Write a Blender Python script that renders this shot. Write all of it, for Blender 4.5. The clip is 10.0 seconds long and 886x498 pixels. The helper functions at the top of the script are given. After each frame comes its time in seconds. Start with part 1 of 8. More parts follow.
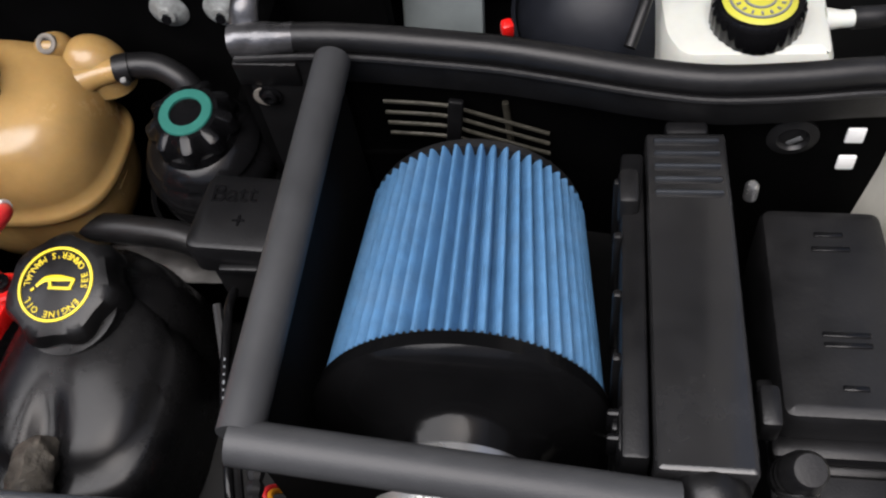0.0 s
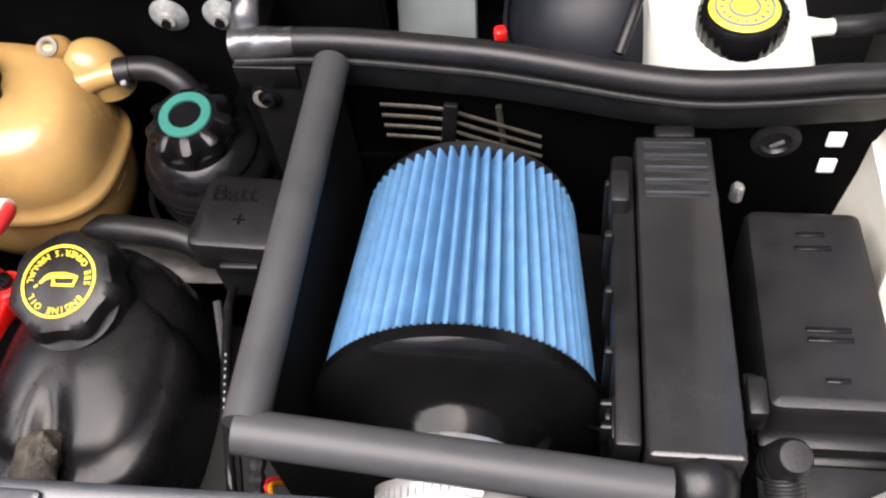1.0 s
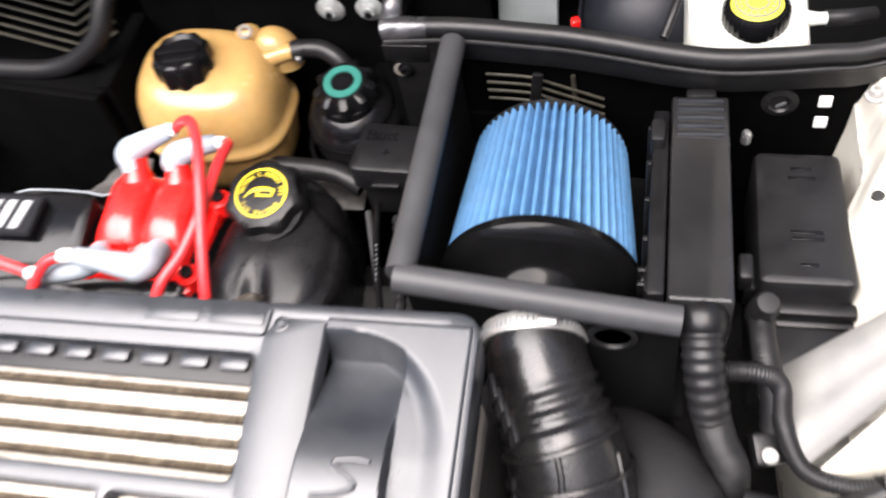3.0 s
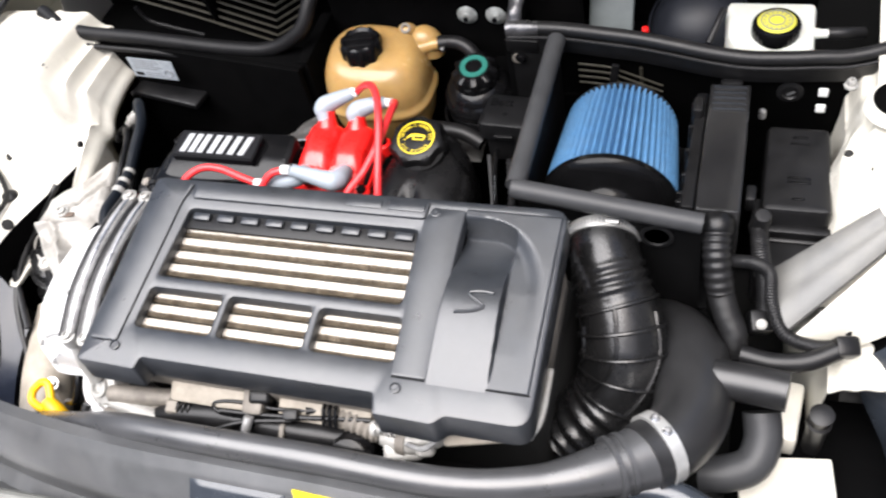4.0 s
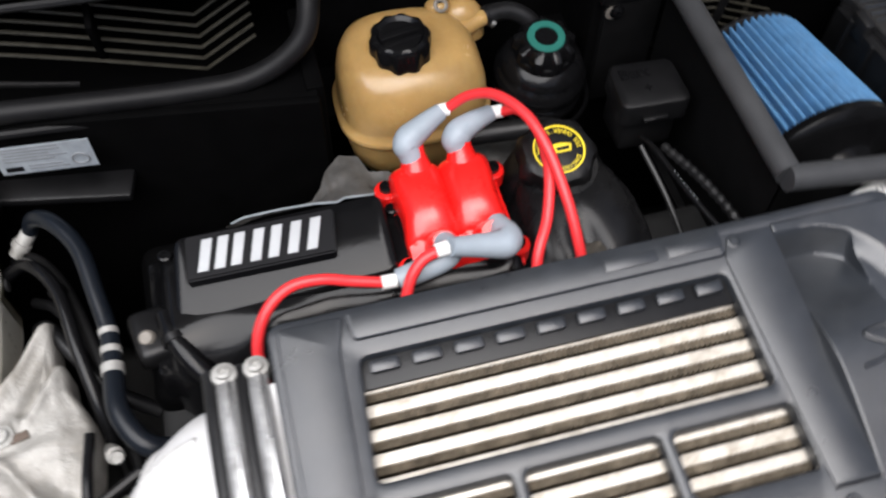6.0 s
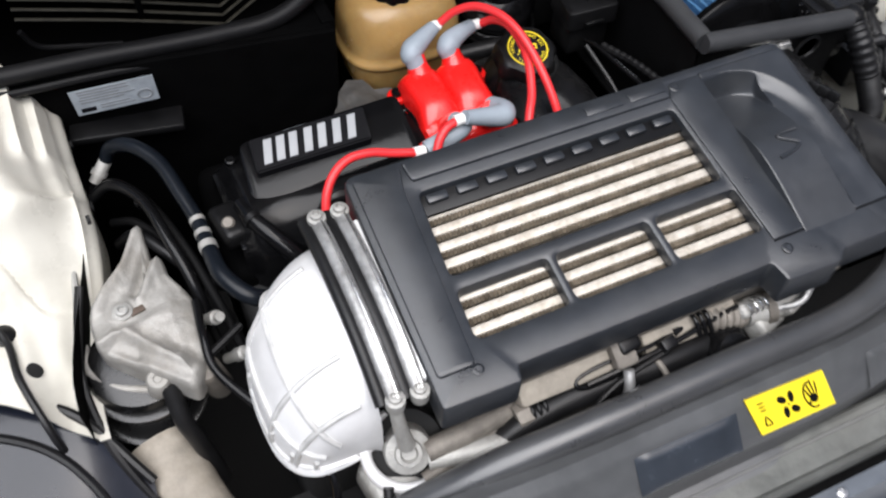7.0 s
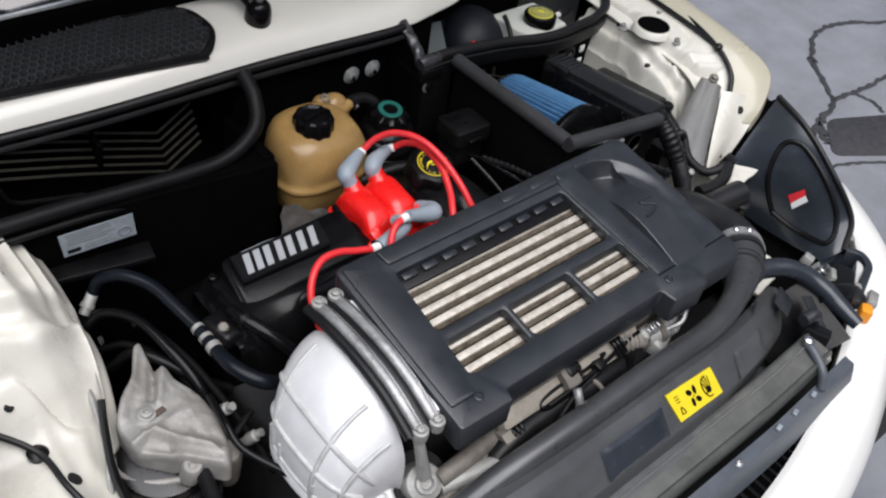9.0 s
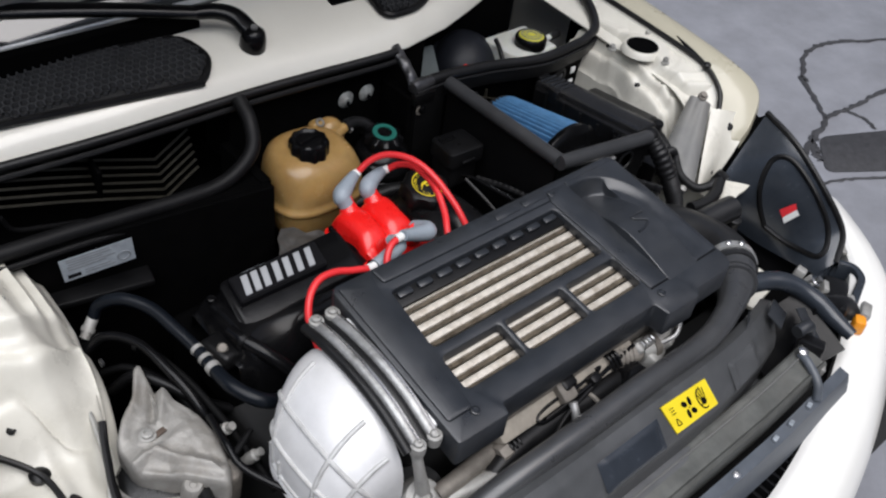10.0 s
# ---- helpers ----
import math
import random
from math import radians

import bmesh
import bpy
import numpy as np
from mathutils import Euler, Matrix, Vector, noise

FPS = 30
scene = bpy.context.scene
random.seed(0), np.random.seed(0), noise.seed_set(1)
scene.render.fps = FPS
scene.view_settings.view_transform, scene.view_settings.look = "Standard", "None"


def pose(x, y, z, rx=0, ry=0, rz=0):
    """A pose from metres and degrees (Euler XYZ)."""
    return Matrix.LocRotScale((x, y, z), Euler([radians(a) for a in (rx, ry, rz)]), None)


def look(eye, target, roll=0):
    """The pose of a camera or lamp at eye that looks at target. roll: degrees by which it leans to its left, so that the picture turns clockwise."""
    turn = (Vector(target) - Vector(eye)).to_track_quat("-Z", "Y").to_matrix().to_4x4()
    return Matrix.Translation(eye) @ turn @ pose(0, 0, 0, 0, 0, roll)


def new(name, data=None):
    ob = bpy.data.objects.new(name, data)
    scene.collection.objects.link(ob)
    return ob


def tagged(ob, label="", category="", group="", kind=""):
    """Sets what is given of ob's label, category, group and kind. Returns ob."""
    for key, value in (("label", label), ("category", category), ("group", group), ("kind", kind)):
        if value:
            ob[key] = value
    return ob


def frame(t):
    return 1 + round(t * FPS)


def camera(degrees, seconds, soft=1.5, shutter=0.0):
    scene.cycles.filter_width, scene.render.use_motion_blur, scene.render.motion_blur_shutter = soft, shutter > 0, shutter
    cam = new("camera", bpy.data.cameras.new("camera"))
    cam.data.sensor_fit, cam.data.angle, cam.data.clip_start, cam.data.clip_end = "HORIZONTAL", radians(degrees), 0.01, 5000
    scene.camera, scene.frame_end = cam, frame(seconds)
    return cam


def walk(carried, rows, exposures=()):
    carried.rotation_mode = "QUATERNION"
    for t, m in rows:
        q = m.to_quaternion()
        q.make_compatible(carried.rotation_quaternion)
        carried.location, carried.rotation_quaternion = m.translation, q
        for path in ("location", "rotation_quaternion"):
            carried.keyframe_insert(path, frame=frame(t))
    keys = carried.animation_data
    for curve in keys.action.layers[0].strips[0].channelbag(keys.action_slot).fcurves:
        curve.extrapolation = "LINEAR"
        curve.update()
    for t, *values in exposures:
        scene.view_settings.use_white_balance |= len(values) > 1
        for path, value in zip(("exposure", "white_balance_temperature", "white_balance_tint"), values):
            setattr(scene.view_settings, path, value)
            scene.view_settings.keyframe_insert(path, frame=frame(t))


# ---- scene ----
cam = camera(51.5, 10.0, soft=2.2, shutter=0.5)
PATH = [
    (0, (0.4706, -0.1199, 1.3541), (0.1495, 0.9841, -0.2833), -11.96),
    (0.5, (0.4713, -0.1276, 1.3571), (0.1794, 0.9923, -0.2729), -10.28),
    (1, (0.4629, -0.139, 1.3651), (0.1823, 0.9895, -0.2624), -10),
    (1.5, (0.4572, -0.1489, 1.369), (0.1776, 0.9994, -0.2438), -9.96),
    (2, (0.4559, -0.1533, 1.3664), (0.1868, 1.0051, -0.2412), -10.01),
    (2.5, (0.4564, -0.1865, 1.3977), (0.131, 0.924, -0.2325), -12.29),
    (3.8, (0.5593, -0.6748, 1.7697), (-0.0192, 0.4575, 0.2267), -16.1),
    (4, (0.5493, -0.7072, 1.7799), (-0.0365, 0.4303, 0.2427), -15.8),
    (4.2, (0.515, -0.725, 1.768), (-0.071, 0.436, 0.249), -14.9),
    (4.4, (0.4807, -0.7029, 1.7538), (0.0622, 0.2336, 0.5259), -12.14),
    (4.5, (0.4362, -0.689, 1.7504), (-0.0192, 0.4819, 0.1941), -10.62),
    (5, (0.2526, -0.5253, 1.6391), (-0.029, 0.671, 0.0614), -8.75),
    (5.5, (0.0547, -0.3887, 1.5853), (-0.0326, 0.7485, -0.0579), -5.15),
    (5.8, (-0.0911, -0.3799, 1.5867), (0.0168, 0.4959, 0.252), -0.8),
    (6, (-0.1928, -0.3783, 1.594), (0.1082, 0.6758, -0.078), 1.15),
    (6.2, (-0.2765, -0.4016, 1.6166), (0.123, 0.6133, -0.0598), 2.33),
    (7.3, (-0.5101, -0.6435, 1.705), (0.1427, 0.3923, 0.1233), 5.21),
    (7.5, (-0.5816, -0.6404, 1.7187), (0.1752, 0.3711, 0.1691), 6.37),
    (8, (-0.7135, -0.6597, 1.7439), (0.1742, 0.3451, 0.2605), 6.78),
    (8.5, (-0.7716, -0.6842, 1.7672), (0.2851, 0.3103, 0.3903), 10.09),
    (9, (-0.7891, -0.6849, 1.7816), (0.2962, 0.3184, 0.4348), 10.05),
    (9.5, (-0.7884, -0.6979, 1.7868), (0.3027, 0.319, 0.4544), 9.07),
    (10, (-0.7983, -0.7085, 1.7854), (0.3079, 0.3297, 0.4822), 8.65),
]
EXPOSURES = [(0.0, 0.97, 6500, 12), (0.5, 1.5, 6600, 13), (1.0, 1.98, 6800, 15), (2.5, 2.15, 6800, 15), (4.0, 1.5, 6500, 11), (4.5, 1.12, 6500, 10), (5.0, 0.81, 6500, 10),
             (5.5, 0.71, 6400, 11), (6.2, 0.8, 6400, 10), (7.5, 0.36, 6250, 10), (8.5, 0.18, 6250, 10), (10.0, 0.02, 6250, 10)]
walk(cam, [(t, look(eye, target, roll)) for t, eye, target, roll in PATH], EXPOSURES)

# ---- world and light ----
world = bpy.data.worlds.new("sky")
scene.world = world
world.use_nodes = True
wn = world.node_tree
bg = wn.nodes["Background"]
sky = wn.nodes.new("ShaderNodeTexSky")
sky.sky_type = "NISHITA"
sky.sun_disc = False
sky.sun_elevation = radians(66)
sky.sun_rotation = radians(160)
sky.dust_density = 3.0
wn.links.new(sky.outputs[0], bg.inputs[0])
bg.inputs[1].default_value = 0.08
sun = new("sun", bpy.data.lights.new("sun", "SUN"))
sun.data.energy = 3.8
sun.data.angle = radians(65)
sun.data.color = (1.0, 0.975, 0.965)
sun.matrix_world = look((-0.9, -1.0, 4.2), (0, 0, 0.8))


# ---- materials ----
def M(name, col, rough=0.5, metal=0.0, var=0.25, scale=25.0, bump=0.15, bscale=160.0, dirt=None, dirt_amount=0.3, coat=0.0, spec=0.5, emit=0.0, subsurface=0.0, transmit=0.0):
    m = bpy.data.materials.new(name)
    m.use_nodes = True
    nt = m.node_tree
    b = nt.nodes["Principled BSDF"]
    geo = nt.nodes.new("ShaderNodeNewGeometry")
    n1 = nt.nodes.new("ShaderNodeTexNoise")
    n1.inputs["Scale"].default_value = scale
    n1.inputs["Detail"].default_value = 6
    n1.inputs["Roughness"].default_value = 0.65
    nt.links.new(geo.outputs["Position"], n1.inputs["Vector"])
    ramp = nt.nodes.new("ShaderNodeValToRGB")
    lo = [max(0.0, c * (1 - var)) for c in col]
    hi = [min(1.0, c * (1 + var)) for c in col]
    ramp.color_ramp.elements[0].color = (*lo, 1)
    ramp.color_ramp.elements[0].position = 0.3
    ramp.color_ramp.elements[1].color = (*hi, 1)
    ramp.color_ramp.elements[1].position = 0.7
    nt.links.new(n1.outputs["Fac"], ramp.inputs[0])
    out = ramp.outputs[0]
    if dirt:
        n2 = nt.nodes.new("ShaderNodeTexNoise")
        n2.inputs["Scale"].default_value = scale * 0.35
        n2.inputs["Detail"].default_value = 9
        n2.inputs["Roughness"].default_value = 0.7
        nt.links.new(geo.outputs["Position"], n2.inputs["Vector"])
        r2 = nt.nodes.new("ShaderNodeMapRange")
        r2.inputs["From Min"].default_value = 0.48
        r2.inputs["From Max"].default_value = 0.72
        r2.inputs["To Max"].default_value = dirt_amount
        nt.links.new(n2.outputs["Fac"], r2.inputs["Value"])
        mix = nt.nodes.new("ShaderNodeMix")
        mix.data_type = "RGBA"
        nt.links.new(r2.outputs[0], mix.inputs["Factor"])
        nt.links.new(out, mix.inputs["A"])
        mix.inputs["B"].default_value = (*dirt, 1)
        out = mix.outputs["Result"]
    nt.links.new(out, b.inputs["Base Color"])
    n3 = nt.nodes.new("ShaderNodeTexNoise")
    n3.inputs["Scale"].default_value = bscale
    n3.inputs["Detail"].default_value = 4
    nt.links.new(geo.outputs["Position"], n3.inputs["Vector"])
    if bump > 0:
        bp = nt.nodes.new("ShaderNodeBump")
        bp.inputs["Strength"].default_value = bump
        bp.inputs["Distance"].default_value = 0.002
        nt.links.new(n3.outputs["Fac"], bp.inputs["Height"])
        nt.links.new(bp.outputs[0], b.inputs["Normal"])
    rr = nt.nodes.new("ShaderNodeMapRange")
    rr.inputs["To Min"].default_value = max(0.03, rough - 0.12)
    rr.inputs["To Max"].default_value = min(1.0, rough + 0.12)
    nt.links.new(n1.outputs["Fac"], rr.inputs["Value"])
    nt.links.new(rr.outputs[0], b.inputs["Roughness"])
    b.inputs["Metallic"].default_value = metal
    b.inputs["Coat Weight"].default_value = coat
    b.inputs["Specular IOR Level"].default_value = spec
    b.inputs["Transmission Weight"].default_value = transmit
    if subsurface:
        b.inputs["Subsurface Weight"].default_value = subsurface
        b.inputs["Subsurface Radius"].default_value = (0.02, 0.01, 0.004)
        b.inputs["Subsurface Scale"].default_value = 1.0
    return m


BLACK = M("black_plastic", (0.0045, 0.0045, 0.0049), 0.36, spec=0.28, var=0.3, bump=0.1, bscale=600, dirt=(0.02, 0.019, 0.018), dirt_amount=0.2)
BLACK_GLOSS = M("glossy_black_plastic", (0.004, 0.004, 0.0044), 0.17, spec=0.22, var=0.2, bump=0.05, dirt=(0.015, 0.0145, 0.014), dirt_amount=0.15)
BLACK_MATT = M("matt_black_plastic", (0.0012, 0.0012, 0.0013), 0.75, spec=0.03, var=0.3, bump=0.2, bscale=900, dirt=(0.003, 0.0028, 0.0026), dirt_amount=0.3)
SHIELD = M("powder_coated_black", (0.0032, 0.0032, 0.0034), 0.6, spec=0.12, var=0.2, bump=0.25, bscale=1400)
HOSE = M("dressed_rubber_hose", (0.006, 0.006, 0.0062), 0.27, spec=0.5, var=0.3, bump=0.08, bscale=200, dirt=(0.02, 0.019, 0.018), dirt_amount=0.25)
RUBBER = M("black_rubber", (0.007, 0.007, 0.0075), 0.42, spec=0.35, var=0.3, bump=0.1, bscale=300, dirt=(0.028, 0.026, 0.024), dirt_amount=0.2)
SHROUD = M("charcoal_shroud_plastic", (0.017, 0.0195, 0.0235), 0.31, spec=0.72, var=0.28, scale=22, bump=0.12, bscale=1500, dirt=(0.05, 0.05, 0.05), dirt_amount=0.35)
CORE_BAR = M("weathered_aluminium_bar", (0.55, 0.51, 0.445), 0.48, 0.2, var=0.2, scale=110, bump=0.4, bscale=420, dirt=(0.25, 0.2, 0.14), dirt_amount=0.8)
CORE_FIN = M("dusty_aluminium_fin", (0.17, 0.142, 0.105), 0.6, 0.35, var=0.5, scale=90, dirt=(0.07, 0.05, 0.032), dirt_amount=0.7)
SILVER = M("silver_painted_casting", (0.72, 0.72, 0.72), 0.42, 0.2, var=0.07, scale=14, bump=0.25, bscale=700, dirt=(0.46, 0.45, 0.43), dirt_amount=0.4)
# ribs in a darker silver than the duct they stand on
RIB = M("darker_silver_rib", (0.5, 0.5, 0.49), 0.5, 0.15, var=0.2, scale=40, bump=0.3, bscale=700, dirt=(0.3, 0.29, 0.27), dirt_amount=0.6)
ALLOY = M("grey_cast_alloy", (0.35, 0.345, 0.325), 0.48, 0.3, var=0.2, scale=50, bump=0.5, bscale=450, dirt=(0.13, 0.115, 0.095), dirt_amount=0.6)
ALLOY_DARK = M("dirty_cast_alloy", (0.2, 0.182, 0.158), 0.6, 0.35, var=0.3, scale=30, bump=0.5, bscale=500, dirt=(0.05, 0.042, 0.035), dirt_amount=0.7)
MOUNT = M("grimy_cast_alloy", (0.3, 0.29, 0.268), 0.55, 0.2, var=0.2, scale=40, bump=0.4, bscale=420, dirt=(0.17, 0.15, 0.122), dirt_amount=0.7)
MANIFOLD = M("pale_dusty_casting", (0.3, 0.27, 0.225), 0.65, 0.1, var=0.3, scale=30, bump=0.4, bscale=500, dirt=(0.2, 0.17, 0.13), dirt_amount=0.6)
STEEL = M("bright_steel", (0.6, 0.6, 0.6), 0.28, 0.95, var=0.12, bump=0.05, dirt=(0.3, 0.27, 0.23), dirt_amount=0.3)
RAIL = M("brushed_steel_rail", (0.34, 0.34, 0.335), 0.4, 0.5, var=0.3, scale=60, bump=0.35, dirt=(0.1, 0.095, 0.09), dirt_amount=0.7)
RED = M("glossy_red_plastic", (0.75, 0.012, 0.01), 0.28, var=0.08, bump=0.03, coat=0.3)
RED_WIRE = M("red_silicone_lead", (0.72, 0.03, 0.035), 0.38, var=0.1, bump=0.03)
GREY_BOOT = M("grey_silicone_boot", (0.27, 0.31, 0.35), 0.45, var=0.1, bump=0.05)
WHITE_CLIP = M("white_plastic_sleeve", (0.8, 0.8, 0.78), 0.45, var=0.05, bump=0.0)
BLUE = M("blue_oiled_cotton", (0.062, 0.175, 0.335), 0.6, var=0.2, scale=70, bump=0.6, bscale=1500, dirt=(0.16, 0.27, 0.4), dirt_amount=0.25)
AMBER = M("aged_amber_plastic", (0.36, 0.225, 0.083), 0.24, var=0.22, scale=14, bump=0.06, bscale=120, dirt=(0.21, 0.12, 0.04), dirt_amount=0.55, subsurface=0.25)
WHITE = M("white_body_paint", (0.72, 0.7, 0.63), 0.2, var=0.03, scale=6, bump=0.02, bscale=60, dirt=(0.62, 0.59, 0.52), dirt_amount=0.25, coat=0.4)
WHITE_DUSTY = M("dusty_white_inner_paint", (0.67, 0.65, 0.575), 0.3, var=0.06, scale=9, bump=0.06, bscale=18, dirt=(0.36, 0.33, 0.265), dirt_amount=0.5)
# wing edge paint, its cream darkened for the shade that falls there
SHADED_FENDER = M("shaded_cream_body_paint", (0.44, 0.41, 0.31), 0.3, var=0.04, scale=6, bump=0.0, coat=0.4)
MILKY = M("milky_white_plastic", (0.56, 0.57, 0.52), 0.36, var=0.06, bump=0.03, subsurface=0.1, dirt=(0.42, 0.42, 0.37), dirt_amount=0.3)
YELLOW = M("yellow_print", (0.85, 0.66, 0.02), 0.45, var=0.06, bump=0.0)
YELLOW_PL = M("yellow_plastic", (0.9, 0.5, 0.01), 0.4, var=0.06, bump=0.03)
OLIVE = M("olive_yellow_cap_print", (0.5, 0.47, 0.05), 0.5, var=0.12, bump=0.05)
TEAL = M("green_ring_print", (0.012, 0.12, 0.095), 0.5, var=0.15, bump=0.0)
LABEL = M("silver_foil_label", (0.29, 0.32, 0.35), 0.42, 0.2, var=0.18, scale=60, bump=0.05)
INK = M("dark_print", (0.005, 0.005, 0.006), 0.4, spec=0.1, var=0.1, bump=0.0)
GREYINK = M("grey_print", (0.17, 0.18, 0.19), 0.6, var=0.1, bump=0.0)
CHROME_LETTER = M("silver_badge_bar", (0.34, 0.35, 0.36), 0.4, 0.2, var=0.05, bump=0.0)
RUST = M("rusty_steel", (0.1, 0.072, 0.055), 0.7, 0.2, var=0.4, scale=60, bump=0.4)
LINE_BLUE = M("dark_blue_grey_hose", (0.0045, 0.0062, 0.0092), 0.34, spec=0.25, var=0.2, bump=0.05)
# near-black that paints the shade of holes, gaps and the deep bay
DARK_GAP = M("gap_shade_black", (0.008, 0.008, 0.008), 0.8, var=0.3, bump=0.1)
BEIGE_PIPE = M("dull_brass_pipe", (0.042, 0.039, 0.03), 0.4, 0.4, var=0.3, scale=60)
ORANGE = M("amber_lens", (0.8, 0.3, 0.02), 0.2, var=0.05, bump=0.0)
GLASS = M("windscreen_glass", (0.012, 0.014, 0.016), 0.05, var=0.0, bump=0.0, coat=1.0)
BEAM = M("dull_grey_green_metal", (0.105, 0.108, 0.1), 0.48, 0.3, var=0.3, scale=20, bump=0.2, dirt=(0.17, 0.162, 0.145), dirt_amount=0.4)
AIR_TUBE = M("satin_air_tube", (0.042, 0.043, 0.045), 0.3, spec=0.75, var=0.2, scale=16, bump=0.08, bscale=900, dirt=(0.075, 0.073, 0.07), dirt_amount=0.35)
SEAL = M("dull_black_seal_rubber", (0.0055, 0.0055, 0.006), 0.48, spec=0.18, var=0.3, bump=0.1, bscale=300, dirt=(0.02, 0.019, 0.018), dirt_amount=0.25)
# lighter copy of the body's white: full daylight on the bumper is in the colour
BUMPER = M("lit_white_bumper_paint", (0.8, 0.79, 0.75), 0.18, var=0.03, scale=6, bump=0.0, coat=0.4)
BRACKET = M("grey_green_plastic", (0.1, 0.115, 0.115), 0.5, var=0.15, bump=0.1)
RED_PRINT = M("red_print", (0.7, 0.03, 0.04), 0.45, var=0.05, bump=0.0)
ASPHALT = M("painted_grey_asphalt", (0.2, 0.205, 0.225), 0.75, var=0.16, scale=5, bump=0.35, bscale=240, dirt=(0.13, 0.13, 0.14), dirt_amount=0.5)
EDGE = M("grey_black_rubber_trim", (0.034, 0.035, 0.037), 0.45, spec=0.28, var=0.15, bump=0.1, bscale=900, dirt=(0.05, 0.05, 0.05), dirt_amount=0.3)
PANEL = M("dark_grey_panel_plastic", (0.066, 0.068, 0.07), 0.33, spec=0.6, var=0.25, scale=14, bump=0.12, bscale=1200, dirt=(0.12, 0.118, 0.114), dirt_amount=0.4)
LOWER = M("blue_grey_beam_paint", (0.075, 0.085, 0.1), 0.4, var=0.2, scale=18, bump=0.1, dirt=(0.13, 0.13, 0.125), dirt_amount=0.35)
FOIL = M("crumpled_dull_foil", (0.1, 0.097, 0.093), 0.5, 0.5, var=0.25, scale=40, bump=0.2, dirt=(0.05, 0.047, 0.044), dirt_amount=0.6)
NAVY = M("deep_navy_shell", (0.006, 0.008, 0.014), 0.2, spec=0.4, var=0.2, bump=0.03, dirt=(0.02, 0.022, 0.026), dirt_amount=0.2)
SERVO = M("slate_servo_paint", (0.01, 0.0112, 0.015), 0.45, spec=0.25, var=0.2, bump=0.05)
# grey that holds the shade on the strut's white paint, with dust over it
STRUT_GREY = M("dusty_strut_shade_grey", (0.13, 0.13, 0.125), 0.5, var=0.15, scale=12, bump=0.15, bscale=60, dirt=(0.24, 0.23, 0.2), dirt_amount=0.5)
# shell black lifted towards blue: its bluish sheen is put into the colour
LAMP = M("blue_black_shell_with_sheen", (0.026, 0.031, 0.039), 0.24, spec=0.6, var=0.2, bump=0.03, dirt=(0.05, 0.053, 0.058), dirt_amount=0.25)
LID = M("smooth_black_lid", (0.013, 0.013, 0.0135), 0.18, spec=0.5, var=0.2, bump=0.03, bscale=900, dirt=(0.024, 0.023, 0.022), dirt_amount=0.35)
DUCT = M("satin_black_duct_plastic", (0.012, 0.012, 0.0125), 0.36, spec=0.55, var=0.25, scale=18, bump=0.08, bscale=900, dirt=(0.03, 0.029, 0.028), dirt_amount=0.35)
CLAMP = M("zinc_plated_band", (0.62, 0.62, 0.6), 0.32, 0.7, var=0.12, scale=60, bump=0.05)
TAPE = M("crumpled_shiny_black_wrap", (0.1, 0.1, 0.104), 0.3, 0.7, var=0.5, scale=40, bump=0.5, bscale=70, dirt=(0.03, 0.03, 0.031), dirt_amount=0.6)
ZINC = M("dull_zinc_plating", (0.36, 0.375, 0.36), 0.5, 0.3, var=0.35, scale=120, bump=0.3, bscale=500, dirt=(0.16, 0.155, 0.14), dirt_amount=0.7)
MUD = M("caked_mud_on_pipe", (0.055, 0.048, 0.038), 0.8, var=0.5, scale=160, bump=0.8, bscale=260, dirt=(0.02, 0.018, 0.015), dirt_amount=0.7)
BOTTLE = M("scuffed_satin_bottle", (0.0045, 0.0045, 0.005), 0.28, spec=0.22, var=0.3, bump=0.12, bscale=60, dirt=(0.02, 0.0195, 0.019), dirt_amount=0.35)
BASE = M("gloss_black_filter_base", (0.003, 0.003, 0.0032), 0.13, spec=0.14, var=0.2, bump=0.05)
TAR = M("dark_tar_crack", (0.035, 0.035, 0.038), 0.6, var=0.4, scale=40, bump=0.4)


# ---- mesh helpers ----
V = Vector


def sm(bm, name, mat, angle=40):
    me = bpy.data.meshes.new(name)
    bmesh.ops.recalc_face_normals(bm, faces=bm.faces)
    bm.to_mesh(me)
    bm.free()
    me.shade_smooth()
    me.set_sharp_from_angle(angle=radians(angle))
    me.materials.append(mat)
    return me


def thing(name, loc, label, category, group="", kind=""):
    e = new(name)
    e.empty_display_size = 0.02
    e.location = loc
    return tagged(e, label, category, group, kind)


def part(name, bm, mat, parent, label="", angle=40):
    ob = new(name, sm(bm, name, mat, angle))
    ob.parent = parent
    top = parent
    while top.parent:
        top = top.parent
    ob.matrix_parent_inverse = Matrix.Translation(top.location).inverted() if parent is top else Matrix.Identity(4)
    if label:
        ob["label"] = label
    return ob


def solo(name, bm, mat, label, category, group="", kind="", angle=40):
    return tagged(new(name, sm(bm, name, mat, angle)), label, category, group, kind)


def smooth_path(pts, n=8):
    p = [V(q) for q in pts]
    if len(p) == 2:
        return [p[0].lerp(p[1], i / n) for i in range(n + 1)]
    p = [p[0] * 2 - p[1]] + p + [p[-1] * 2 - p[-2]]
    out = []
    for i in range(1, len(p) - 2):
        a, b, c, d = p[i - 1:i + 3]
        for k in range(n):
            t = k / n
            out.append(0.5 * ((2 * b) + (c - a) * t + (2 * a - 5 * b + 4 * c - d) * t * t + (3 * b - a - 3 * c + d) * t ** 3))
    out.append(p[-2])
    return out


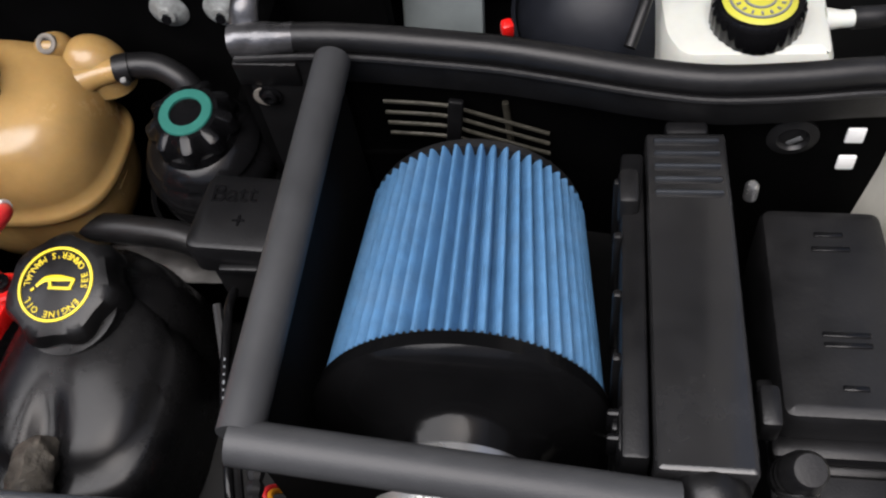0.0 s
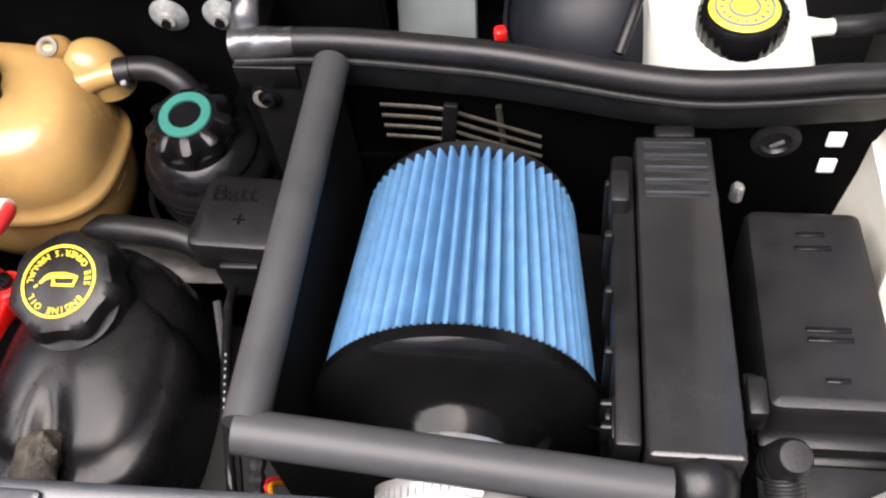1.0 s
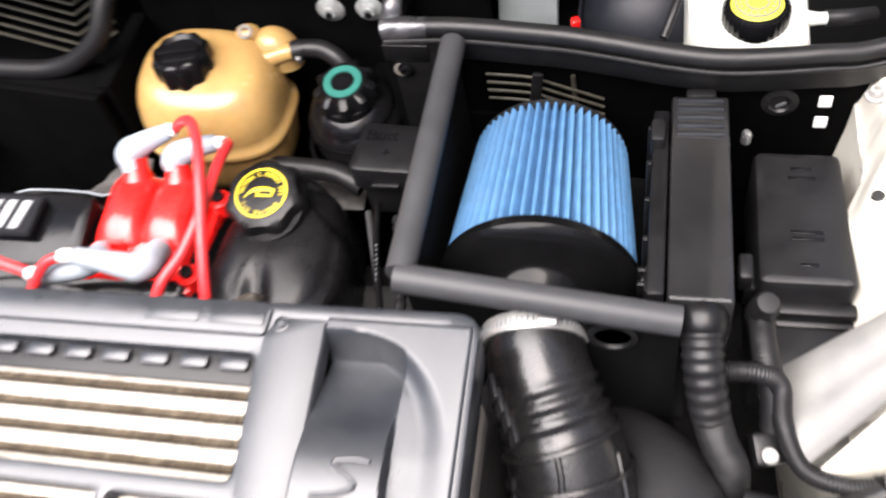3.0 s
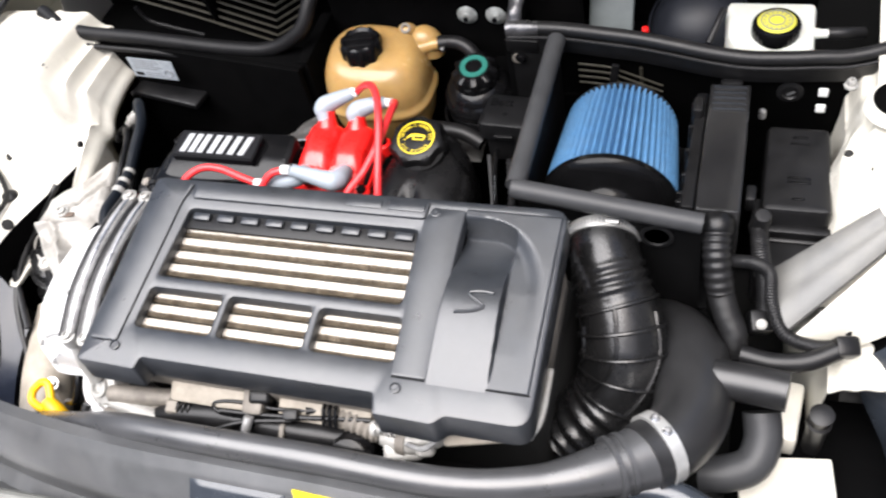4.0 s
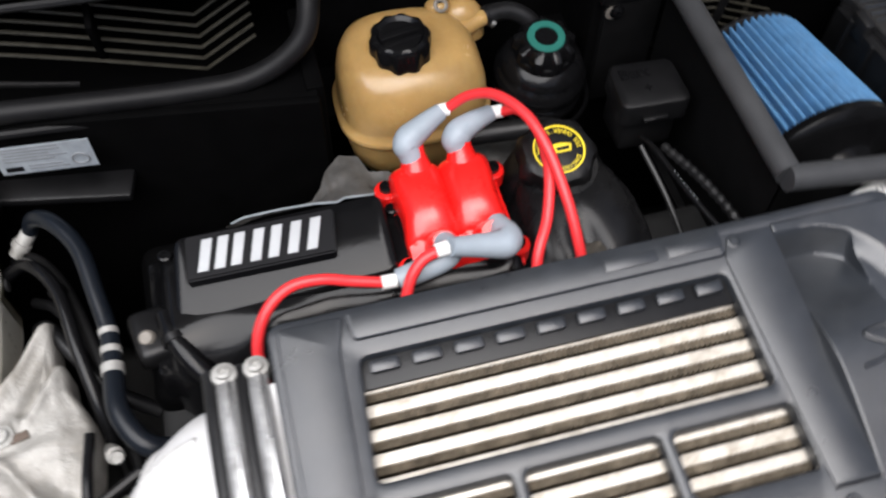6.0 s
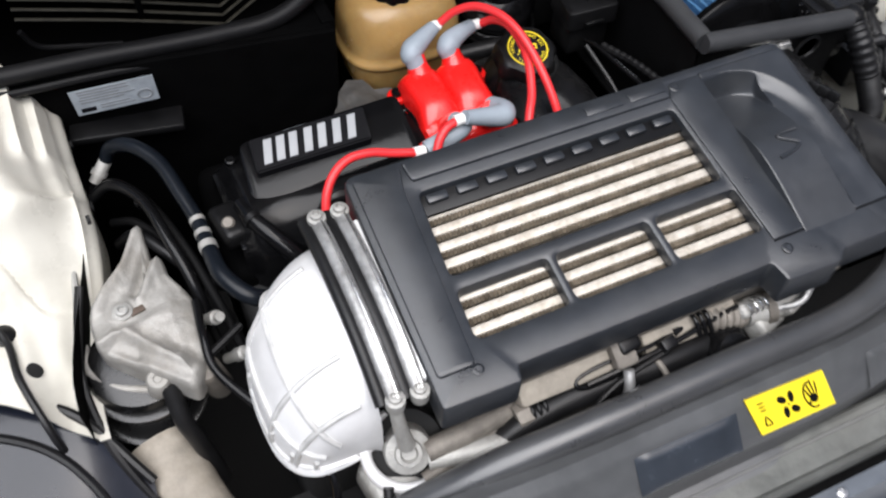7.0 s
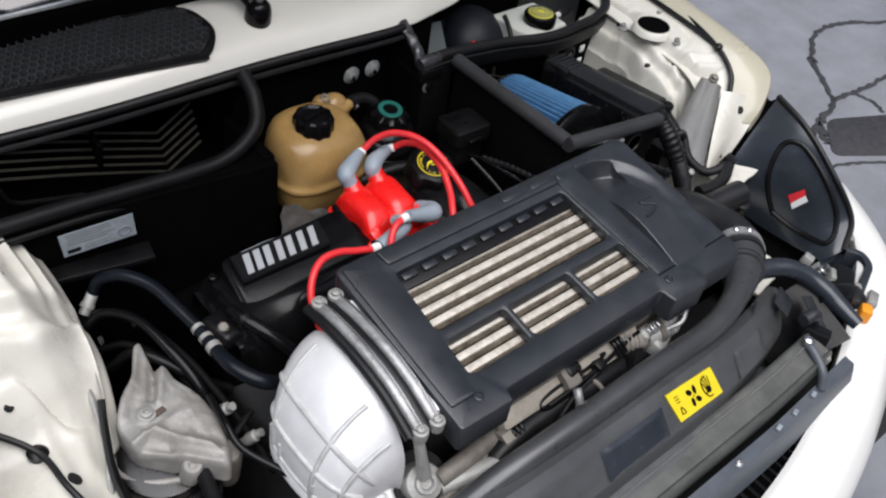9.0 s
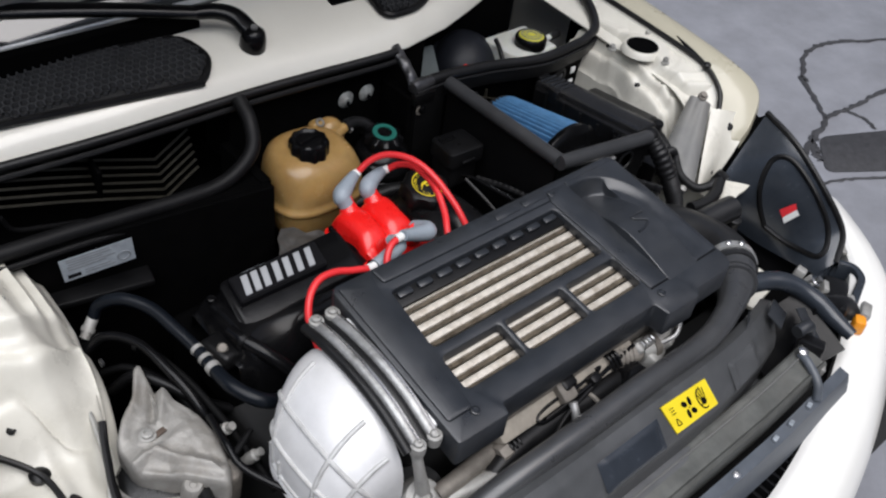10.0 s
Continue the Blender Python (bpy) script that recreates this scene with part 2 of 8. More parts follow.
def tube(pts, r, seg=14, n=8, bm=None, cap=True, flat=1.0, up=None):
    """A swept tube; r is a number, a list by control point, or a function of 0 to 1."""
    bm = bm or bmesh.new()
    path = smooth_path(pts, n)
    L = len(path) - 1
    if isinstance(r, (list, tuple)):
        rs = list(r)
        rad = lambda s: rs[min(int(s * (len(rs) - 1)), len(rs) - 2)] * (1 - (s * (len(rs) - 1) - min(int(s * (len(rs) - 1)), len(rs) - 2))) + rs[min(int(s * (len(rs) - 1)), len(rs) - 2) + 1] * (s * (len(rs) - 1) - min(int(s * (len(rs) - 1)), len(rs) - 2))
    elif callable(r):
        rad = r
    else:
        rad = lambda s: r
    side = None
    rings = []
    for i, q in enumerate(path):
        d = (path[min(i + 1, L)] - path[max(i - 1, 0)]).normalized()
        if side is None:
            ref = V(up) if up else (V((0, 0, 1)) if abs(d.z) < 0.9 else V((0, 1, 0)))
            side = d.cross(ref).normalized()
        side = (side - d * side.dot(d)).normalized()
        o = d.cross(side)
        R = rad(i / L)
        rings.append([bm.verts.new(q + R * (math.cos(a) * side + flat * math.sin(a) * o)) for a in [2 * math.pi * k / seg for k in range(seg)]])
    for a, b in zip(rings, rings[1:]):
        for k in range(seg):
            bm.faces.new((a[k], a[(k + 1) % seg], b[(k + 1) % seg], b[k]))
    if cap:
        bm.faces.new(rings[0][::-1])
        bm.faces.new(rings[-1])
    return bm


def box(size, loc=(0, 0, 0), rot=(0, 0, 0), bevel=0.003, seg=2, bm=None):
    t = bmesh.new()
    bmesh.ops.create_cube(t, size=1)
    bmesh.ops.scale(t, vec=size, verts=t.verts)
    if bevel:
        bmesh.ops.bevel(t, geom=t.edges[:], offset=min(bevel, min(size) * 0.45), segments=seg, profile=0.5, affect="EDGES")
    t.transform(pose(*loc, *rot))
    return join(bm, t)


def join(bm, t):
    if bm is None:
        return t
    me = bpy.data.meshes.new("tmp")
    t.to_mesh(me)
    t.free()
    bm.from_mesh(me)
    bpy.data.meshes.remove(me)
    return bm


def lathe(profile, loc=(0, 0, 0), rot=(0, 0, 0), seg=32, wave=None, bm=None, hollow=False):
    """profile: rows of radius and height; wave(angle, index) scales the radius."""
    t = bmesh.new()
    rings = []
    for j, (r, z) in enumerate(profile):
        if r < 1e-6:
            rings.append([t.verts.new((0, 0, z))])
        else:
            rings.append([t.verts.new((r * (wave(a, j) if wave else 1) * math.cos(a), r * (wave(a, j) if wave else 1) * math.sin(a), z)) for a in [2 * math.pi * k / seg for k in range(seg)]])
    if hollow:
        rings.append(rings[0])
    for a, b in zip(rings, rings[1:]):
        for k in range(seg):
            q = [a[k % len(a)], a[(k + 1) % len(a)], b[(k + 1) % len(b)], b[k % len(b)]]
            u = []
            for v in q:
                if v not in u:
                    u.append(v)
            if len(u) > 2:
                t.faces.new(u)
    for ring, flip in ((rings[0], True), (rings[-1], False)):
        if len(ring) > 1 and not hollow:
            t.faces.new(ring[::-1] if flip else ring)
    t.transform(pose(*loc, *rot))
    return join(bm, t)


def rounded(pts, r, n=5):
    """A closed outline with its corners rounded; r may be a list."""
    out = []
    N = len(pts)
    for i in range(N):
        p = V(pts[i]).to_2d() if len(pts[i]) > 2 else V(pts[i])
        a, b = V(pts[i - 1]), V(pts[(i + 1) % N])
        R = r[i] if isinstance(r, (list, tuple)) else r
        da, db = (a - p), (b - p)
        k = min(R, da.length * 0.45, db.length * 0.45)
        p0, p1 = p + da.normalized() * k, p + db.normalized() * k
        for j in range(n + 1):
            t = j / n
            out.append((1 - t) ** 2 * p0 + 2 * t * (1 - t) * p + t * t * p1)
    return out


def inset(loop, d):
    """Offset a counter-clockwise outline inwards by d."""
    out = []
    N = len(loop)
    for i in range(N):
        a, p, b = loop[i - 1], loop[i], loop[(i + 1) % N]
        e1, e2 = (p - a), (b - p)
        n1 = V((-e1.y, e1.x)).normalized() if e1.length > 1e-9 else V((0, 0))
        n2 = V((-e2.y, e2.x)).normalized() if e2.length > 1e-9 else V((0, 0))
        m = n1 + n2
        m = m.normalized() if m.length > 1e-9 else n1
        out.append(p + m * d)
    return out


def area(loop):
    return sum(a.x * b.y - b.x * a.y for a, b in zip(loop, loop[1:] + loop[:1])) / 2


def plate(outer, holes=(), top=0.0, depth=0.02, edge=0.003, hole_depth=None, bm=None, base=False):
    """A flat plate seen from above with rounded upper edges, walls down by depth, and holes through it."""
    t = bmesh.new()
    outer = list(outer) if area(list(outer)) > 0 else list(outer)[::-1]
    all_edges = []
    loops = [(outer, edge, depth)] + [((list(h) if area(list(h)) > 0 else list(h)[::-1]), -edge, hole_depth or depth) for h in holes]
    for loop, e, dep in loops:
        l0 = inset(loop, e)
        l1 = inset(loop, e * 0.3)
        v0 = [t.verts.new((p.x, p.y, top)) for p in l0]
        v1 = [t.verts.new((p.x, p.y, top - abs(e) * 0.3)) for p in l1]
        v2 = [t.verts.new((p.x, p.y, top - abs(e))) for p in loop]
        v3 = [t.verts.new((p.x, p.y, top - dep)) for p in loop]
        N = len(loop)
        for a, b in ((v0, v1), (v1, v2), (v2, v3)):
            for k in range(N):
                t.faces.new((a[k], b[k], b[(k + 1) % N], a[(k + 1) % N]))
        for k in range(N):
            all_edges.append(t.edges.get((v0[k], v0[(k + 1) % N])))
        if base and loop is outer:
            t.faces.new(v3[::-1])
    bmesh.ops.triangle_fill(t, use_beauty=True, use_dissolve=False, edges=all_edges)
    return join(bm, t)


def warp(bm, f):
    for v in bm.verts:
        v.co = V(f(v.co))
    return bm


def sheet(fn, nu, nv, thick=0.0, bm=None):
    """A grid surface from fn(u, v), both 0 to 1, with a second skin below it."""
    t = bmesh.new()
    g = [[t.verts.new(fn(i / nu, j / nv)) for j in range(nv + 1)] for i in range(nu + 1)]
    for i in range(nu):
        for j in range(nv):
            t.faces.new((g[i][j], g[i + 1][j], g[i + 1][j + 1], g[i][j + 1]))
    if thick:
        h = [[t.verts.new(v.co - V((0, 0, thick))) for v in row] for row in g]
        for i in range(nu):
            for j in range(nv):
                t.faces.new((h[i][j], h[i][j + 1], h[i + 1][j + 1], h[i + 1][j]))
        for i in range(nu):
            t.faces.new((g[i][0], h[i][0], h[i + 1][0], g[i + 1][0]))
            t.faces.new((g[i][nv], g[i + 1][nv], h[i + 1][nv], h[i][nv]))
        for j in range(nv):
            t.faces.new((g[0][j], g[0][j + 1], h[0][j + 1], h[0][j]))
            t.faces.new((g[nu][j], h[nu][j], h[nu][j + 1], g[nu][j + 1]))
    return join(bm, t)


def bolt(parent, loc, r=0.006, h=0.005, rot=(0, 0, 0), mat=None, name="bolt"):
    m = lathe([(r * 1.5, 0), (r * 1.5, h * 0.25), (r, h * 0.3), (r, h * 0.85), (r * 0.8, h), (r * 0.55, h), (r * 0.45, h * 0.6), (0, h * 0.6)], loc, rot, seg=12)
    return part(name, m, mat or STEEL, parent)


def lerp(a, b, t):
    return a + (b - a) * t


def curve(points, t):
    """Piecewise linear value from rows of (place, value)."""
    for (a, x), (b, y) in zip(points, points[1:]):
        if t <= b:
            return lerp(x, y, max(0.0, (t - a) / (b - a)))
    return points[-1][1]


def ease(t):
    t = max(0.0, min(1.0, t))
    return t * t * (3 - 2 * t)


# ---- ground ----
def ground():
    bm = bmesh.new()
    n = 40
    def fn(u, v):
        x, y = lerp(-250, 250, u), lerp(-250, 250, v)
        return V((x, y, 0.0))
    sheet(fn, n, n, bm=bm)
    solo("ground", bm, ASPHALT, "grey painted asphalt with dark branching cracks", "ground", kind="structure")
    rnd = random.Random(4)
    def crack(pts, w):
        path = smooth_path([(x, y, 0.004) for x, y in pts], 10)
        b = bmesh.new()
        prev = None
        for i, p in enumerate(path):
            d = (path[min(i + 1, len(path) - 1)] - path[max(i - 1, 0)]).normalized()
            s = V((-d.y, d.x, 0)) * w * rnd.uniform(0.35, 0.75)
            j = V((rnd.uniform(-1, 1), rnd.uniform(-1, 1), 0)) * w * 0.3
            row = [b.verts.new(p + s + j), b.verts.new(p + s * 0.4 + j + V((0, 0, 0.003))), b.verts.new(p - s * 0.4 + j + V((0, 0, 0.003))), b.verts.new(p - s + j)]
            if prev:
                for k in range(3):
                    b.faces.new((prev[k], row[k], row[k + 1], prev[k + 1]))
            prev = row
        solo("ground_crack", b, TAR, "dark tar-filled crack in the asphalt", "crack", "cracks in the asphalt", "structure")
    crack([(2.0, 0.3), (2.312, 0.407), (2.485, 0.46), (2.671, 0.666), (2.9, 0.8), (3.058, 0.802), (3.161, 0.775), (3.422, 0.664), (4.2, 0.5)], 0.02)
    crack([(2.485, 0.46), (2.7, 0.44), (2.964, 0.424), (3.5, 0.3)], 0.018)
    crack([(2.62, 0.445), (2.63, 0.36), (2.601, 0.301)], 0.013)
    crack([(2.312, 0.407), (2.25, 0.36), (2.2, 0.3)], 0.028)
    crack([(1.95, 0.24), (2.136, 0.206), (2.361, 0.09), (2.8, -0.1), (3.4, -0.4)], 0.012)
    crack([(2.671, 0.666), (2.69, 0.69)], 0.03)
    b = plate(rounded([(2.15, 0.255), (2.34, 0.4), (2.75, 0.22), (2.9, 0.05), (2.4, 0.11)], 0.05), top=0.004, depth=0.004, edge=0.002)
    solo("tar_patch", b, TAR, "dark tar repair patch on the asphalt", "tar patch", kind="structure")


# ---- car body ----
CX = 0.06
BONNET_TILT = 60
COWL_EDGE = [(-0.8, 0.53), (-0.62, 0.5), (-0.487, 0.476), (-0.305, 0.455), (-0.18, 0.447), (-0.05, 0.449), (0.05, 0.441), (0.16, 0.434), (0.243, 0.436), (0.36, 0.462), (0.46, 0.5), (0.65, 0.58), (0.9, 0.68)]
COWL_RISE = 0.02


def cowl_y(x):
    return curve(COWL_EDGE, x)


def cowl_z(x, y):
    y0 = cowl_y(x)
    y1 = max(0.655 + 0.05 * abs(x - CX) ** 2, y0 + 0.03)
    k = max(0.0, min(1.0, (y - y0) / (y1 - y0)))
    return 0.944 + 0.036 * (1 - math.exp(-k * 11)) + COWL_RISE * k + 0.005 * math.sin(k * 3.1) - 0.05 * abs(x - CX) ** 2.2


def inside(p, loop):
    hit = False
    for a, b in zip(loop, loop[1:] + loop[:1]):
        if (a.y > p[1]) != (b.y > p[1]) and p[0] < (b.x - a.x) * (p[1] - a.y) / (b.y - a.y) + a.x:
            hit = not hit
    return hit


def hex_grille(parent, outline, cell=0.0074):
    """A honeycomb air intake let into the cowl."""
    loop = rounded(outline, 0.03, 6)
    pan = bmesh.new()
    mid = sum((V((p.x, p.y)) for p in loop), V((0, 0))) / len(loop)
    rows = []
    for f in [0.01] + [k / 14 for k in range(1, 15)]:
        rows.append([pan.verts.new((*(mid + (p - mid) * f), cowl_z(*(mid + (p - mid) * f)) + 0.0065)) for p in loop])
    for a, b in zip(rows, rows[1:]):
        for k in range(len(a)):
            l = (k + 1) % len(a)
            pan.faces.new((a[k], a[l], b[l], b[k]))
    # closed pan, dark to paint the shade down the cells
    grille = part("vent_grille", pan, DARK_GAP, parent, "black honeycomb plastic air intake grille")
    bm = bmesh.new()
    xs, ys = [p.x for p in loop], [p.y for p in loop]
    small = inset(loop if area(loop) > 0 else loop[::-1], cell * 0.9)
    j, y = 0, min(ys)
    while y < max(ys):
        x = min(xs) + (cell * 0.866 if j % 2 else 0.0)
        while x < max(xs):
            if inside((x, y), small):
                outer, inner, low = [], [], []
                for k in range(6):
                    an = math.pi / 6 + k * math.pi / 3
                    ox, oy = math.cos(an) * cell, math.sin(an) * cell
                    z = cowl_z(x + ox, y + oy)
                    outer.append(bm.verts.new((x + ox, y + oy, z + 0.0155)))
                    inner.append(bm.verts.new((x + ox * 0.8, y + oy * 0.8, z + 0.0155)))
                    low.append(bm.verts.new((x + ox * 0.8, y + oy * 0.8, z + 0.007)))
                for k in range(6):
                    l = (k + 1) % 6
                    bm.faces.new((outer[k], outer[l], inner[l], inner[k]))
                    bm.faces.new((inner[k], inner[l], low[l], low[k]))
            x += cell * 1.732
        y += cell * 1.5
        j += 1
    # cell walls in a lighter grey that carries the light on their edges
    part("honeycomb", bm, EDGE, grille)
    rim = tube([(p.x, p.y, cowl_z(p.x, p.y) + 0.008) for p in loop + loop[:1]], 0.0065, seg=8, n=2)
    part("vent_rim", rim, BLACK, grille)


def cowl(body):
    def surf(u, v):
        x = lerp(-0.8, 0.92, u)
        y0 = cowl_y(x)
        y1 = 0.655 + 0.05 * abs(x - CX) ** 2
        y1 = max(y1, y0 + 0.03)
        y = lerp(y0, y1, v ** 1.8)
        return V((x, y, cowl_z(x, y)))
    bm = sheet(surf, 120, 44, 0.004)
    part("cowl_panel", bm, WHITE, body, "glossy white cowl panel below the windscreen")
    hex_grille(body, [(-0.72, 0.557), (-0.476, 0.506), (-0.165, 0.463), (-0.135, 0.5), (-0.15, 0.567), (-0.43, 0.612), (-0.72, 0.66)])
    hex_grille(body, [(0.215, 0.475), (0.3, 0.482), (0.385, 0.525), (0.39, 0.585), (0.235, 0.58)])
    bm = tube([(x, cowl_y(x) - 0.006, 0.944 - 0.05 * abs(x - CX) ** 2.2) for x in (-0.7, -0.487, -0.326, -0.07, 0.15, 0.21)], 0.008, seg=10)
    tube([(x, cowl_y(x) - 0.014, 0.93 - 0.05 * abs(x - CX) ** 2.2) for x in (-0.7, -0.487, -0.326, -0.07, 0.15, 0.21)], 0.005, seg=8, bm=bm)
    part("cowl_seal", bm, RUBBER, body, "black rubber seal under the cowl edge")
    bm = sheet(lambda u, v: V((lerp(-0.75, 0.88, u), 0.675 + 0.585 * v + 0.05 * abs(lerp(-0.75, 0.88, u) - CX) ** 2, 1.0 + 0.455 * v - 0.03 * abs(lerp(-0.75, 0.88, u) - CX) ** 2)), 30, 14, 0.006)
    part("windscreen", bm, GLASS, body, "dark raked windscreen glass")
    bm = tube([(x, 0.664 + 0.05 * abs(x - CX) ** 2, 1.004 - 0.045 * abs(x - CX) ** 2) for x in (-0.75, -0.4, 0.0, 0.4, 0.85)], 0.006, seg=8)
    part("windscreen_trim", bm, CLAMP, body, "bright trim strip under the windscreen")


def wiper():
    w = thing("wiper_arm", (-0.048, 0.5, 0.98), "black wiper arm parked at the windscreen base", "wiper")
    bm = lathe([(0.0, 0.03), (0.011, 0.029), (0.019, 0.022), (0.022, 0.01), (0.023, -0.012), (0.02, -0.02)], (-0.048, 0.506, 0.995), (10, 0, 0), seg=24)
    pivot = part("pivot", bm, BLACK_GLOSS, w)
    part("pivot_nut", lathe([(0.006, 0.0), (0.006, 0.004), (0.003, 0.005), (0, 0.005)], (-0.048, 0.501, 1.024), (10, 0, 0), seg=12), RAIL, pivot)
    bm = tube([(-0.048, 0.51, 1.012), (-0.06, 0.54, 1.03), (-0.085, 0.558, 1.038), (-0.12, 0.568, 1.04)], [0.018, 0.017, 0.0155, 0.0145], seg=14, flat=0.8)
    part("arm", bm, BLACK_GLOSS, w)
    bm = tube([(-0.118, 0.5675, 1.04), (-0.25, 0.612, 1.056), (-0.42, 0.668, 1.068), (-0.7, 0.75, 1.08)], [0.015, 0.016, 0.017, 0.016], seg=12, flat=0.7)
    part("arm", bm, BLACK_GLOSS, w)
    bm = tube([(0.15, 0.7, 1.045), (-0.2, 0.705, 1.055), (-0.6, 0.77, 1.075)], 0.007, seg=8)
    part("blade", bm, RUBBER, w)


def firewall(body):
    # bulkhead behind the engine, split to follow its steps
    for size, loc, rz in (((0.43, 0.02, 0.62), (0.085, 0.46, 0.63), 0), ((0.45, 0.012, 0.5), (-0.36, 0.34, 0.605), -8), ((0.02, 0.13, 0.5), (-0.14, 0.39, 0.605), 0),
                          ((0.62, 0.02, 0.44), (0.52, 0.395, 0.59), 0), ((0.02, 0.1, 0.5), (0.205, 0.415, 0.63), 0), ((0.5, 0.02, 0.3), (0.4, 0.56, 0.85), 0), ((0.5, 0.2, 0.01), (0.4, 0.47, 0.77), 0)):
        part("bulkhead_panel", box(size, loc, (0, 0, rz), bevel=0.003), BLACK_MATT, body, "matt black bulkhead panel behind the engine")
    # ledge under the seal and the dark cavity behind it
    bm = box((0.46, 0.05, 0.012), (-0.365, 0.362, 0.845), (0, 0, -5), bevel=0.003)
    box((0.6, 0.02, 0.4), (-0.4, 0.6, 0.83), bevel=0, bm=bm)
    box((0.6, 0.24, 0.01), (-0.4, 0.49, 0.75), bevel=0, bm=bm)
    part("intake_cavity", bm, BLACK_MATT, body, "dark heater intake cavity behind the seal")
    for k in range(6):
        y, z = 0.455 + 0.006 * k, 0.784 + 0.0118 * k
        bm = tube([(-0.52, y, z + 0.092), (-0.4, y, z + 0.053), (-0.255, y, z)], 0.0024, seg=6, n=4)
        tube([(-0.255, y, z), (-0.19, y + 0.004, z + 0.036)], 0.0024, seg=6, n=2, bm=bm)
        part("cavity_slat", bm, BEIGE_PIPE, body)
    part("slat_clip", box((0.008, 0.035, 0.075), (-0.365, 0.468, 0.852), (12, 0, 0), bevel=0.002), BLACK_MATT, body)
    part("slat_frame", tube([(-0.52, 0.45, 0.86), (-0.505, 0.45, 0.83), (-0.46, 0.45, 0.815), (-0.4, 0.45, 0.8)], 0.004, seg=8), BLACK, body)
    bm = tube([(-0.68, 0.4, 0.885), (-0.6, 0.366, 0.872), (-0.45, 0.358, 0.866), (-0.28, 0.352, 0.856), (-0.2, 0.352, 0.86), (-0.145, 0.362, 0.89), (-0.128, 0.39, 0.925), (-0.125, 0.43, 0.95)], 0.0125, seg=14, n=10)
    tube([(-0.68, 0.392, 0.87), (-0.6, 0.352, 0.856), (-0.45, 0.344, 0.849), (-0.28, 0.34, 0.84), (-0.2, 0.342, 0.844)], 0.005, seg=8, n=8, bm=bm)
    part("bulkhead_seal", bm, SEAL, body, "fat black rubber seal with a bulbous lip")
    # ridge behind the filter box
    rp = [(0.205, 0.37, 0.9005), (0.26, 0.3706, 0.9015), (0.3, 0.371, 0.899), (0.35, 0.3705, 0.8935), (0.4, 0.369, 0.888), (0.45, 0.364, 0.882), (0.5, 0.358, 0.876), (0.55, 0.354, 0.872), (0.6, 0.3565, 0.8705), (0.65, 0.3615, 0.8705), (0.69, 0.3675, 0.869), (0.74, 0.385, 0.875), (0.775, 0.43, 0.89), (0.8, 0.5, 0.91)]
    bm = tube(rp, 0.0105, seg=16, n=8)
    tube([(x, y - 0.0135, z - 0.0075) for x, y, z in rp], 0.0028, seg=8, n=8, bm=bm)
    part("bulkhead_ridge", bm, RUBBER, body, "black rubber bulkhead seal behind the filter box")
    wall = bmesh.new()
    pp = smooth_path(rp, 8)
    prev = None
    for p in pp:
        row = [wall.verts.new(p + V((0, -0.003, -0.002))), wall.verts.new(p + V((0, -0.006, -0.03))), wall.verts.new(p + V((0, 0.0, -0.04))), wall.verts.new(p + V((0, 0.0, -0.3)))]
        if prev:
            for k in range(3):
                wall.faces.new((prev[k], row[k], row[k + 1], prev[k + 1]))
        prev = row
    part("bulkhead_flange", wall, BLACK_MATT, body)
    band = bmesh.new()
    prev = None
    for p in pp:
        row = [band.verts.new(p + V((0, -0.004, -0.0085))), band.verts.new(p + V((0, -0.0145, -0.0095))), band.verts.new(p + V((0, -0.0125, -0.026))), band.verts.new(p + V((0, -0.0095, -0.036)))]
        if prev:
            for k in range(3):
                band.faces.new((prev[k], row[k], row[k + 1], prev[k + 1]))
        prev = row
    part("seal_band", band, RUBBER, body, "black folded band below the seal")
    bm = tube([(0.202, 0.368, 0.9), (0.225, 0.3685, 0.9012), (0.25, 0.3702, 0.9015)], [0.0125, 0.0128, 0.0112], seg=16, n=10)
    warp(bm, lambda c: c + 0.0016 * noise.noise_vector(c * 70))
    clip = part("seal_clip", bm, TAPE, body, "worn shiny black seal end")
    bm = tube([(0.212, 0.374, 0.904), (0.212, 0.39, 0.918), (0.213, 0.415, 0.934), (0.214, 0.445, 0.946)], [0.012, 0.0115, 0.011, 0.012], seg=18, n=12, flat=0.6)
    warp(bm, lambda c: c + 0.003 * noise.noise_vector(c * 60))
    part("clip_strap", bm, TAPE, clip)
    part("seal_foot", box((0.05, 0.014, 0.026), (0.226, 0.362, 0.878), (8, 2, 0), bevel=0.002), BLACK, clip)
    for x in (0.113, 0.161):
        bm = lathe([(0.0165, 0), (0.0172, 0.001), (0.0155, 0.0026), (0.0085, 0.006), (0.0072, 0.009), (0.004, 0.0095), (0.003, 0.006), (0, 0.006)], (x, 0.45, 0.86), (90, 0, 0), seg=28)
        nut = part("bulkhead_nut", bm, ZINC, body, "bright flanged nut on the bulkhead")
        # bore is a dark disc, its inner shade painted
        part("nut_bore", lathe([(0.0045, 0.0), (0.0045, 0.0012), (0, 0.0012)], (x - 0.001, 0.441, 0.857), (90, 0, 0), seg=12), INK, nut)
    bm = box((0.005, 0.08, 0.16), (0.21, 0.404, 0.79), (0, 0, 0), bevel=0.001)
    box((0.07, 0.004, 0.17), (0.243, 0.36, 0.79), bevel=0.001, bm=bm)
    part("shield_bracket", bm, SHIELD, body)
    part("bracket_washer", lathe([(0.009, 0), (0.009, 0.0015), (0, 0.0015)], (0.2165, 0.3575, 0.853), (90, 0, 0), seg=18), ALLOY_DARK, body)
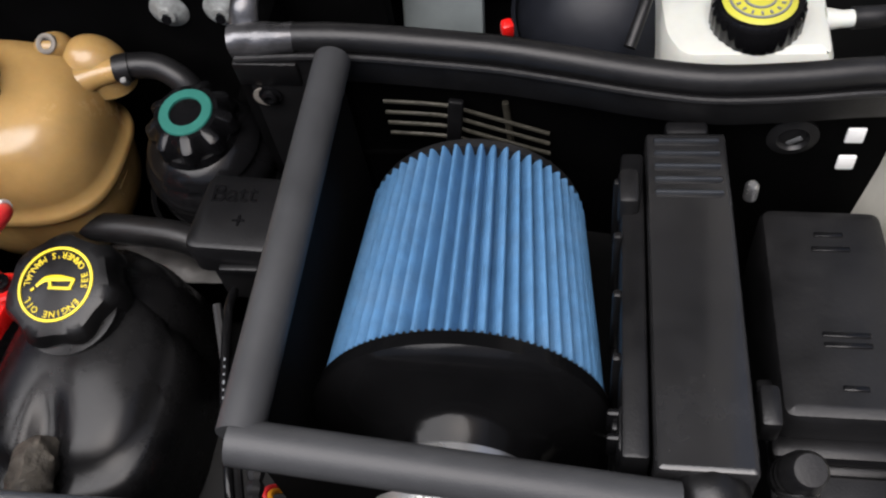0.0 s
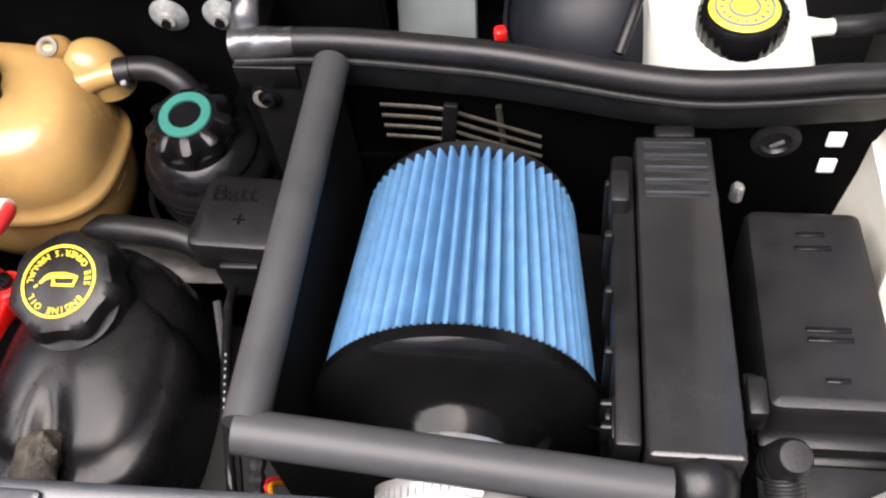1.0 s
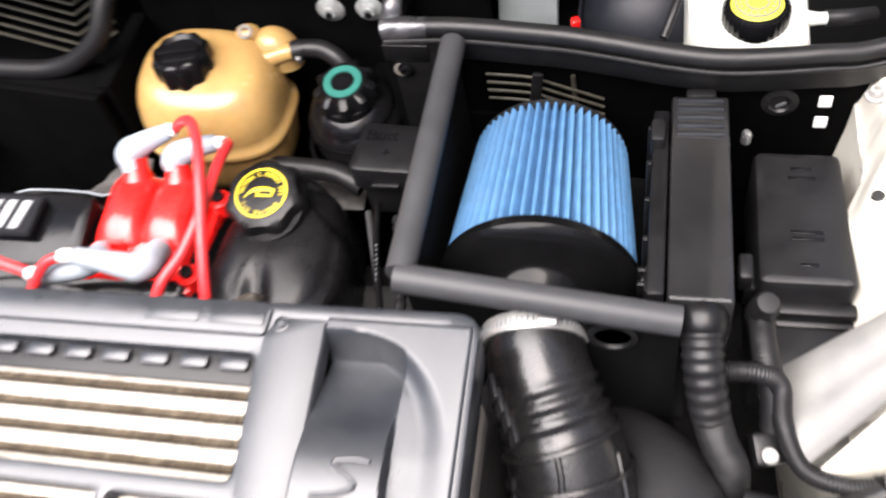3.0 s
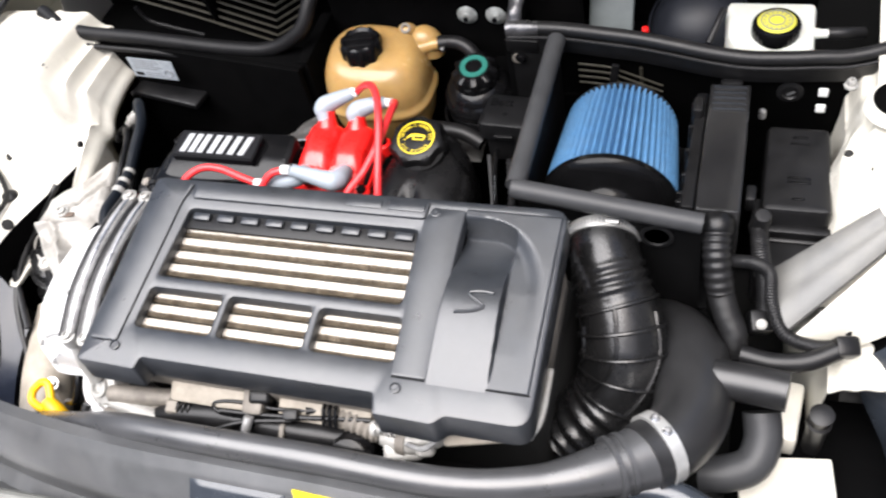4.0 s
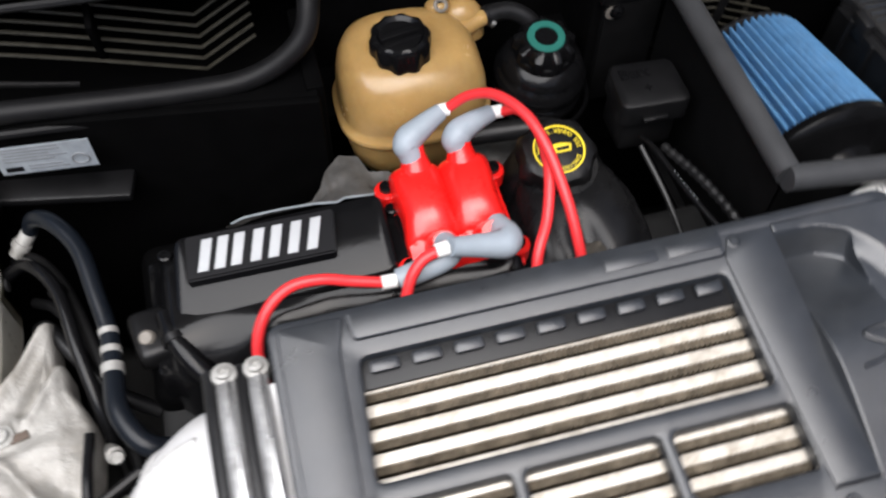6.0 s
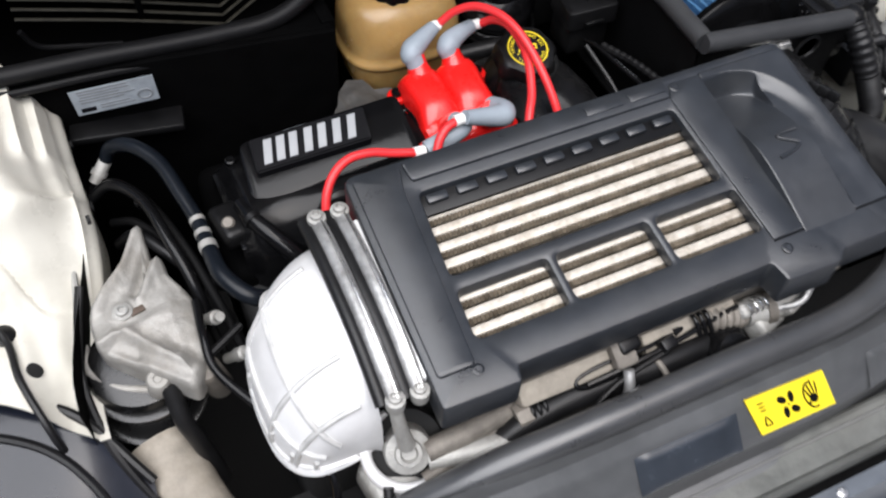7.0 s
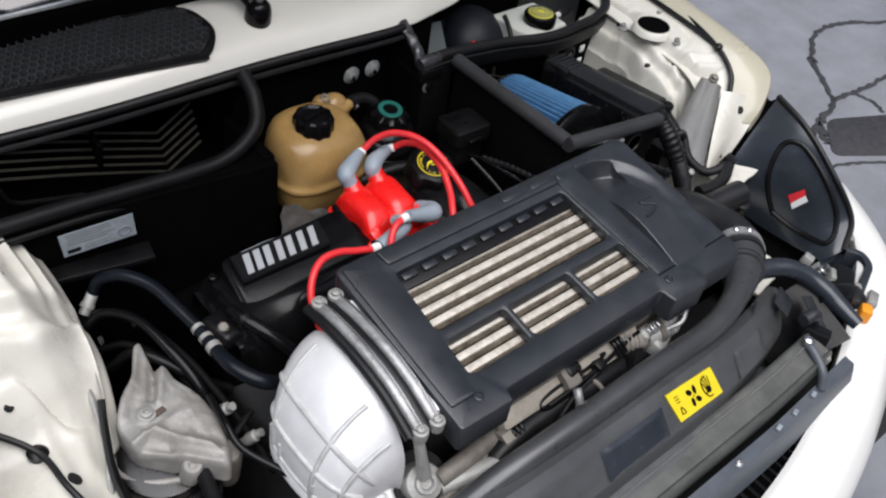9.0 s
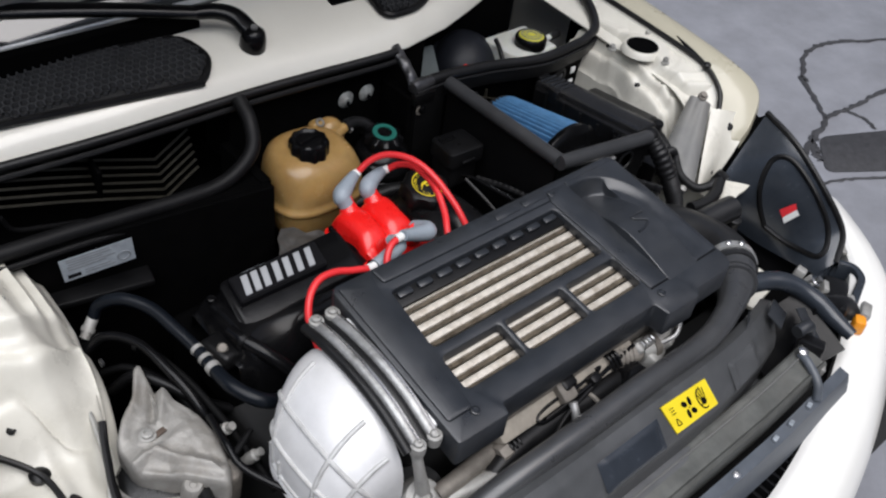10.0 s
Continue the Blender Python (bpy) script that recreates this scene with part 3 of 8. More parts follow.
    bolt(body, (0.2215, 0.357, 0.8545), 0.0062, 0.006, (90, 0, 0), mat=BLACK_GLOSS)


def near_wing(body):
    """White inner wing and strut tower beside the engine mount."""
    edge = lambda y: -0.52 - 0.055 * ease((0.2 - y) / 0.25)
    def surf(u, v):
        d = u * 0.30
        lo = max(-0.08, min(0.16, 0.062 - 0.7 * (edge(0.05) - d + 0.74)))
        y = lerp(lo, 0.41, v)
        e = edge(y)
        x = e - d
        # strut top dome, shoulder and a slope down towards the front
        top = 0.885 - 0.012 * ((y - 0.285) / 0.1) ** 2
        front = ease((0.205 - y) / 0.13)
        high = lerp(top, 0.735, front)
        base = 0.795 if y > 0.2 else lerp(0.795, 0.70, ease((0.2 - y) / 0.16))
        k = lerp(ease(d / 0.07), 0.3 * ease(d / 0.012) + 0.3 * ease((d - 0.024) / 0.01) + 0.4 * ease((d - 0.046) / 0.028), ease((y - 0.2) / 0.06))
        z = lerp(base, high, k)
        z += 0.003 * noise.noise(V((x * 14, y * 14, -3.0))) + 0.004 * ease(math.sin((d - 0.02) * 42) * 1.4) * ease((0.2 - y) / 0.1)
        rim = 0.21 + 0.6 * max(0.0, x + 0.586) + 0.3 * max(0.0, -0.6 - x)
        z += 0.022 * ease((y - rim) / 0.014 + 0.5) - 0.011 + 0.009 * math.exp(-((y - rim + 0.04) / 0.009) ** 2) - 0.006 * math.exp(-((y - rim + 0.02) / 0.006) ** 2) + 0.0012 * noise.noise(V((x * 45, y * 45, 9.0)))
        z += 0.006 * ease((0.15 - y) / 0.025) * ease((-0.606 - x) / 0.02) + 0.004 * math.exp(-((x + 0.585) / 0.012) ** 2) * ease((0.16 - y) / 0.03)
        b = 0.15 - 0.06 * ease((x + 0.63) / 0.045)
        z += 0.006 * ease((b - y) / 0.014 + 0.5) - 0.005 * math.exp(-((y - b - 0.009) / 0.006) ** 2)
        z += 0.004 * math.exp(-((x + 0.61 + 0.25 * (y - 0.25)) / 0.007) ** 2) * ease((y - 0.21) / 0.02) - 0.004 * math.exp(-(math.hypot(x + 0.655, y - 0.245) / 0.02) ** 2)
        if d > 0.23:
            z -= 0.1 * (d - 0.23)
        return V((x, y, z))
    top = sheet(surf, 80, 120, 0.004)
    wing = part("inner_wing", top, WHITE_DUSTY, body, "dusty white painted inner wing and strut tower")
    def skirt(u, v):
        y = lerp(-0.07, 0.41, v)
        z0 = surf(0, v).z
        return V((edge(y) + 0.012 * ease(u * 3), y, lerp(z0, 0.69 + 0.055 * ease((y - 0.2) / 0.13), u)))
    part("wing_side", sheet(skirt, 12, 40, 0.003), WHITE_DUSTY, wing)
    # added sheet, black in place of the dark gap below the wing side
    part("wing_gap_backing", sheet(lambda u, v: V((edge(lerp(-0.07, 0.41, v)) - 0.004, lerp(-0.07, 0.41, v), lerp(0.76, 0.4, u))), 4, 20), BLACK_MATT, wing, "added dark sheet that stands for the shaded gap below the inner wing")
    hx = edge(0.29) - 0.125
    bm = lathe([(0.03, 0.001), (0.04, 0.001), (0.042, -0.002), (0.042, -0.012), (0.03, -0.012)], (hx, 0.29, 0.888), seg=28, hollow=True)
    part("strut_rim", bm, WHITE_DUSTY, wing)
    # opening and panel holes below are dark discs, the shade inside them painted
    bm = lathe([(0.033, 0.0), (0.033, 0.002), (0.0, 0.002)], (hx, 0.29, 0.8895), seg=28)
    part("strut_hole", bm, DARK_GAP, wing, "dark strut top opening")
    spots = [(0.117, 0.133, 0.006), (0.055, 0.026, 0.01)]
    for d, y, r in spots:
        lo = surf(d / 0.30, 0.0).y
        p = surf(d / 0.30, (y - lo) / (0.41 - lo))
        q = surf(d / 0.30 + 0.02, (y - lo) / (0.41 - lo))
        tilt = -math.degrees(math.atan2(q.z - p.z, -(q.x - p.x)))
        bm = lathe([(r, -0.004), (r, 0.0012), (r * 0.85, 0.0016), (0, 0.001)], tuple(p), (0, -tilt, 0), seg=14)
        part("panel_hole", bm, DARK_GAP, wing)
    for y, z, r in ((0.162, 0.798, 0.006), (0.236, 0.737, 0.008), (0.326, 0.764, 0.006)):
        part("panel_hole", lathe([(r, -0.002), (r, 0.002), (r * 0.8, 0.0025), (0, 0.002)], (edge(y) + 0.013, y, z), (0, 90, 0), seg=12), DARK_GAP, wing)
    part("panel_crease", tube([(-0.53, 0.385, 0.79), (-0.545, 0.3, 0.815), (-0.555, 0.22, 0.805), (-0.57, 0.15, 0.775)], 0.006, seg=8), WHITE_DUSTY, wing)
    # shoulder bolts and ribs of the strut top
    for k in range(3):
        a = math.radians(90 + 120 * k)
        bolt(wing, (hx + 0.062 * math.cos(a), 0.285 + 0.062 * math.sin(a), 0.882), 0.006, 0.01, mat=ALLOY)


def far_tower(body):
    """Strut tower beside the fuse box: stepped inner side, flat top with a ring, and a front that falls away."""
    hole = V((0.745, 0.258))
    def surf(u, v):
        d, y = u * 0.24, lerp(-0.07, 0.42, v)
        x = 0.668 + 0.02 * ease((0.14 - y) / 0.2) + 0.024 * ease((y - 0.2) / 0.08) + d
        top = 0.886 - 0.8 * max(0.0, y - 0.33) ** 2 - 0.14 * max(0.0, 0.2 - y)
        brow = 0.098 + 0.018 * math.sin((x - 0.66) * 30)
        fall = ease((brow - y) / 0.06 + 0.3)
        high = lerp(top, 0.728, fall)
        base = 0.795 if y > 0.2 else lerp(0.795, 0.7, ease((0.2 - y) / 0.16))
        k = 0.5 * ease(d / 0.018) + 0.22 * ease((d - 0.03) / 0.012) + 0.28 * ease((d - 0.055) / 0.02)
        z = lerp(base, high, k)
        r = math.hypot(x - hole.x, y - hole.y)
        z += 0.006 * ease((0.066 - r) / 0.01) - 0.003 * math.exp(-((r - 0.078) / 0.006) ** 2)
        z += 0.005 * math.exp(-((y - brow - 0.045) / 0.006) ** 2) * ease((d - 0.02) / 0.02) - 0.004 * math.exp(-((y - brow - 0.026) / 0.006) ** 2)
        z += 0.0012 * noise.noise(V((x * 25, y * 25, 3.0))) - 0.35 * max(0.0, d - 0.16)
        return V((x, y, z))
    wing = part("inner_wing", sheet(surf, 90, 130, 0.004), WHITE_DUSTY, body, "dusty white painted inner wing and strut tower")
    def skirt(u, v):
        p = surf(0, v)
        return V((p.x - 0.012 * ease(u * 3), p.y, lerp(p.z, 0.4, u)))
    part("wing_side", sheet(skirt, 12, 40), WHITE_DUSTY, wing)
    part("strut_rim", lathe([(0.0335, 0.001), (0.036, 0.0018), (0.04, -0.001), (0.044, -0.012), (0.0335, -0.012)], (hole.x, hole.y, 0.892), seg=32, hollow=True), WHITE_DUSTY, wing)
    # dark disc paints the shade down the strut opening; panel holes likewise
    part("strut_hole", lathe([(0.034, 0.0), (0.034, 0.001), (0.0, 0.001)], (hole.x, hole.y, 0.8938), seg=32), BLACK_MATT, wing, "dark strut top opening")
    for k in range(3):
        a = math.radians(30 + 120 * k)
        bolt(wing, (hole.x + 0.068 * math.cos(a), hole.y + 0.064 * math.sin(a), 0.884), 0.006, 0.012, mat=ALLOY)
    for x, y in ((0.713, 0.335), (0.72, 0.168), (0.69, 0.21)):
        v = (y + 0.07) / 0.49
        p = surf((x - 0.668) / 0.24, v)
        part("panel_hole", lathe([(0.006, -0.004), (0.006, 0.0012), (0.005, 0.0016), (0, 0.001)], tuple(p), seg=14), DARK_GAP, wing)


def far_wing(body):
    """Cream outer wing that curls down ahead of the tower, its channel, and the seal in it."""
    edge = smooth_path([(0.78, -0.006, 0.795), (0.81, -0.002, 0.82), (0.853, 0.02, 0.853), (0.874, 0.052, 0.872), (0.869, 0.11, 0.892), (0.87, 0.2, 0.904), (0.88, 0.4, 0.918), (0.88, 0.62, 0.935)], 8)
    inner = smooth_path([(0.735, 0.03, 0.775), (0.75, 0.04, 0.8), (0.775, 0.06, 0.838), (0.79, 0.08, 0.862), (0.803, 0.13, 0.885), (0.808, 0.2, 0.894), (0.815, 0.4, 0.905), (0.82, 0.62, 0.915)], 8)
    n = len(edge) - 1
    def at(u, v):
        i = min(int(v * n), n - 1)
        e, g = edge[i].lerp(edge[i + 1], v * n - i), inner[i].lerp(inner[i + 1], v * n - i)
        if u < 0.5:
            f = u / 0.5
            return g.lerp(e, f) + V((0, 0, 0.008 * math.sin(math.pi * f)))
        f = (u - 0.5) / 0.5
        front = 1 - ease(v / 0.35)
        return e + V((0.06 * math.sin(f * 1.5) * (1 - 0.7 * front), -0.012 * front * f, -0.3 * f ** 1.5 - 0.004 * f))
    part("outer_wing", sheet(at, 26, 56, 0.003), SHADED_FENDER, body, "cream-white outer wing edge, darkened in colour for shade")
    part("wing_seal", tube([p + V((0.0, 0.0, 0.004)) for p in inner[14:]], 0.0055, seg=8, n=2), RUBBER, body)
    def gut(u, v):
        i = min(int(v * n), n - 1)
        g = inner[i].lerp(inner[i + 1], v * n - i)
        return g + V((-0.09 * u, 0.0, -0.012 * math.sin(math.pi * u) - 0.03 * u))
    part("wing_channel", sheet(gut, 8, 40, 0.003), WHITE_DUSTY, body)


def near_outer_wing(body):
    """Outer wing edge beside the tower."""
    x0 = CX - 0.79
    def surf(u, v):
        y = lerp(0.02, 0.66, v)
        corner = 1 - ease((y - 0.02) / 0.07)
        x = x0 - (0.03 * math.sin(min(1.0, v * 1.6) * 1.6) - 0.025 * corner + 0.07 * ease(u))
        z = 0.9 - 0.035 * corner + 0.03 * v - 0.35 * ease(u) ** 1.4
        return V((x, y, z))
    part("outer_wing", sheet(surf, 16, 30, 0.004), SHADED_FENDER, body, "cream-white outer wing edge, darkened in colour for shade")
    bm = tube([(x0 + 0.03, 0.02, 0.85), (x0 + 0.005, 0.15, 0.88), (x0 - 0.02, 0.35, 0.9), (x0 - 0.02, 0.56, 0.925)], 0.006, seg=8, n=8)
    part("wing_seal", bm, RUBBER, body)


def front_end(body):
    # radiator cross panel: curved plan, stepped section
    def py(x):
        return -0.312 + 0.32 * max(0.0, abs(x - 0.02) - 0.12) ** 1.8
    def pz(x):
        return 0.792 - 0.42 * max(0.0, abs(x + 0.0) - 0.12) ** 1.6
    xs = [-0.52, -0.4, -0.3, -0.2, -0.1, 0.0, 0.1, 0.2, 0.3, 0.4]
    bm = tube([(-0.44, -0.255, 0.62), (-0.38, -0.278, 0.665), (-0.3, -0.292, 0.715), (-0.2, -0.305, 0.768), (-0.1, -0.311, 0.786), (0.0, -0.312, 0.79), (0.1, -0.311, 0.79), (0.22, -0.308, 0.778), (0.3, -0.299, 0.771), (0.375, -0.278, 0.764), (0.435, -0.25, 0.757), (0.488, -0.213, 0.7455)], [0.0185] * 8 + [0.019, 0.022, 0.031, 0.041], seg=24, n=8)
    part("front_air_tube", bm, AIR_TUBE, body, "thick smooth black air tube along the radiator panel")
    for p, q in (((0.444, -0.2445, 0.755), (0.449, -0.241, 0.754)), ((0.456, -0.236, 0.7525), (0.461, -0.2325, 0.7515))):
        part("tube_ring", tube([p, q], 0.0385, seg=24, n=2), AIR_TUBE, body)
    rows = [(-0.012, -0.01), (-0.03, 0.0), (-0.045, -0.012), (-0.07, -0.042), (-0.076, -0.055), (-0.078, -0.1), (-0.1, -0.106), (-0.11, -0.16)]
    def panel(u, v):
        x = lerp(-0.55, 0.55, u)
        k = v * (len(rows) - 1)
        i = min(int(k), len(rows) - 2)
        f = k - i
        dy, dz = lerp(rows[i][0], rows[i + 1][0], f), lerp(rows[i][1], rows[i + 1][1], f)
        return V((x, py(x) + dy, pz(x) + dz))
    part("radiator_panel", sheet(panel, 60, 28, 0.004), PANEL, body, "black plastic radiator cross panel")
    # raised pads on the slope
    for x0, x1, hi in ((-0.06, 0.072, 0.004), (0.27, 0.38, 0.006)):
        def pad(u, v, x0=x0, x1=x1, hi=hi):
            x = lerp(x0, x1, u)
            f = lerp(0.05, 0.95, v)
            edge_k = min(u, 1 - u, v, 1 - v)
            h = hi * ease(edge_k * 8)
            return V((x, py(x) + lerp(-0.045, -0.08, f) - h * 0.7, pz(x) + lerp(-0.012, -0.05, f) + h * 0.7))
        part("panel_pad", sheet(pad, 20, 10), LAMP if x0 < 0 else PANEL, body)
    # crash beam and grille opening
    def beam_y(x):
        return -0.384 + 0.06 * max(0.0, x - 0.3) ** 1.2 - 0.02 * max(0.0, -x)
    def beam(u, v):
        x = lerp(-0.4, 0.5, u)
        prof = [(0.0, 0.69), (-0.004, 0.694), (-0.008, 0.69), (-0.03, 0.686), (-0.045, 0.684), (-0.049, 0.688), (-0.053, 0.684), (-0.056, 0.66), (-0.05, 0.62)]
        k = v * 8
        i = min(int(k), 7)
        return V((x, beam_y(x) + lerp(prof[i][0], prof[i + 1][0], k - i), lerp(prof[i][1], prof[i + 1][1], k - i) - 0.02 * max(0.0, abs(x - 0.1) - 0.2)))
    part("crash_beam", sheet(beam, 40, 24), BEAM, body, "dull grey-green crash beam ahead of the radiator")
    part("beam_edge", tube([(x, beam_y(x) - 0.016, 0.6905 - 0.02 * max(0.0, abs(x - 0.1) - 0.2)) for x in (-0.3, -0.1, 0.1, 0.3, 0.46)], 0.0018, seg=6), STRUT_GREY, body, "pale folded edge of the crash beam")
    part("beam_end", tube([(0.468, -0.39, 0.692), (0.462, -0.41, 0.69), (0.452, -0.44, 0.676), (0.445, -0.455, 0.65)], 0.008, seg=10), LOWER, body)
    part("beam_end_bolt", lathe([(0.009, 0), (0.009, 0.004), (0.005, 0.007), (0, 0.007)], (0.468, -0.392, 0.698), (10, 0, 0), seg=12), STEEL, body)
    part("hose_tab", box((0.022, 0.012, 0.016), (0.49, -0.425, 0.672), (15, 0, 30), bevel=0.003), ALLOY, body)
    for x in (0.31, 0.36, 0.42):
        part("beam_clip", box((0.014, 0.008, 0.006), (x, beam_y(x) - 0.075, 0.652), (0, 0, 10), bevel=0.002), LABEL, body)
    def lower(u, v):
        x = lerp(-0.45, 0.55, u)
        prof = [(-0.066, 0.65), (-0.085, 0.648), (-0.09, 0.635), (-0.1, 0.6)]
        k = v * 3
        i = min(int(k), 2)
        return V((x, beam_y(x) + lerp(prof[i][0], prof[i + 1][0], k - i), lerp(prof[i][1], prof[i + 1][1], k - i)))
    part("lower_beam", sheet(lower, 30, 9), LOWER, body, "dark grey lower beam")
    for k in range(46):
        x = -0.4 + 0.02 * k
        part("grille_slat", box((0.003, 0.028, 0.015), (x, beam_y(x) - 0.108, 0.588), bevel=0), BLACK, body)
    part("side_bracket", tube([(0.5, -0.36, 0.7), (0.53, -0.365, 0.7), (0.532, -0.375, 0.66), (0.52, -0.4, 0.6)], 0.012, seg=10), SHROUD, body, "grey side bracket beside the radiator")
    part("side_bracket", box((0.035, 0.045, 0.09), (0.505, -0.39, 0.65), (0, 15, 20), bevel=0.004), BLACK, body)
    # added dark sheet: paints the shaded gap behind the bumper and hides the ground
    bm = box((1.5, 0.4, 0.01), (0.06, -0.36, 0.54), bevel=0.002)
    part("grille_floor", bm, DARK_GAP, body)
    for x in (-0.1, 0.06, 0.2):
        bolt(body, (x, -0.459, 0.648), 0.005, 0.004)
    # lamp bracket, lens and clutter between the radiator and the bumper's corner
    part("lamp_bracket", tube([(0.6, -0.33, 0.68), (0.66, -0.35, 0.67), (0.72, -0.36, 0.64), (0.74, -0.38, 0.6)], 0.018, seg=12), BLACK, body, "black lamp bracket")
    part("lamp_bracket", box((0.12, 0.05, 0.05), (0.7, -0.335, 0.645), (0, 10, 25), bevel=0.01), BLACK, body)
    part("bracket_plate", box((0.035, 0.004, 0.03), (0.64, -0.295, 0.69), (30, 0, 35), bevel=0.002), ALLOY, body, "pale metal bracket plate")
    part("bracket_bolt", lathe([(0.011, 0), (0.011, 0.008), (0.006, 0.01), (0.006, 0.02), (0, 0.02)], (0.645, -0.305, 0.695), (20, 20, 0), seg=12), STEEL, body)
    part("turn_lens", box((0.03, 0.024, 0.034), (0.702, -0.398, 0.632), (0, 0, 30), bevel=0.008), ORANGE, body, "amber turn signal lens")
    part("panel_blade", sheet(lambda u, v: V((lerp(0.34, 0.43, u), -0.37 + 0.05 * u + 0.03 * v, 0.69 + 0.05 * v)), 6, 6, 0.003), SHROUD, body)
    part("arch_rim", tube([(0.455, -0.262, 0.722), (0.49, -0.248, 0.722), (0.53, -0.251, 0.72), (0.57, -0.273, 0.718), (0.6, -0.303, 0.705), (0.615, -0.34, 0.69), (0.62, -0.375, 0.675), (0.622, -0.415, 0.665)], [0.012, 0.016, 0.018, 0.018, 0.018, 0.018, 0.017, 0.012], seg=16), LAMP, body, "rounded black arch at the radiator's end")
    def arch_panel(u, v):
        p = V((lerp(0.4, 0.6, v), lerp(-0.27, -0.3, v), 0.7)).lerp(V((lerp(0.42, 0.605, v), lerp(-0.37, -0.42, v), 0.645)), u)
        return p + V((0, 0, -0.02 * math.sin(math.pi * v)))
    part("arch_panel", sheet(arch_panel, 10, 12, 0.003), BLACK, body, "dark panel inside the arch")
    part("arch_panel", box((0.06, 0.035, 0.004), (0.5, -0.315, 0.708), (30, 10, 20), bevel=0.002), SHROUD, body)
    part("arch_panel", box((0.03, 0.07, 0.004), (0.545, -0.36, 0.69), (25, 20, -10), bevel=0.002), SHROUD, body)
    # added black sheet standing for the dark gap, hides the ground below
    bm = plate(rounded([(0.58, -0.39), (0.75, -0.375), (0.86, -0.32), (0.94, -0.235), (0.94, 0.0), (0.58, -0.02)], 0.02), [], top=0.585, depth=0.02, edge=0.004)
    part("lamp_gap_filler", bm, BLACK_MATT, body, "added black sheet that fills the dark gap below the headlamp shell")
    part("lower_sill", box((0.12, 0.11, 0.012), (0.655, -0.175, 0.598), (4, 0, 8), bevel=0.004), WHITE_DUSTY, body, "dusty white sill below the air duct")
    part("lower_sill", box((0.026, 0.09, 0.05), (0.653, -0.06, 0.6), (0, 0, -6), bevel=0.006), WHITE_DUSTY, body, "dusty white sill below the air duct")
    rim = rounded([(0.735, -0.265), (0.84, -0.255), (0.872, -0.3), (0.85, -0.338), (0.745, -0.372), (0.715, -0.33)], 0.02)
    hole = rounded([(0.755, -0.28), (0.832, -0.272), (0.852, -0.302), (0.835, -0.325), (0.75, -0.352), (0.735, -0.328)], 0.015)
    part("lamp_recess", plate(rim, [hole], top=0.632, depth=0.04, edge=0.006), LAMP, body, "black moulded lamp recess")
    for p, sz, rz in (((0.69, -0.315, 0.668), (0.035, 0.012, 0.02), 30), ((0.715, -0.345, 0.655), (0.05, 0.014, 0.012), -40), ((0.66, -0.27, 0.69), (0.022, 0.02, 0.02), 15), ((0.9, -0.245, 0.63), (0.012, 0.06, 0.012), -35), ((0.76, -0.385, 0.625), (0.05, 0.02, 0.014), 20)):
        part("pale_bracket", box(sz, p, (12, 8, rz), bevel=0.003), ALLOY, body, "small pale metal bracket")
    # bumper skin
    def bumper(u, v):
        x = lerp(-0.9, 1.02, u)
        y = -0.518 + 0.345 * (x - CX) ** 2 + 4.0 * max(0.0, abs(x - CX) - 0.79) ** 2
        prof = [(0.0, 0.57), (0.0, 0.598), (-0.012, 0.606), (-0.04, 0.604), (-0.085, 0.585), (-0.115, 0.54), (-0.125, 0.42), (-0.1, 0.25)]
        k = v * 7
        i = min(int(k), 6)
        o, z = lerp(prof[i][0], prof[i + 1][0], k - i), lerp(prof[i][1], prof[i + 1][1], k - i)
        sl = 0.62 * (x - CX)
        q = math.hypot(1, sl)
        return V((x - o * sl / q * 1.0, y + o / q, z + 0.03 * abs(x - CX) ** 2))
    part("bumper", sheet(bumper, 80, 20, 0.003), BUMPER, body, "glossy white front bumper skin")
    # floor of the bay, far down: an added sheet, dark to stand for shade
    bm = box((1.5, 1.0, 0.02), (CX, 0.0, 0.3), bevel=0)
    part("dark_bay_floor", bm, DARK_GAP, body, "added dark sheet that stands for deep shade below the engine")


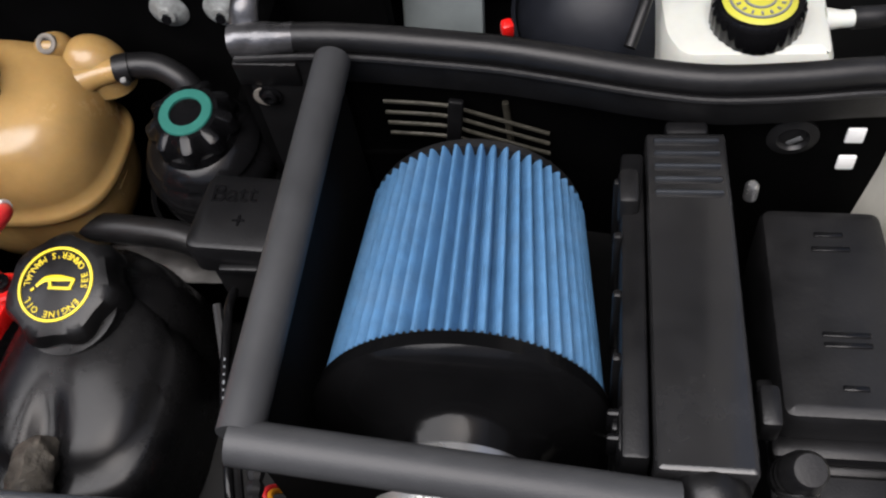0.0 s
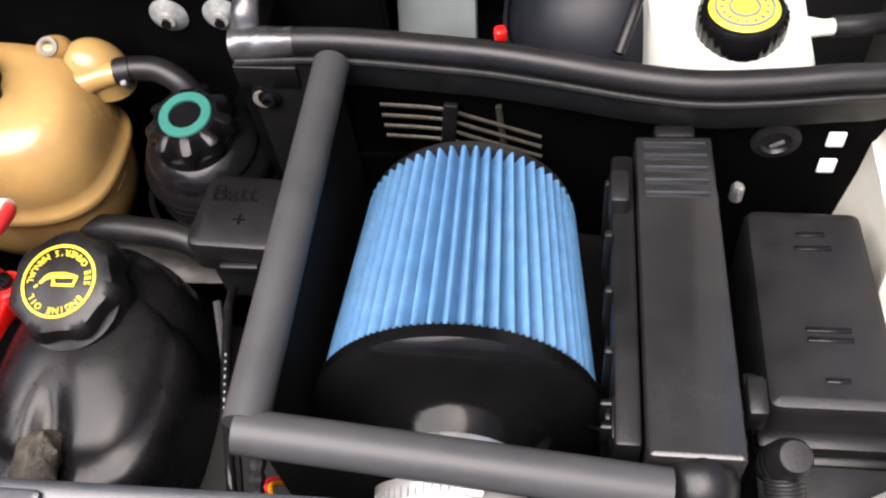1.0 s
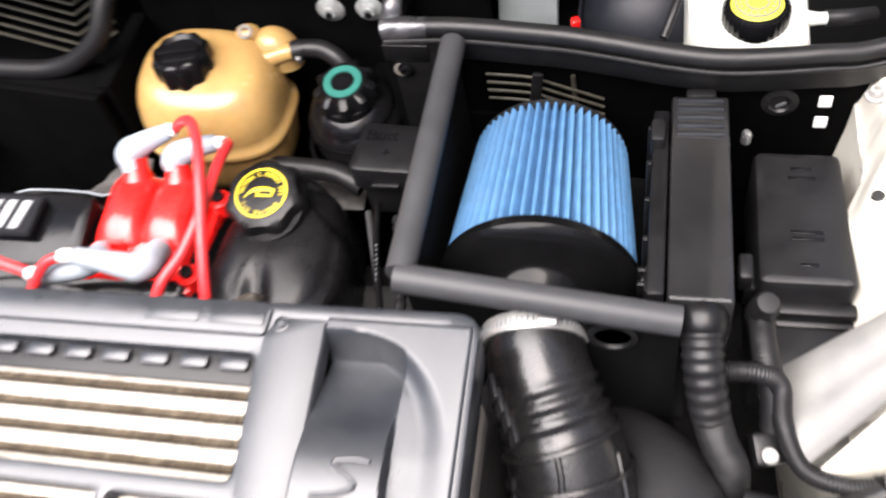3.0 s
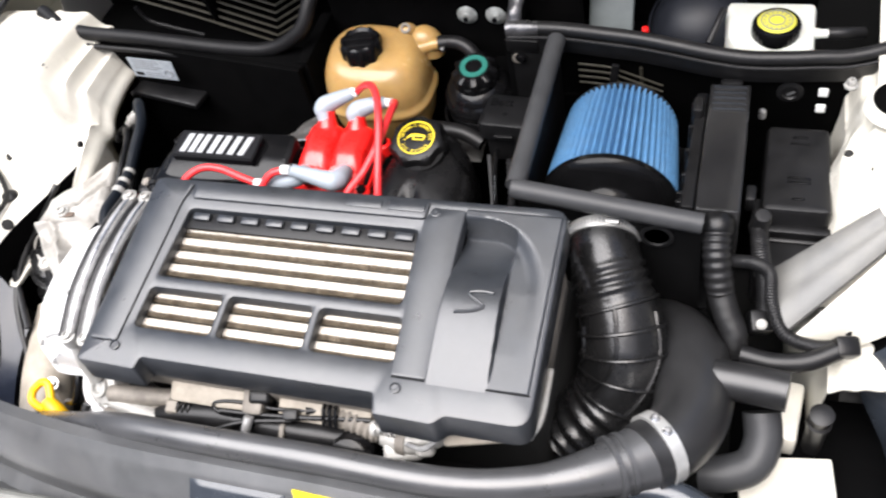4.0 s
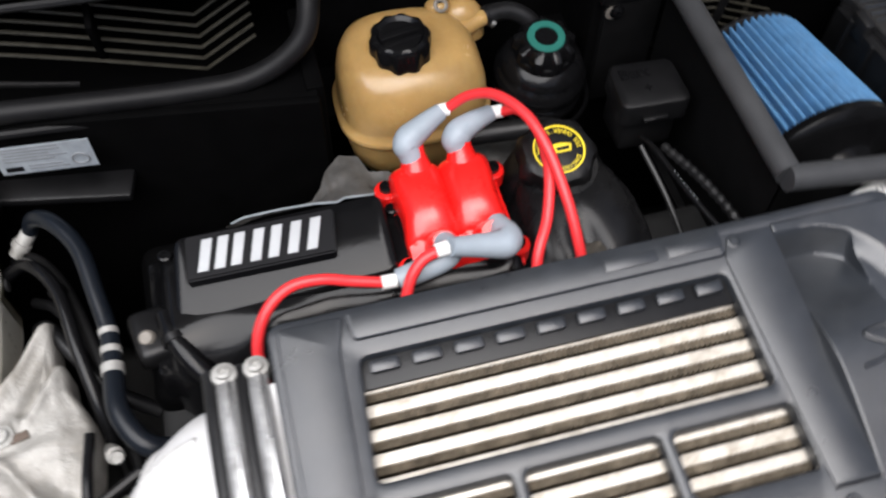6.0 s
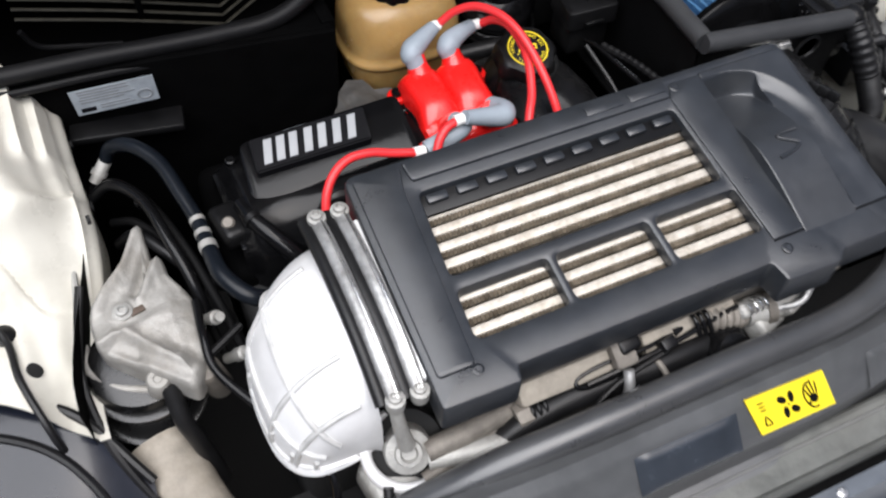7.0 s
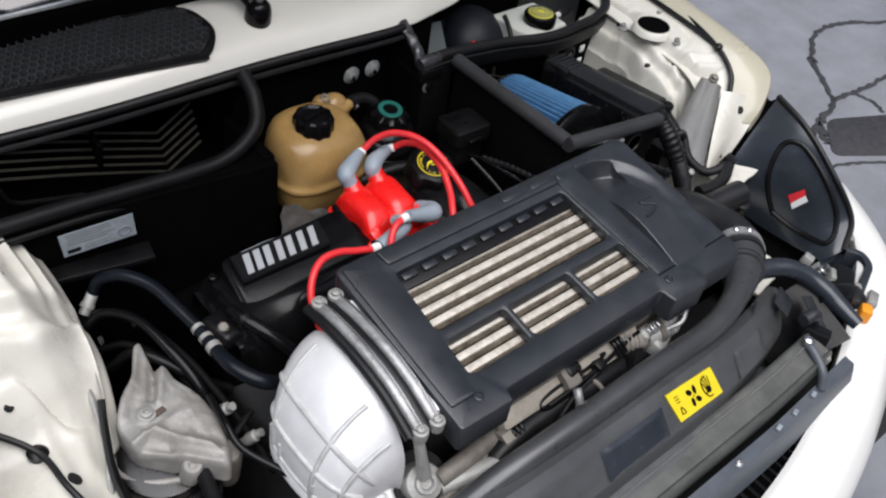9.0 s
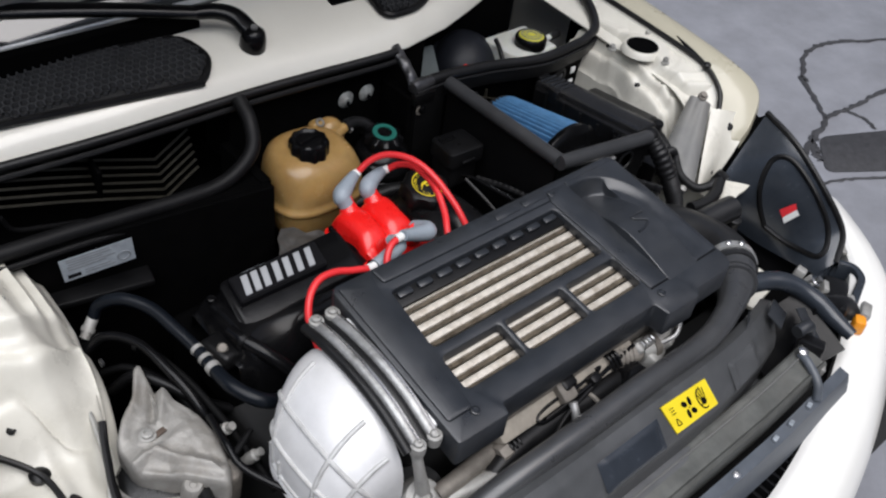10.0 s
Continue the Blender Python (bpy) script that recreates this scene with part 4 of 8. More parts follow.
def headlamp_well(body, s):
    if s > 0:
        A = smooth_path([(0.843, -0.012, 0.842), (0.822, -0.1, 0.826), (0.819, -0.19, 0.772), (0.828, -0.258, 0.705), (0.79, -0.285, 0.66)], 8)
        B = smooth_path([(0.724, -0.019, 0.7), (0.735, -0.04, 0.65), (0.77, -0.1, 0.61), (0.775, -0.18, 0.61), (0.755, -0.27, 0.635)], 8)
    else:
        A = smooth_path([(-0.86, 0.16, 0.735), (-0.74, 0.068, 0.72), (-0.66, 0.015, 0.712), (-0.59, -0.035, 0.702), (-0.535, -0.12, 0.65)], 8)
        B = smooth_path([(-0.86, -0.02, 0.64), (-0.82, -0.17, 0.6), (-0.74, -0.26, 0.56), (-0.64, -0.29, 0.54), (-0.56, -0.26, 0.52)], 8)
    def at(u, v):
        i = min(int(v * 32), 31)
        f = v * 32 - i
        p = A[i].lerp(A[i + 1], f).lerp(B[i].lerp(B[i + 1], f), u)
        h = 0.05 * math.sin(math.pi * min(1, max(0, u))) ** 0.8 * (0.5 + 0.5 * math.sin(math.pi * v))
        return p + (V((-0.6, -0.2, 0.75)) * h * 0.35 if s > 0 else V((0.0, -0.35, 0.9)) * h * 0.6)
    shell = part("headlamp_shell", sheet(at, 20, 40), LAMP if s > 0 else NAVY, body, "smooth black headlamp back shell")
    rim = tube([at(0.0, k / 16) + V((0, 0, 0.002)) for k in range(17)], 0.006, seg=8, n=3)
    part("shell_rim", rim, RUBBER, shell)
    if s > 0:
        loop = smooth_path([(u, v, 0) for u, v in ((0.78, 0.52), (0.66, 0.4), (0.5, 0.3), (0.28, 0.24), (0.13, 0.3), (0.1, 0.46), (0.13, 0.6), (0.2, 0.72), (0.36, 0.86), (0.6, 0.87), (0.76, 0.7), (0.78, 0.52))], 4)
        ring = [at(p.x, p.y) + V((0, 0, 0.001)) for p in loop]
    else:
        ring = [at(0.5 + 0.36 * math.cos(a), 0.52 + 0.36 * math.sin(a)) + V((0, 0, 0.001)) for a in [k * math.pi / 12 for k in range(25)]]
    part("shell_ring", tube(ring, 0.0055, seg=8, n=3), BLACK, shell)
    if s > 0:
        def bridge(u, v):
            return at(u, 0.0).lerp(V((0.838, 0.012, 0.838)).lerp(V((0.708, 0.004, 0.71)), u), v) + V((0, 0, -0.012 * math.sin(math.pi * v)))
        part("shell_bridge", sheet(bridge, 10, 8), BLACK_MATT, shell)
        def outer_lip(u, v):
            p = at(0.0, v)
            return p + V((0.03 * math.sin(u * 1.6), 0.0, -0.05 * u * u))
        part("shell_lip", sheet(outer_lip, 8, 30), LAMP, shell)
        for q, mat, nm in (((0.533, 0.483, 0.35, 0.5, 0.383, 0.533, 0.567, 0.533), RED_PRINT, "sticker_red_half"), ((0.567, 0.533, 0.383, 0.533, 0.4, 0.567, 0.6, 0.567), WHITE_CLIP, "sticker_white_half")):
            def patch(u, v, q=q):
                a, b, c, d = [V(q[k:k + 2]) for k in (0, 2, 4, 6)]
                p = a.lerp(b, u).lerp(d.lerp(c, u), v)
                return at(p.x, p.y) + V((-0.001, -0.0005, 0.0018))
            part(nm, sheet(patch, 4, 3, 0.0008), mat, shell)


def bonnet(body):
    """The open clamshell bonnet above the bay, carried by its hinges."""
    a = math.radians(BONNET_TILT)
    def at(u, v, lift=0.0):
        x = CX + lerp(-0.76, 0.76, u) * (1 - 0.3 * v ** 4)
        d = 0.95 * v
        crown = 0.02 * math.sin(math.pi * u) + 0.03 * math.sin(math.pi * v)
        y, z = 0.66 - d * math.cos(a), 1.06 + d * math.sin(a)
        return V((x, y + (crown + lift) * math.sin(a), z + (crown + lift) * math.cos(a)))
    skin = part("bonnet", sheet(at, 30, 24, 0.02), WHITE, body, "open white bonnet above the bay")
    part("bonnet_liner", sheet(lambda u, v: at(lerp(0.12, 0.88, u), lerp(0.08, 0.42, v), -0.03), 20, 16, 0.008), BLACK_MATT, skin, "black sound-deadening liner")
    for s in (-1, 1):
        part("bonnet_hinge", tube([(CX + s * 0.8, 0.62, 0.93), (CX + s * 0.77, 0.66, 1.02), (CX + s * 0.72, 0.65, 1.1)], 0.012, seg=10), WHITE, body)


def wheels(body):
    for s in (-1, 1):
        for y in (0.12, 2.45):
            t = part("tyre", lathe([(0.2, -0.09), (0.27, -0.095), (0.295, -0.07), (0.298, 0.0), (0.295, 0.07), (0.27, 0.095), (0.2, 0.09)], (CX + s * 0.73, y, 0.297), (0, 90, 0), seg=40), RUBBER, body, "black rubber tyre")
            part("rim", lathe([(0.205, -0.08), (0.2, 0.02 * s), (0.05, 0.03 * s), (0.0, 0.04 * s)], (CX + s * 0.73, y, 0.297), (0, 90, 0), seg=30), ALLOY, t)


def shell(body):
    """Closed cabin, flanks and tail behind the bay."""
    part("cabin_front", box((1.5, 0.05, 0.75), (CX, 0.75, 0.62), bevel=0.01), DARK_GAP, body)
    for s in (-1, 1):
        def flank(u, v, s=s):
            y = lerp(0.5, 3.05, u)
            bulge = 0.05 * math.sin(math.pi * min(1.0, v * 1.05)) - 0.1 * ease((y - 2.75) / 0.3)
            return V((CX + s * (0.79 + bulge - 0.02 * v), y, lerp(0.24, 0.95, v)))
        part("flank", sheet(flank, 40, 14, 0.004), WHITE, body, "glossy white body side")
        for y in (0.74, 1.78):
            part("door_seam", tube([(CX + s * 0.836, y, 0.3), (CX + s * 0.842, y, 0.6), (CX + s * 0.79, y + 0.01, 0.94)], 0.003, seg=6), DARK_GAP, body)
        part("door_handle", tube([(CX + s * 0.85, 1.58, 0.83), (CX + s * 0.862, 1.64, 0.83), (CX + s * 0.85, 1.7, 0.83)], 0.011, seg=10), STEEL, body, "chrome door handle")
        def glass(u, v, s=s):
            return V((CX + s * lerp(0.765, 0.6, v), lerp(lerp(0.84, 2.86, u), lerp(1.36, 2.66, u), v), lerp(0.95, 1.38, v)))
        part("side_window", sheet(glass, 16, 8, 0.004), GLASS, body, "dark side window glass")
        for y0, y1, r in ((0.72, 1.3, 0.026), (1.76, 1.8, 0.022), (2.9, 2.7, 0.05)):
            part("pillar", tube([(CX + s * 0.775, y0, 0.94), (CX + s * 0.7, lerp(y0, y1, 0.5), 1.18), (CX + s * 0.6, y1, 1.4)], r, seg=10, flat=0.6), BLACK_GLOSS, body, "black roof pillar")
    def roof(u, v):
        x, y = lerp(-0.63, 0.63, u), lerp(1.24, 2.76, v)
        return V((CX + x, y, 1.455 - 0.12 * x * x - 0.06 * (v - 0.4) ** 2))
    part("roof", sheet(roof, 24, 24, 0.03), WHITE, body, "white roof panel")
    def tail(u, v):
        return V((CX + lerp(-0.72, 0.72, u) * lerp(1.0, 0.82, max(0.0, v - 0.6) / 0.4), 3.05 - 0.33 * max(0.0, v - 0.58) / 0.42, lerp(0.24, 1.42, v)))
    part("tailgate", sheet(tail, 16, 24, 0.005), WHITE, body, "white tailgate")
    part("rear_window", sheet(lambda u, v: tail(lerp(0.12, 0.88, u), lerp(0.64, 0.94, v)) + V((0, 0.006, 0)), 8, 6, 0.003), GLASS, body, "dark rear window glass")
    part("floor_pan", box((1.5, 2.3, 0.03), (CX, 1.88, 0.26), bevel=0.005), DARK_GAP, body)


def wing_cable(body):
    part("wing_cable", tube([(0.845, 0.3, 0.905), (0.82, 0.2, 0.9), (0.8, 0.13, 0.892), (0.783, 0.075, 0.868), (0.745, 0.035, 0.812), (0.72, 0.015, 0.772), (0.705, -0.008, 0.74)], 0.004, seg=8), RUBBER, body, "thin black cable along the wing")
    for p in ((0.8, 0.13, 0.893), (0.755, 0.045, 0.826), (0.728, 0.02, 0.785)):
        part("cable_clip", lathe([(0.008, -0.004), (0.009, 0.004), (0.005, 0.008), (0, 0.009)], p, seg=12), BLACK, body)
    # strut face: white paint turned grey to carry its shade
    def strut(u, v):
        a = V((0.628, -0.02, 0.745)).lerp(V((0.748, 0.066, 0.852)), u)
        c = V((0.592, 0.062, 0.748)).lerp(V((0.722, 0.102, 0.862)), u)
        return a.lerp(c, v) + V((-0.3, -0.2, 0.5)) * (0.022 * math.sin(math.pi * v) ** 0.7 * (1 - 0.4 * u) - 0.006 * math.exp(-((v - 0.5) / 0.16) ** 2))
    st = part("wing_strut", sheet(strut, 24, 18, 0.008), STRUT_GREY, body, "dusty moulded strut in front of the tower, shade in its grey")
    part("strut_bolt", lathe([(0.01, -0.006), (0.01, 0.003), (0.006, 0.005), (0.006, 0.01), (0, 0.01)], (0.739, 0.084, 0.864), (20, -20, 0), seg=12), ALLOY_DARK, st)
    def apron(u, v):
        a = smooth_path([(0.636, -0.024, 0.738), (0.69, 0.018, 0.788), (0.748, 0.062, 0.846)], 8)
        b = smooth_path([(0.7, -0.012, 0.702), (0.765, -0.01, 0.778), (0.826, 0.008, 0.834)], 8)
        i = min(int(u * 16), 15)
        p = a[i].lerp(a[i + 1], u * 16 - i).lerp(b[i].lerp(b[i + 1], u * 16 - i), v)
        return p + V((-0.4, -0.5, 0.4)) * (0.005 * math.sin(2 * math.pi * v) + 0.002 * noise.noise(p * 30))
    part("wing_apron", sheet(apron, 32, 16, 0.003), WHITE_DUSTY, body, "dusty white apron in front of the strut tower")
    # dark disc with the hole's shade as its colour
    part("apron_hole", lathe([(0.008, -0.002), (0.008, 0.003), (0.006, 0.004), (0, 0.003)], (0.77, 0.022, 0.815), (40, -30, 0), seg=14), DARK_GAP, body)


def sky_walls():
    """Unseen plain walls added ahead of the car and beside it to block sky light."""
    solo("wall_front", box((14, 0.25, 3.2), (0, -4.6, 1.6), bevel=0.01), ASPHALT, "unseen plain grey wall added to block low sky", "wall", kind="structure")
    solo("wall_right", box((0.25, 14, 5.6), (5.0, 0.0, 2.8), bevel=0.01), ASPHALT, "unseen tall grey wall added to darken reflections from the right", "wall", kind="structure")
    solo("wall_side", box((0.25, 12, 3.0), (-4.4, 0.0, 1.5), bevel=0.01), ASPHALT, "unseen plain grey wall added to block low sky", "wall", kind="structure")


ground()
sky_walls()
car = thing("car_body", (CX, 0.0, 0.0), "white compact car with its bonnet open over the engine bay", "car")
cowl(car)
firewall(car)
near_wing(car)
near_outer_wing(car)
far_tower(car)
far_wing(car)
for side in (-1, 1):
    headlamp_well(car, side)
front_end(car)
wing_cable(car)
bonnet(car)
wheels(car)
shell(car)
wiper()


# ---- engine bay: intercooler, its shroud and ducts ----
def shroud_z(y):
    return 0.9 + 0.152 * y


def tilt_top(bm):
    return warp(bm, lambda c: (c.x, c.y, c.z + 0.152 * c.y))


UPPER_WIN = [(-0.163, -0.026), (-0.172, -0.131), (0.176, -0.131), (0.172, -0.026)]
LOWER_WINS = [[(-0.173, -0.149), (-0.177, -0.206), (-0.067, -0.206), (-0.066, -0.149)],
              [(-0.055, -0.149), (-0.056, -0.206), (0.063, -0.206), (0.062, -0.149)],
              [(0.073, -0.149), (0.074, -0.206), (0.184, -0.206), (0.182, -0.149)]]
SCOOP = [(0.2305, 0.005), (0.232, -0.195), (0.303, -0.195), (0.347, -0.12), (0.346, -0.03), (0.33, 0.005)]


def shroud():
    t = thing("intercooler_shroud", (0.06, -0.12, 0.84), "charcoal plastic shroud with slotted windows over the intercooler", "engine cover")
    outer = rounded([(-0.236, 0.02), (-0.24, -0.262), (-0.152, -0.264), (-0.148, -0.247), (0.17, -0.247), (0.176, -0.272), (0.25, -0.274), (0.262, -0.262), (0.362, -0.262), (0.36, 0.022)],
                    [0.014, 0.006, 0.004, 0.004, 0.004, 0.004, 0.006, 0.006, 0.024, 0.022])
    holes = [rounded(UPPER_WIN, 0.008)] + [rounded(w, [0.008, 0.01, 0.006, 0.006]) for w in LOWER_WINS] + [rounded(SCOOP, [0.003, 0.003, 0.003, 0.02, 0.02, 0.01])]
    bm = plate(outer, holes, top=0.9, depth=0.045, edge=0.004, hole_depth=0.016)
    shell = part("shell", tilt_top(bm), SHROUD, t, angle=32)
    # raised rim along the window and a folded left shoulder
    bm = plate(rounded([(-0.228, 0.012), (-0.232, -0.232), (-0.19, -0.232), (-0.178, -0.02), (-0.17, 0.012)], 0.006), [], top=0.9035, depth=0.004, edge=0.002)
    part("left_shoulder", tilt_top(bm), SHROUD, shell)
    bm = plate(rounded([(-0.168, 0.014), (-0.165, -0.012), (0.178, -0.012), (0.18, 0.014)], 0.005), [], top=0.904, depth=0.004, edge=0.002)
    part("rear_rim", tilt_top(bm), SHROUD, shell)
    # scoop insert: a ramp that dips below the deck at the rear and crowns above it further forward, with a lower flank
    brow = [(p.y, p.x) for p in smooth_path([(0.352, -0.236, 0), (0.3515, -0.16, 0), (0.3495, -0.1, 0), (0.344, -0.07, 0), (0.33, -0.041, 0), (0.311, -0.02, 0), (0.285, -0.006, 0), (0.26, 0.002, 0), (0.235, 0.004, 0)], 6)]
    crown = [(p.y, p.z) for p in smooth_path([(0, -0.236, -0.0012), (0, -0.222, 0.001), (0, -0.19, 0.0075), (0, -0.15, 0.0135), (0, -0.12, 0.0135), (0, -0.09, 0.006), (0, -0.06, -0.008), (0, -0.035, -0.021), (0, -0.012, -0.03), (0, 0.02, -0.034)], 6)]
    low = [(-0.236, 0.0015), (-0.18, 0.0012), (-0.1, -0.002), (-0.05, -0.006), (-0.01, -0.011), (0.02, -0.012)]
    def ramp_z(x, y):
        edge = 0.299 + 0.005 * ease((-0.05 - y) / 0.17)
        h = lerp(curve(crown, y), curve(low, y), ease((x - edge) / 0.003))
        h = lerp(h, 0.0022, ease((x - curve(brow, y) + 0.026) / 0.026))
        h = lerp(h, 0.0022, ease((y + 0.014) / 0.014))
        if y < -0.2235 and x > edge:
            h = -0.002
        h -= 0.007 * ease((x - 0.352) / 0.007) + 0.006 * ease((y - 0.007) / 0.007) + 0.01 * (1 - ease((x - 0.2285) / 0.002))
        return shroud_z(y) + h
    def ramp(u, v):
        x, y = lerp(0.228, 0.36, u), lerp(-0.2365, 0.015, v)
        return V((x, y, ramp_z(x, y)))
    part("scoop_ramp", sheet(ramp, 120, 150, 0.003), SHROUD, shell, angle=30)
    bm = plate(rounded([(0.1765, -0.014), (0.188, -0.2235), (0.2305, -0.2235), (0.229, 0.006), (0.186, 0.006)], 0.003), [], top=0.9022, depth=0.003, edge=0.001)
    part("scoop_side", tilt_top(bm), SHROUD, shell)
    for p, q in (((0.188, -0.2245), (0.2305, -0.2245)), ((0.304, -0.2245), (0.356, -0.2245))):
        part("panel_joint", tube([(p[0], p[1], shroud_z(p[1]) + 0.0004), (q[0], q[1], shroud_z(q[1]) + 0.0004)], 0.0011, seg=6, n=2), BLACK, shell)
    em = [(0.2913, -0.111), (0.2776, -0.11), (0.2625, -0.1133), (0.2676, -0.1198), (0.2824, -0.1304), (0.2696, -0.1377), (0.2489, -0.1412)]
    bm = tube([(x, y, ramp_z(x, y) + 0.0008) for x, y in em], 0.0022, seg=8, n=6)
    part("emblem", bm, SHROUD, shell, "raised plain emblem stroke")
    # comb of small pads behind the fins
    bm = box((0.346, 0.03, 0.006), (0.004, -0.036, shroud_z(-0.036) - 0.012), (8.6, 0, 0), bevel=0.001)
    comb = part("comb_bar", bm, BLACK, shell)
    for k in range(9):
        bm = box((0.026, 0.012, 0.008), (-0.144 + 0.0372 * k, -0.034, shroud_z(-0.034) - 0.007), (8.6, 0, 0), bevel=0.003)
        part("comb_pad", bm, SHROUD, comb)
    for x, y in ((-0.19, 0.0), (0.19, 0.0), (-0.19, -0.237), (0.197, -0.238)):
        bm = lathe([(0.0068, 0.0), (0.0068, 0.0015), (0.0055, 0.002), (0.0045, 0.0005), (0.003, 0.0005), (0.0025, 0.0015), (0, 0.0015)], (x, y, shroud_z(y) + 0.001), (8.6, 0, 0), seg=14)
        part("screw", bm, SHROUD, t, "recessed dark screw")
    for k in range(2):
        bm = box((0.05, 0.012, 0.002), (0.12 + 0.06 * k - 0.03, 0.002, shroud_z(0.002) + 0.0045), (8.6, 0, 0), bevel=0.001)
        part("moulded_tab", bm, SHROUD, t)


def intercooler():
    t = thing("intercooler", (0.0, -0.13, 0.82), "aluminium intercooler core with dusty fins", "intercooler")
    pitch = 0.0205
    for k in range(9):
        y = -0.042 - pitch * k
        bm = box((0.372, 0.0112, 0.05), (0.004, y, shroud_z(y) - 0.018 - 0.025), (8.6, 0, 0), bevel=0.0025, seg=2)
        part("tube_bar", bm, CORE_BAR, t)
    rnd = random.Random(7)
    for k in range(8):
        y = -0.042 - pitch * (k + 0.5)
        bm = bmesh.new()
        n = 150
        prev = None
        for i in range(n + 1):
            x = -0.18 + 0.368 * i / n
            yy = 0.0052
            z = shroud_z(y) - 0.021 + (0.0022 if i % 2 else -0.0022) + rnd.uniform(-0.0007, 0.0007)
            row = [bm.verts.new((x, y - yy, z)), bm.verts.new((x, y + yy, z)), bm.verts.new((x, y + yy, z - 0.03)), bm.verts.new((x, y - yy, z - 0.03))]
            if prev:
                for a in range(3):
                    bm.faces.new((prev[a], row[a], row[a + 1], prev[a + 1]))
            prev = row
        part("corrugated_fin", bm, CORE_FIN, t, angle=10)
    bm = box((0.4, 0.23, 0.03), (0.004, -0.125, shroud_z(-0.125) - 0.075), (8.6, 0, 0), bevel=0.002)
    part("core_base", bm, ALLOY_DARK, t)


def rails():
    """Two clamping rails over the rubber bellows at the intercooler's end."""
    t = thing("bellows_clamp", (-0.265, -0.12, 0.83), "pair of steel clamp rails over a black rubber bellows", "clamp")
    def arch(x, dz=0.0, y0=-0.008, y1=-0.228):
        return [(x, y0, 0.883 + dz), (x, -0.05, 0.889 + dz), (x, -0.11, 0.888 + dz), (x, -0.17, 0.876 + dz), (x, y1, 0.85 + dz)]
    for x in (-0.277, -0.25):
        rail = part("rail", tube(arch(x, -0.002), 0.0085, seg=14, n=8, flat=0.75), RAIL, t)
        part("rail_rib", tube(arch(x + 0.003, 0.004), 0.0018, seg=6, n=6), STEEL, rail)
        for y, z in ((-0.008, 0.884), (-0.228, 0.848)):
            bm = lathe([(0.01, -0.012), (0.011, 0.0), (0.0105, 0.004), (0.007, 0.005), (0.0065, 0.009), (0.004, 0.01), (0.003, 0.007), (0, 0.007)], (x, y, z), (0, 0, 0), seg=14)
            part("rail_bolt", bm, ALLOY, rail)
    part("bellows", tube(arch(-0.264, -0.012, 0.0, -0.225), 0.011, seg=12, n=8), RUBBER, t)
    part("bellows_lip", tube(arch(-0.29, -0.008, 0.0, -0.225), 0.0075, seg=10, n=8), RUBBER, t)
    bm = box((0.02, 0.2, 0.03), (-0.235, -0.12, 0.856), (8, 0, 0), bevel=0.006)
    for k in range(5):
        box((0.014, 0.03, 0.01), (-0.24, -0.05 - 0.034 * k, shroud_z(-0.05 - 0.034 * k) - 0.018), (9, 0, 0), bevel=0.004, bm=bm)
    part("end_plate", bm, SILVER, t)


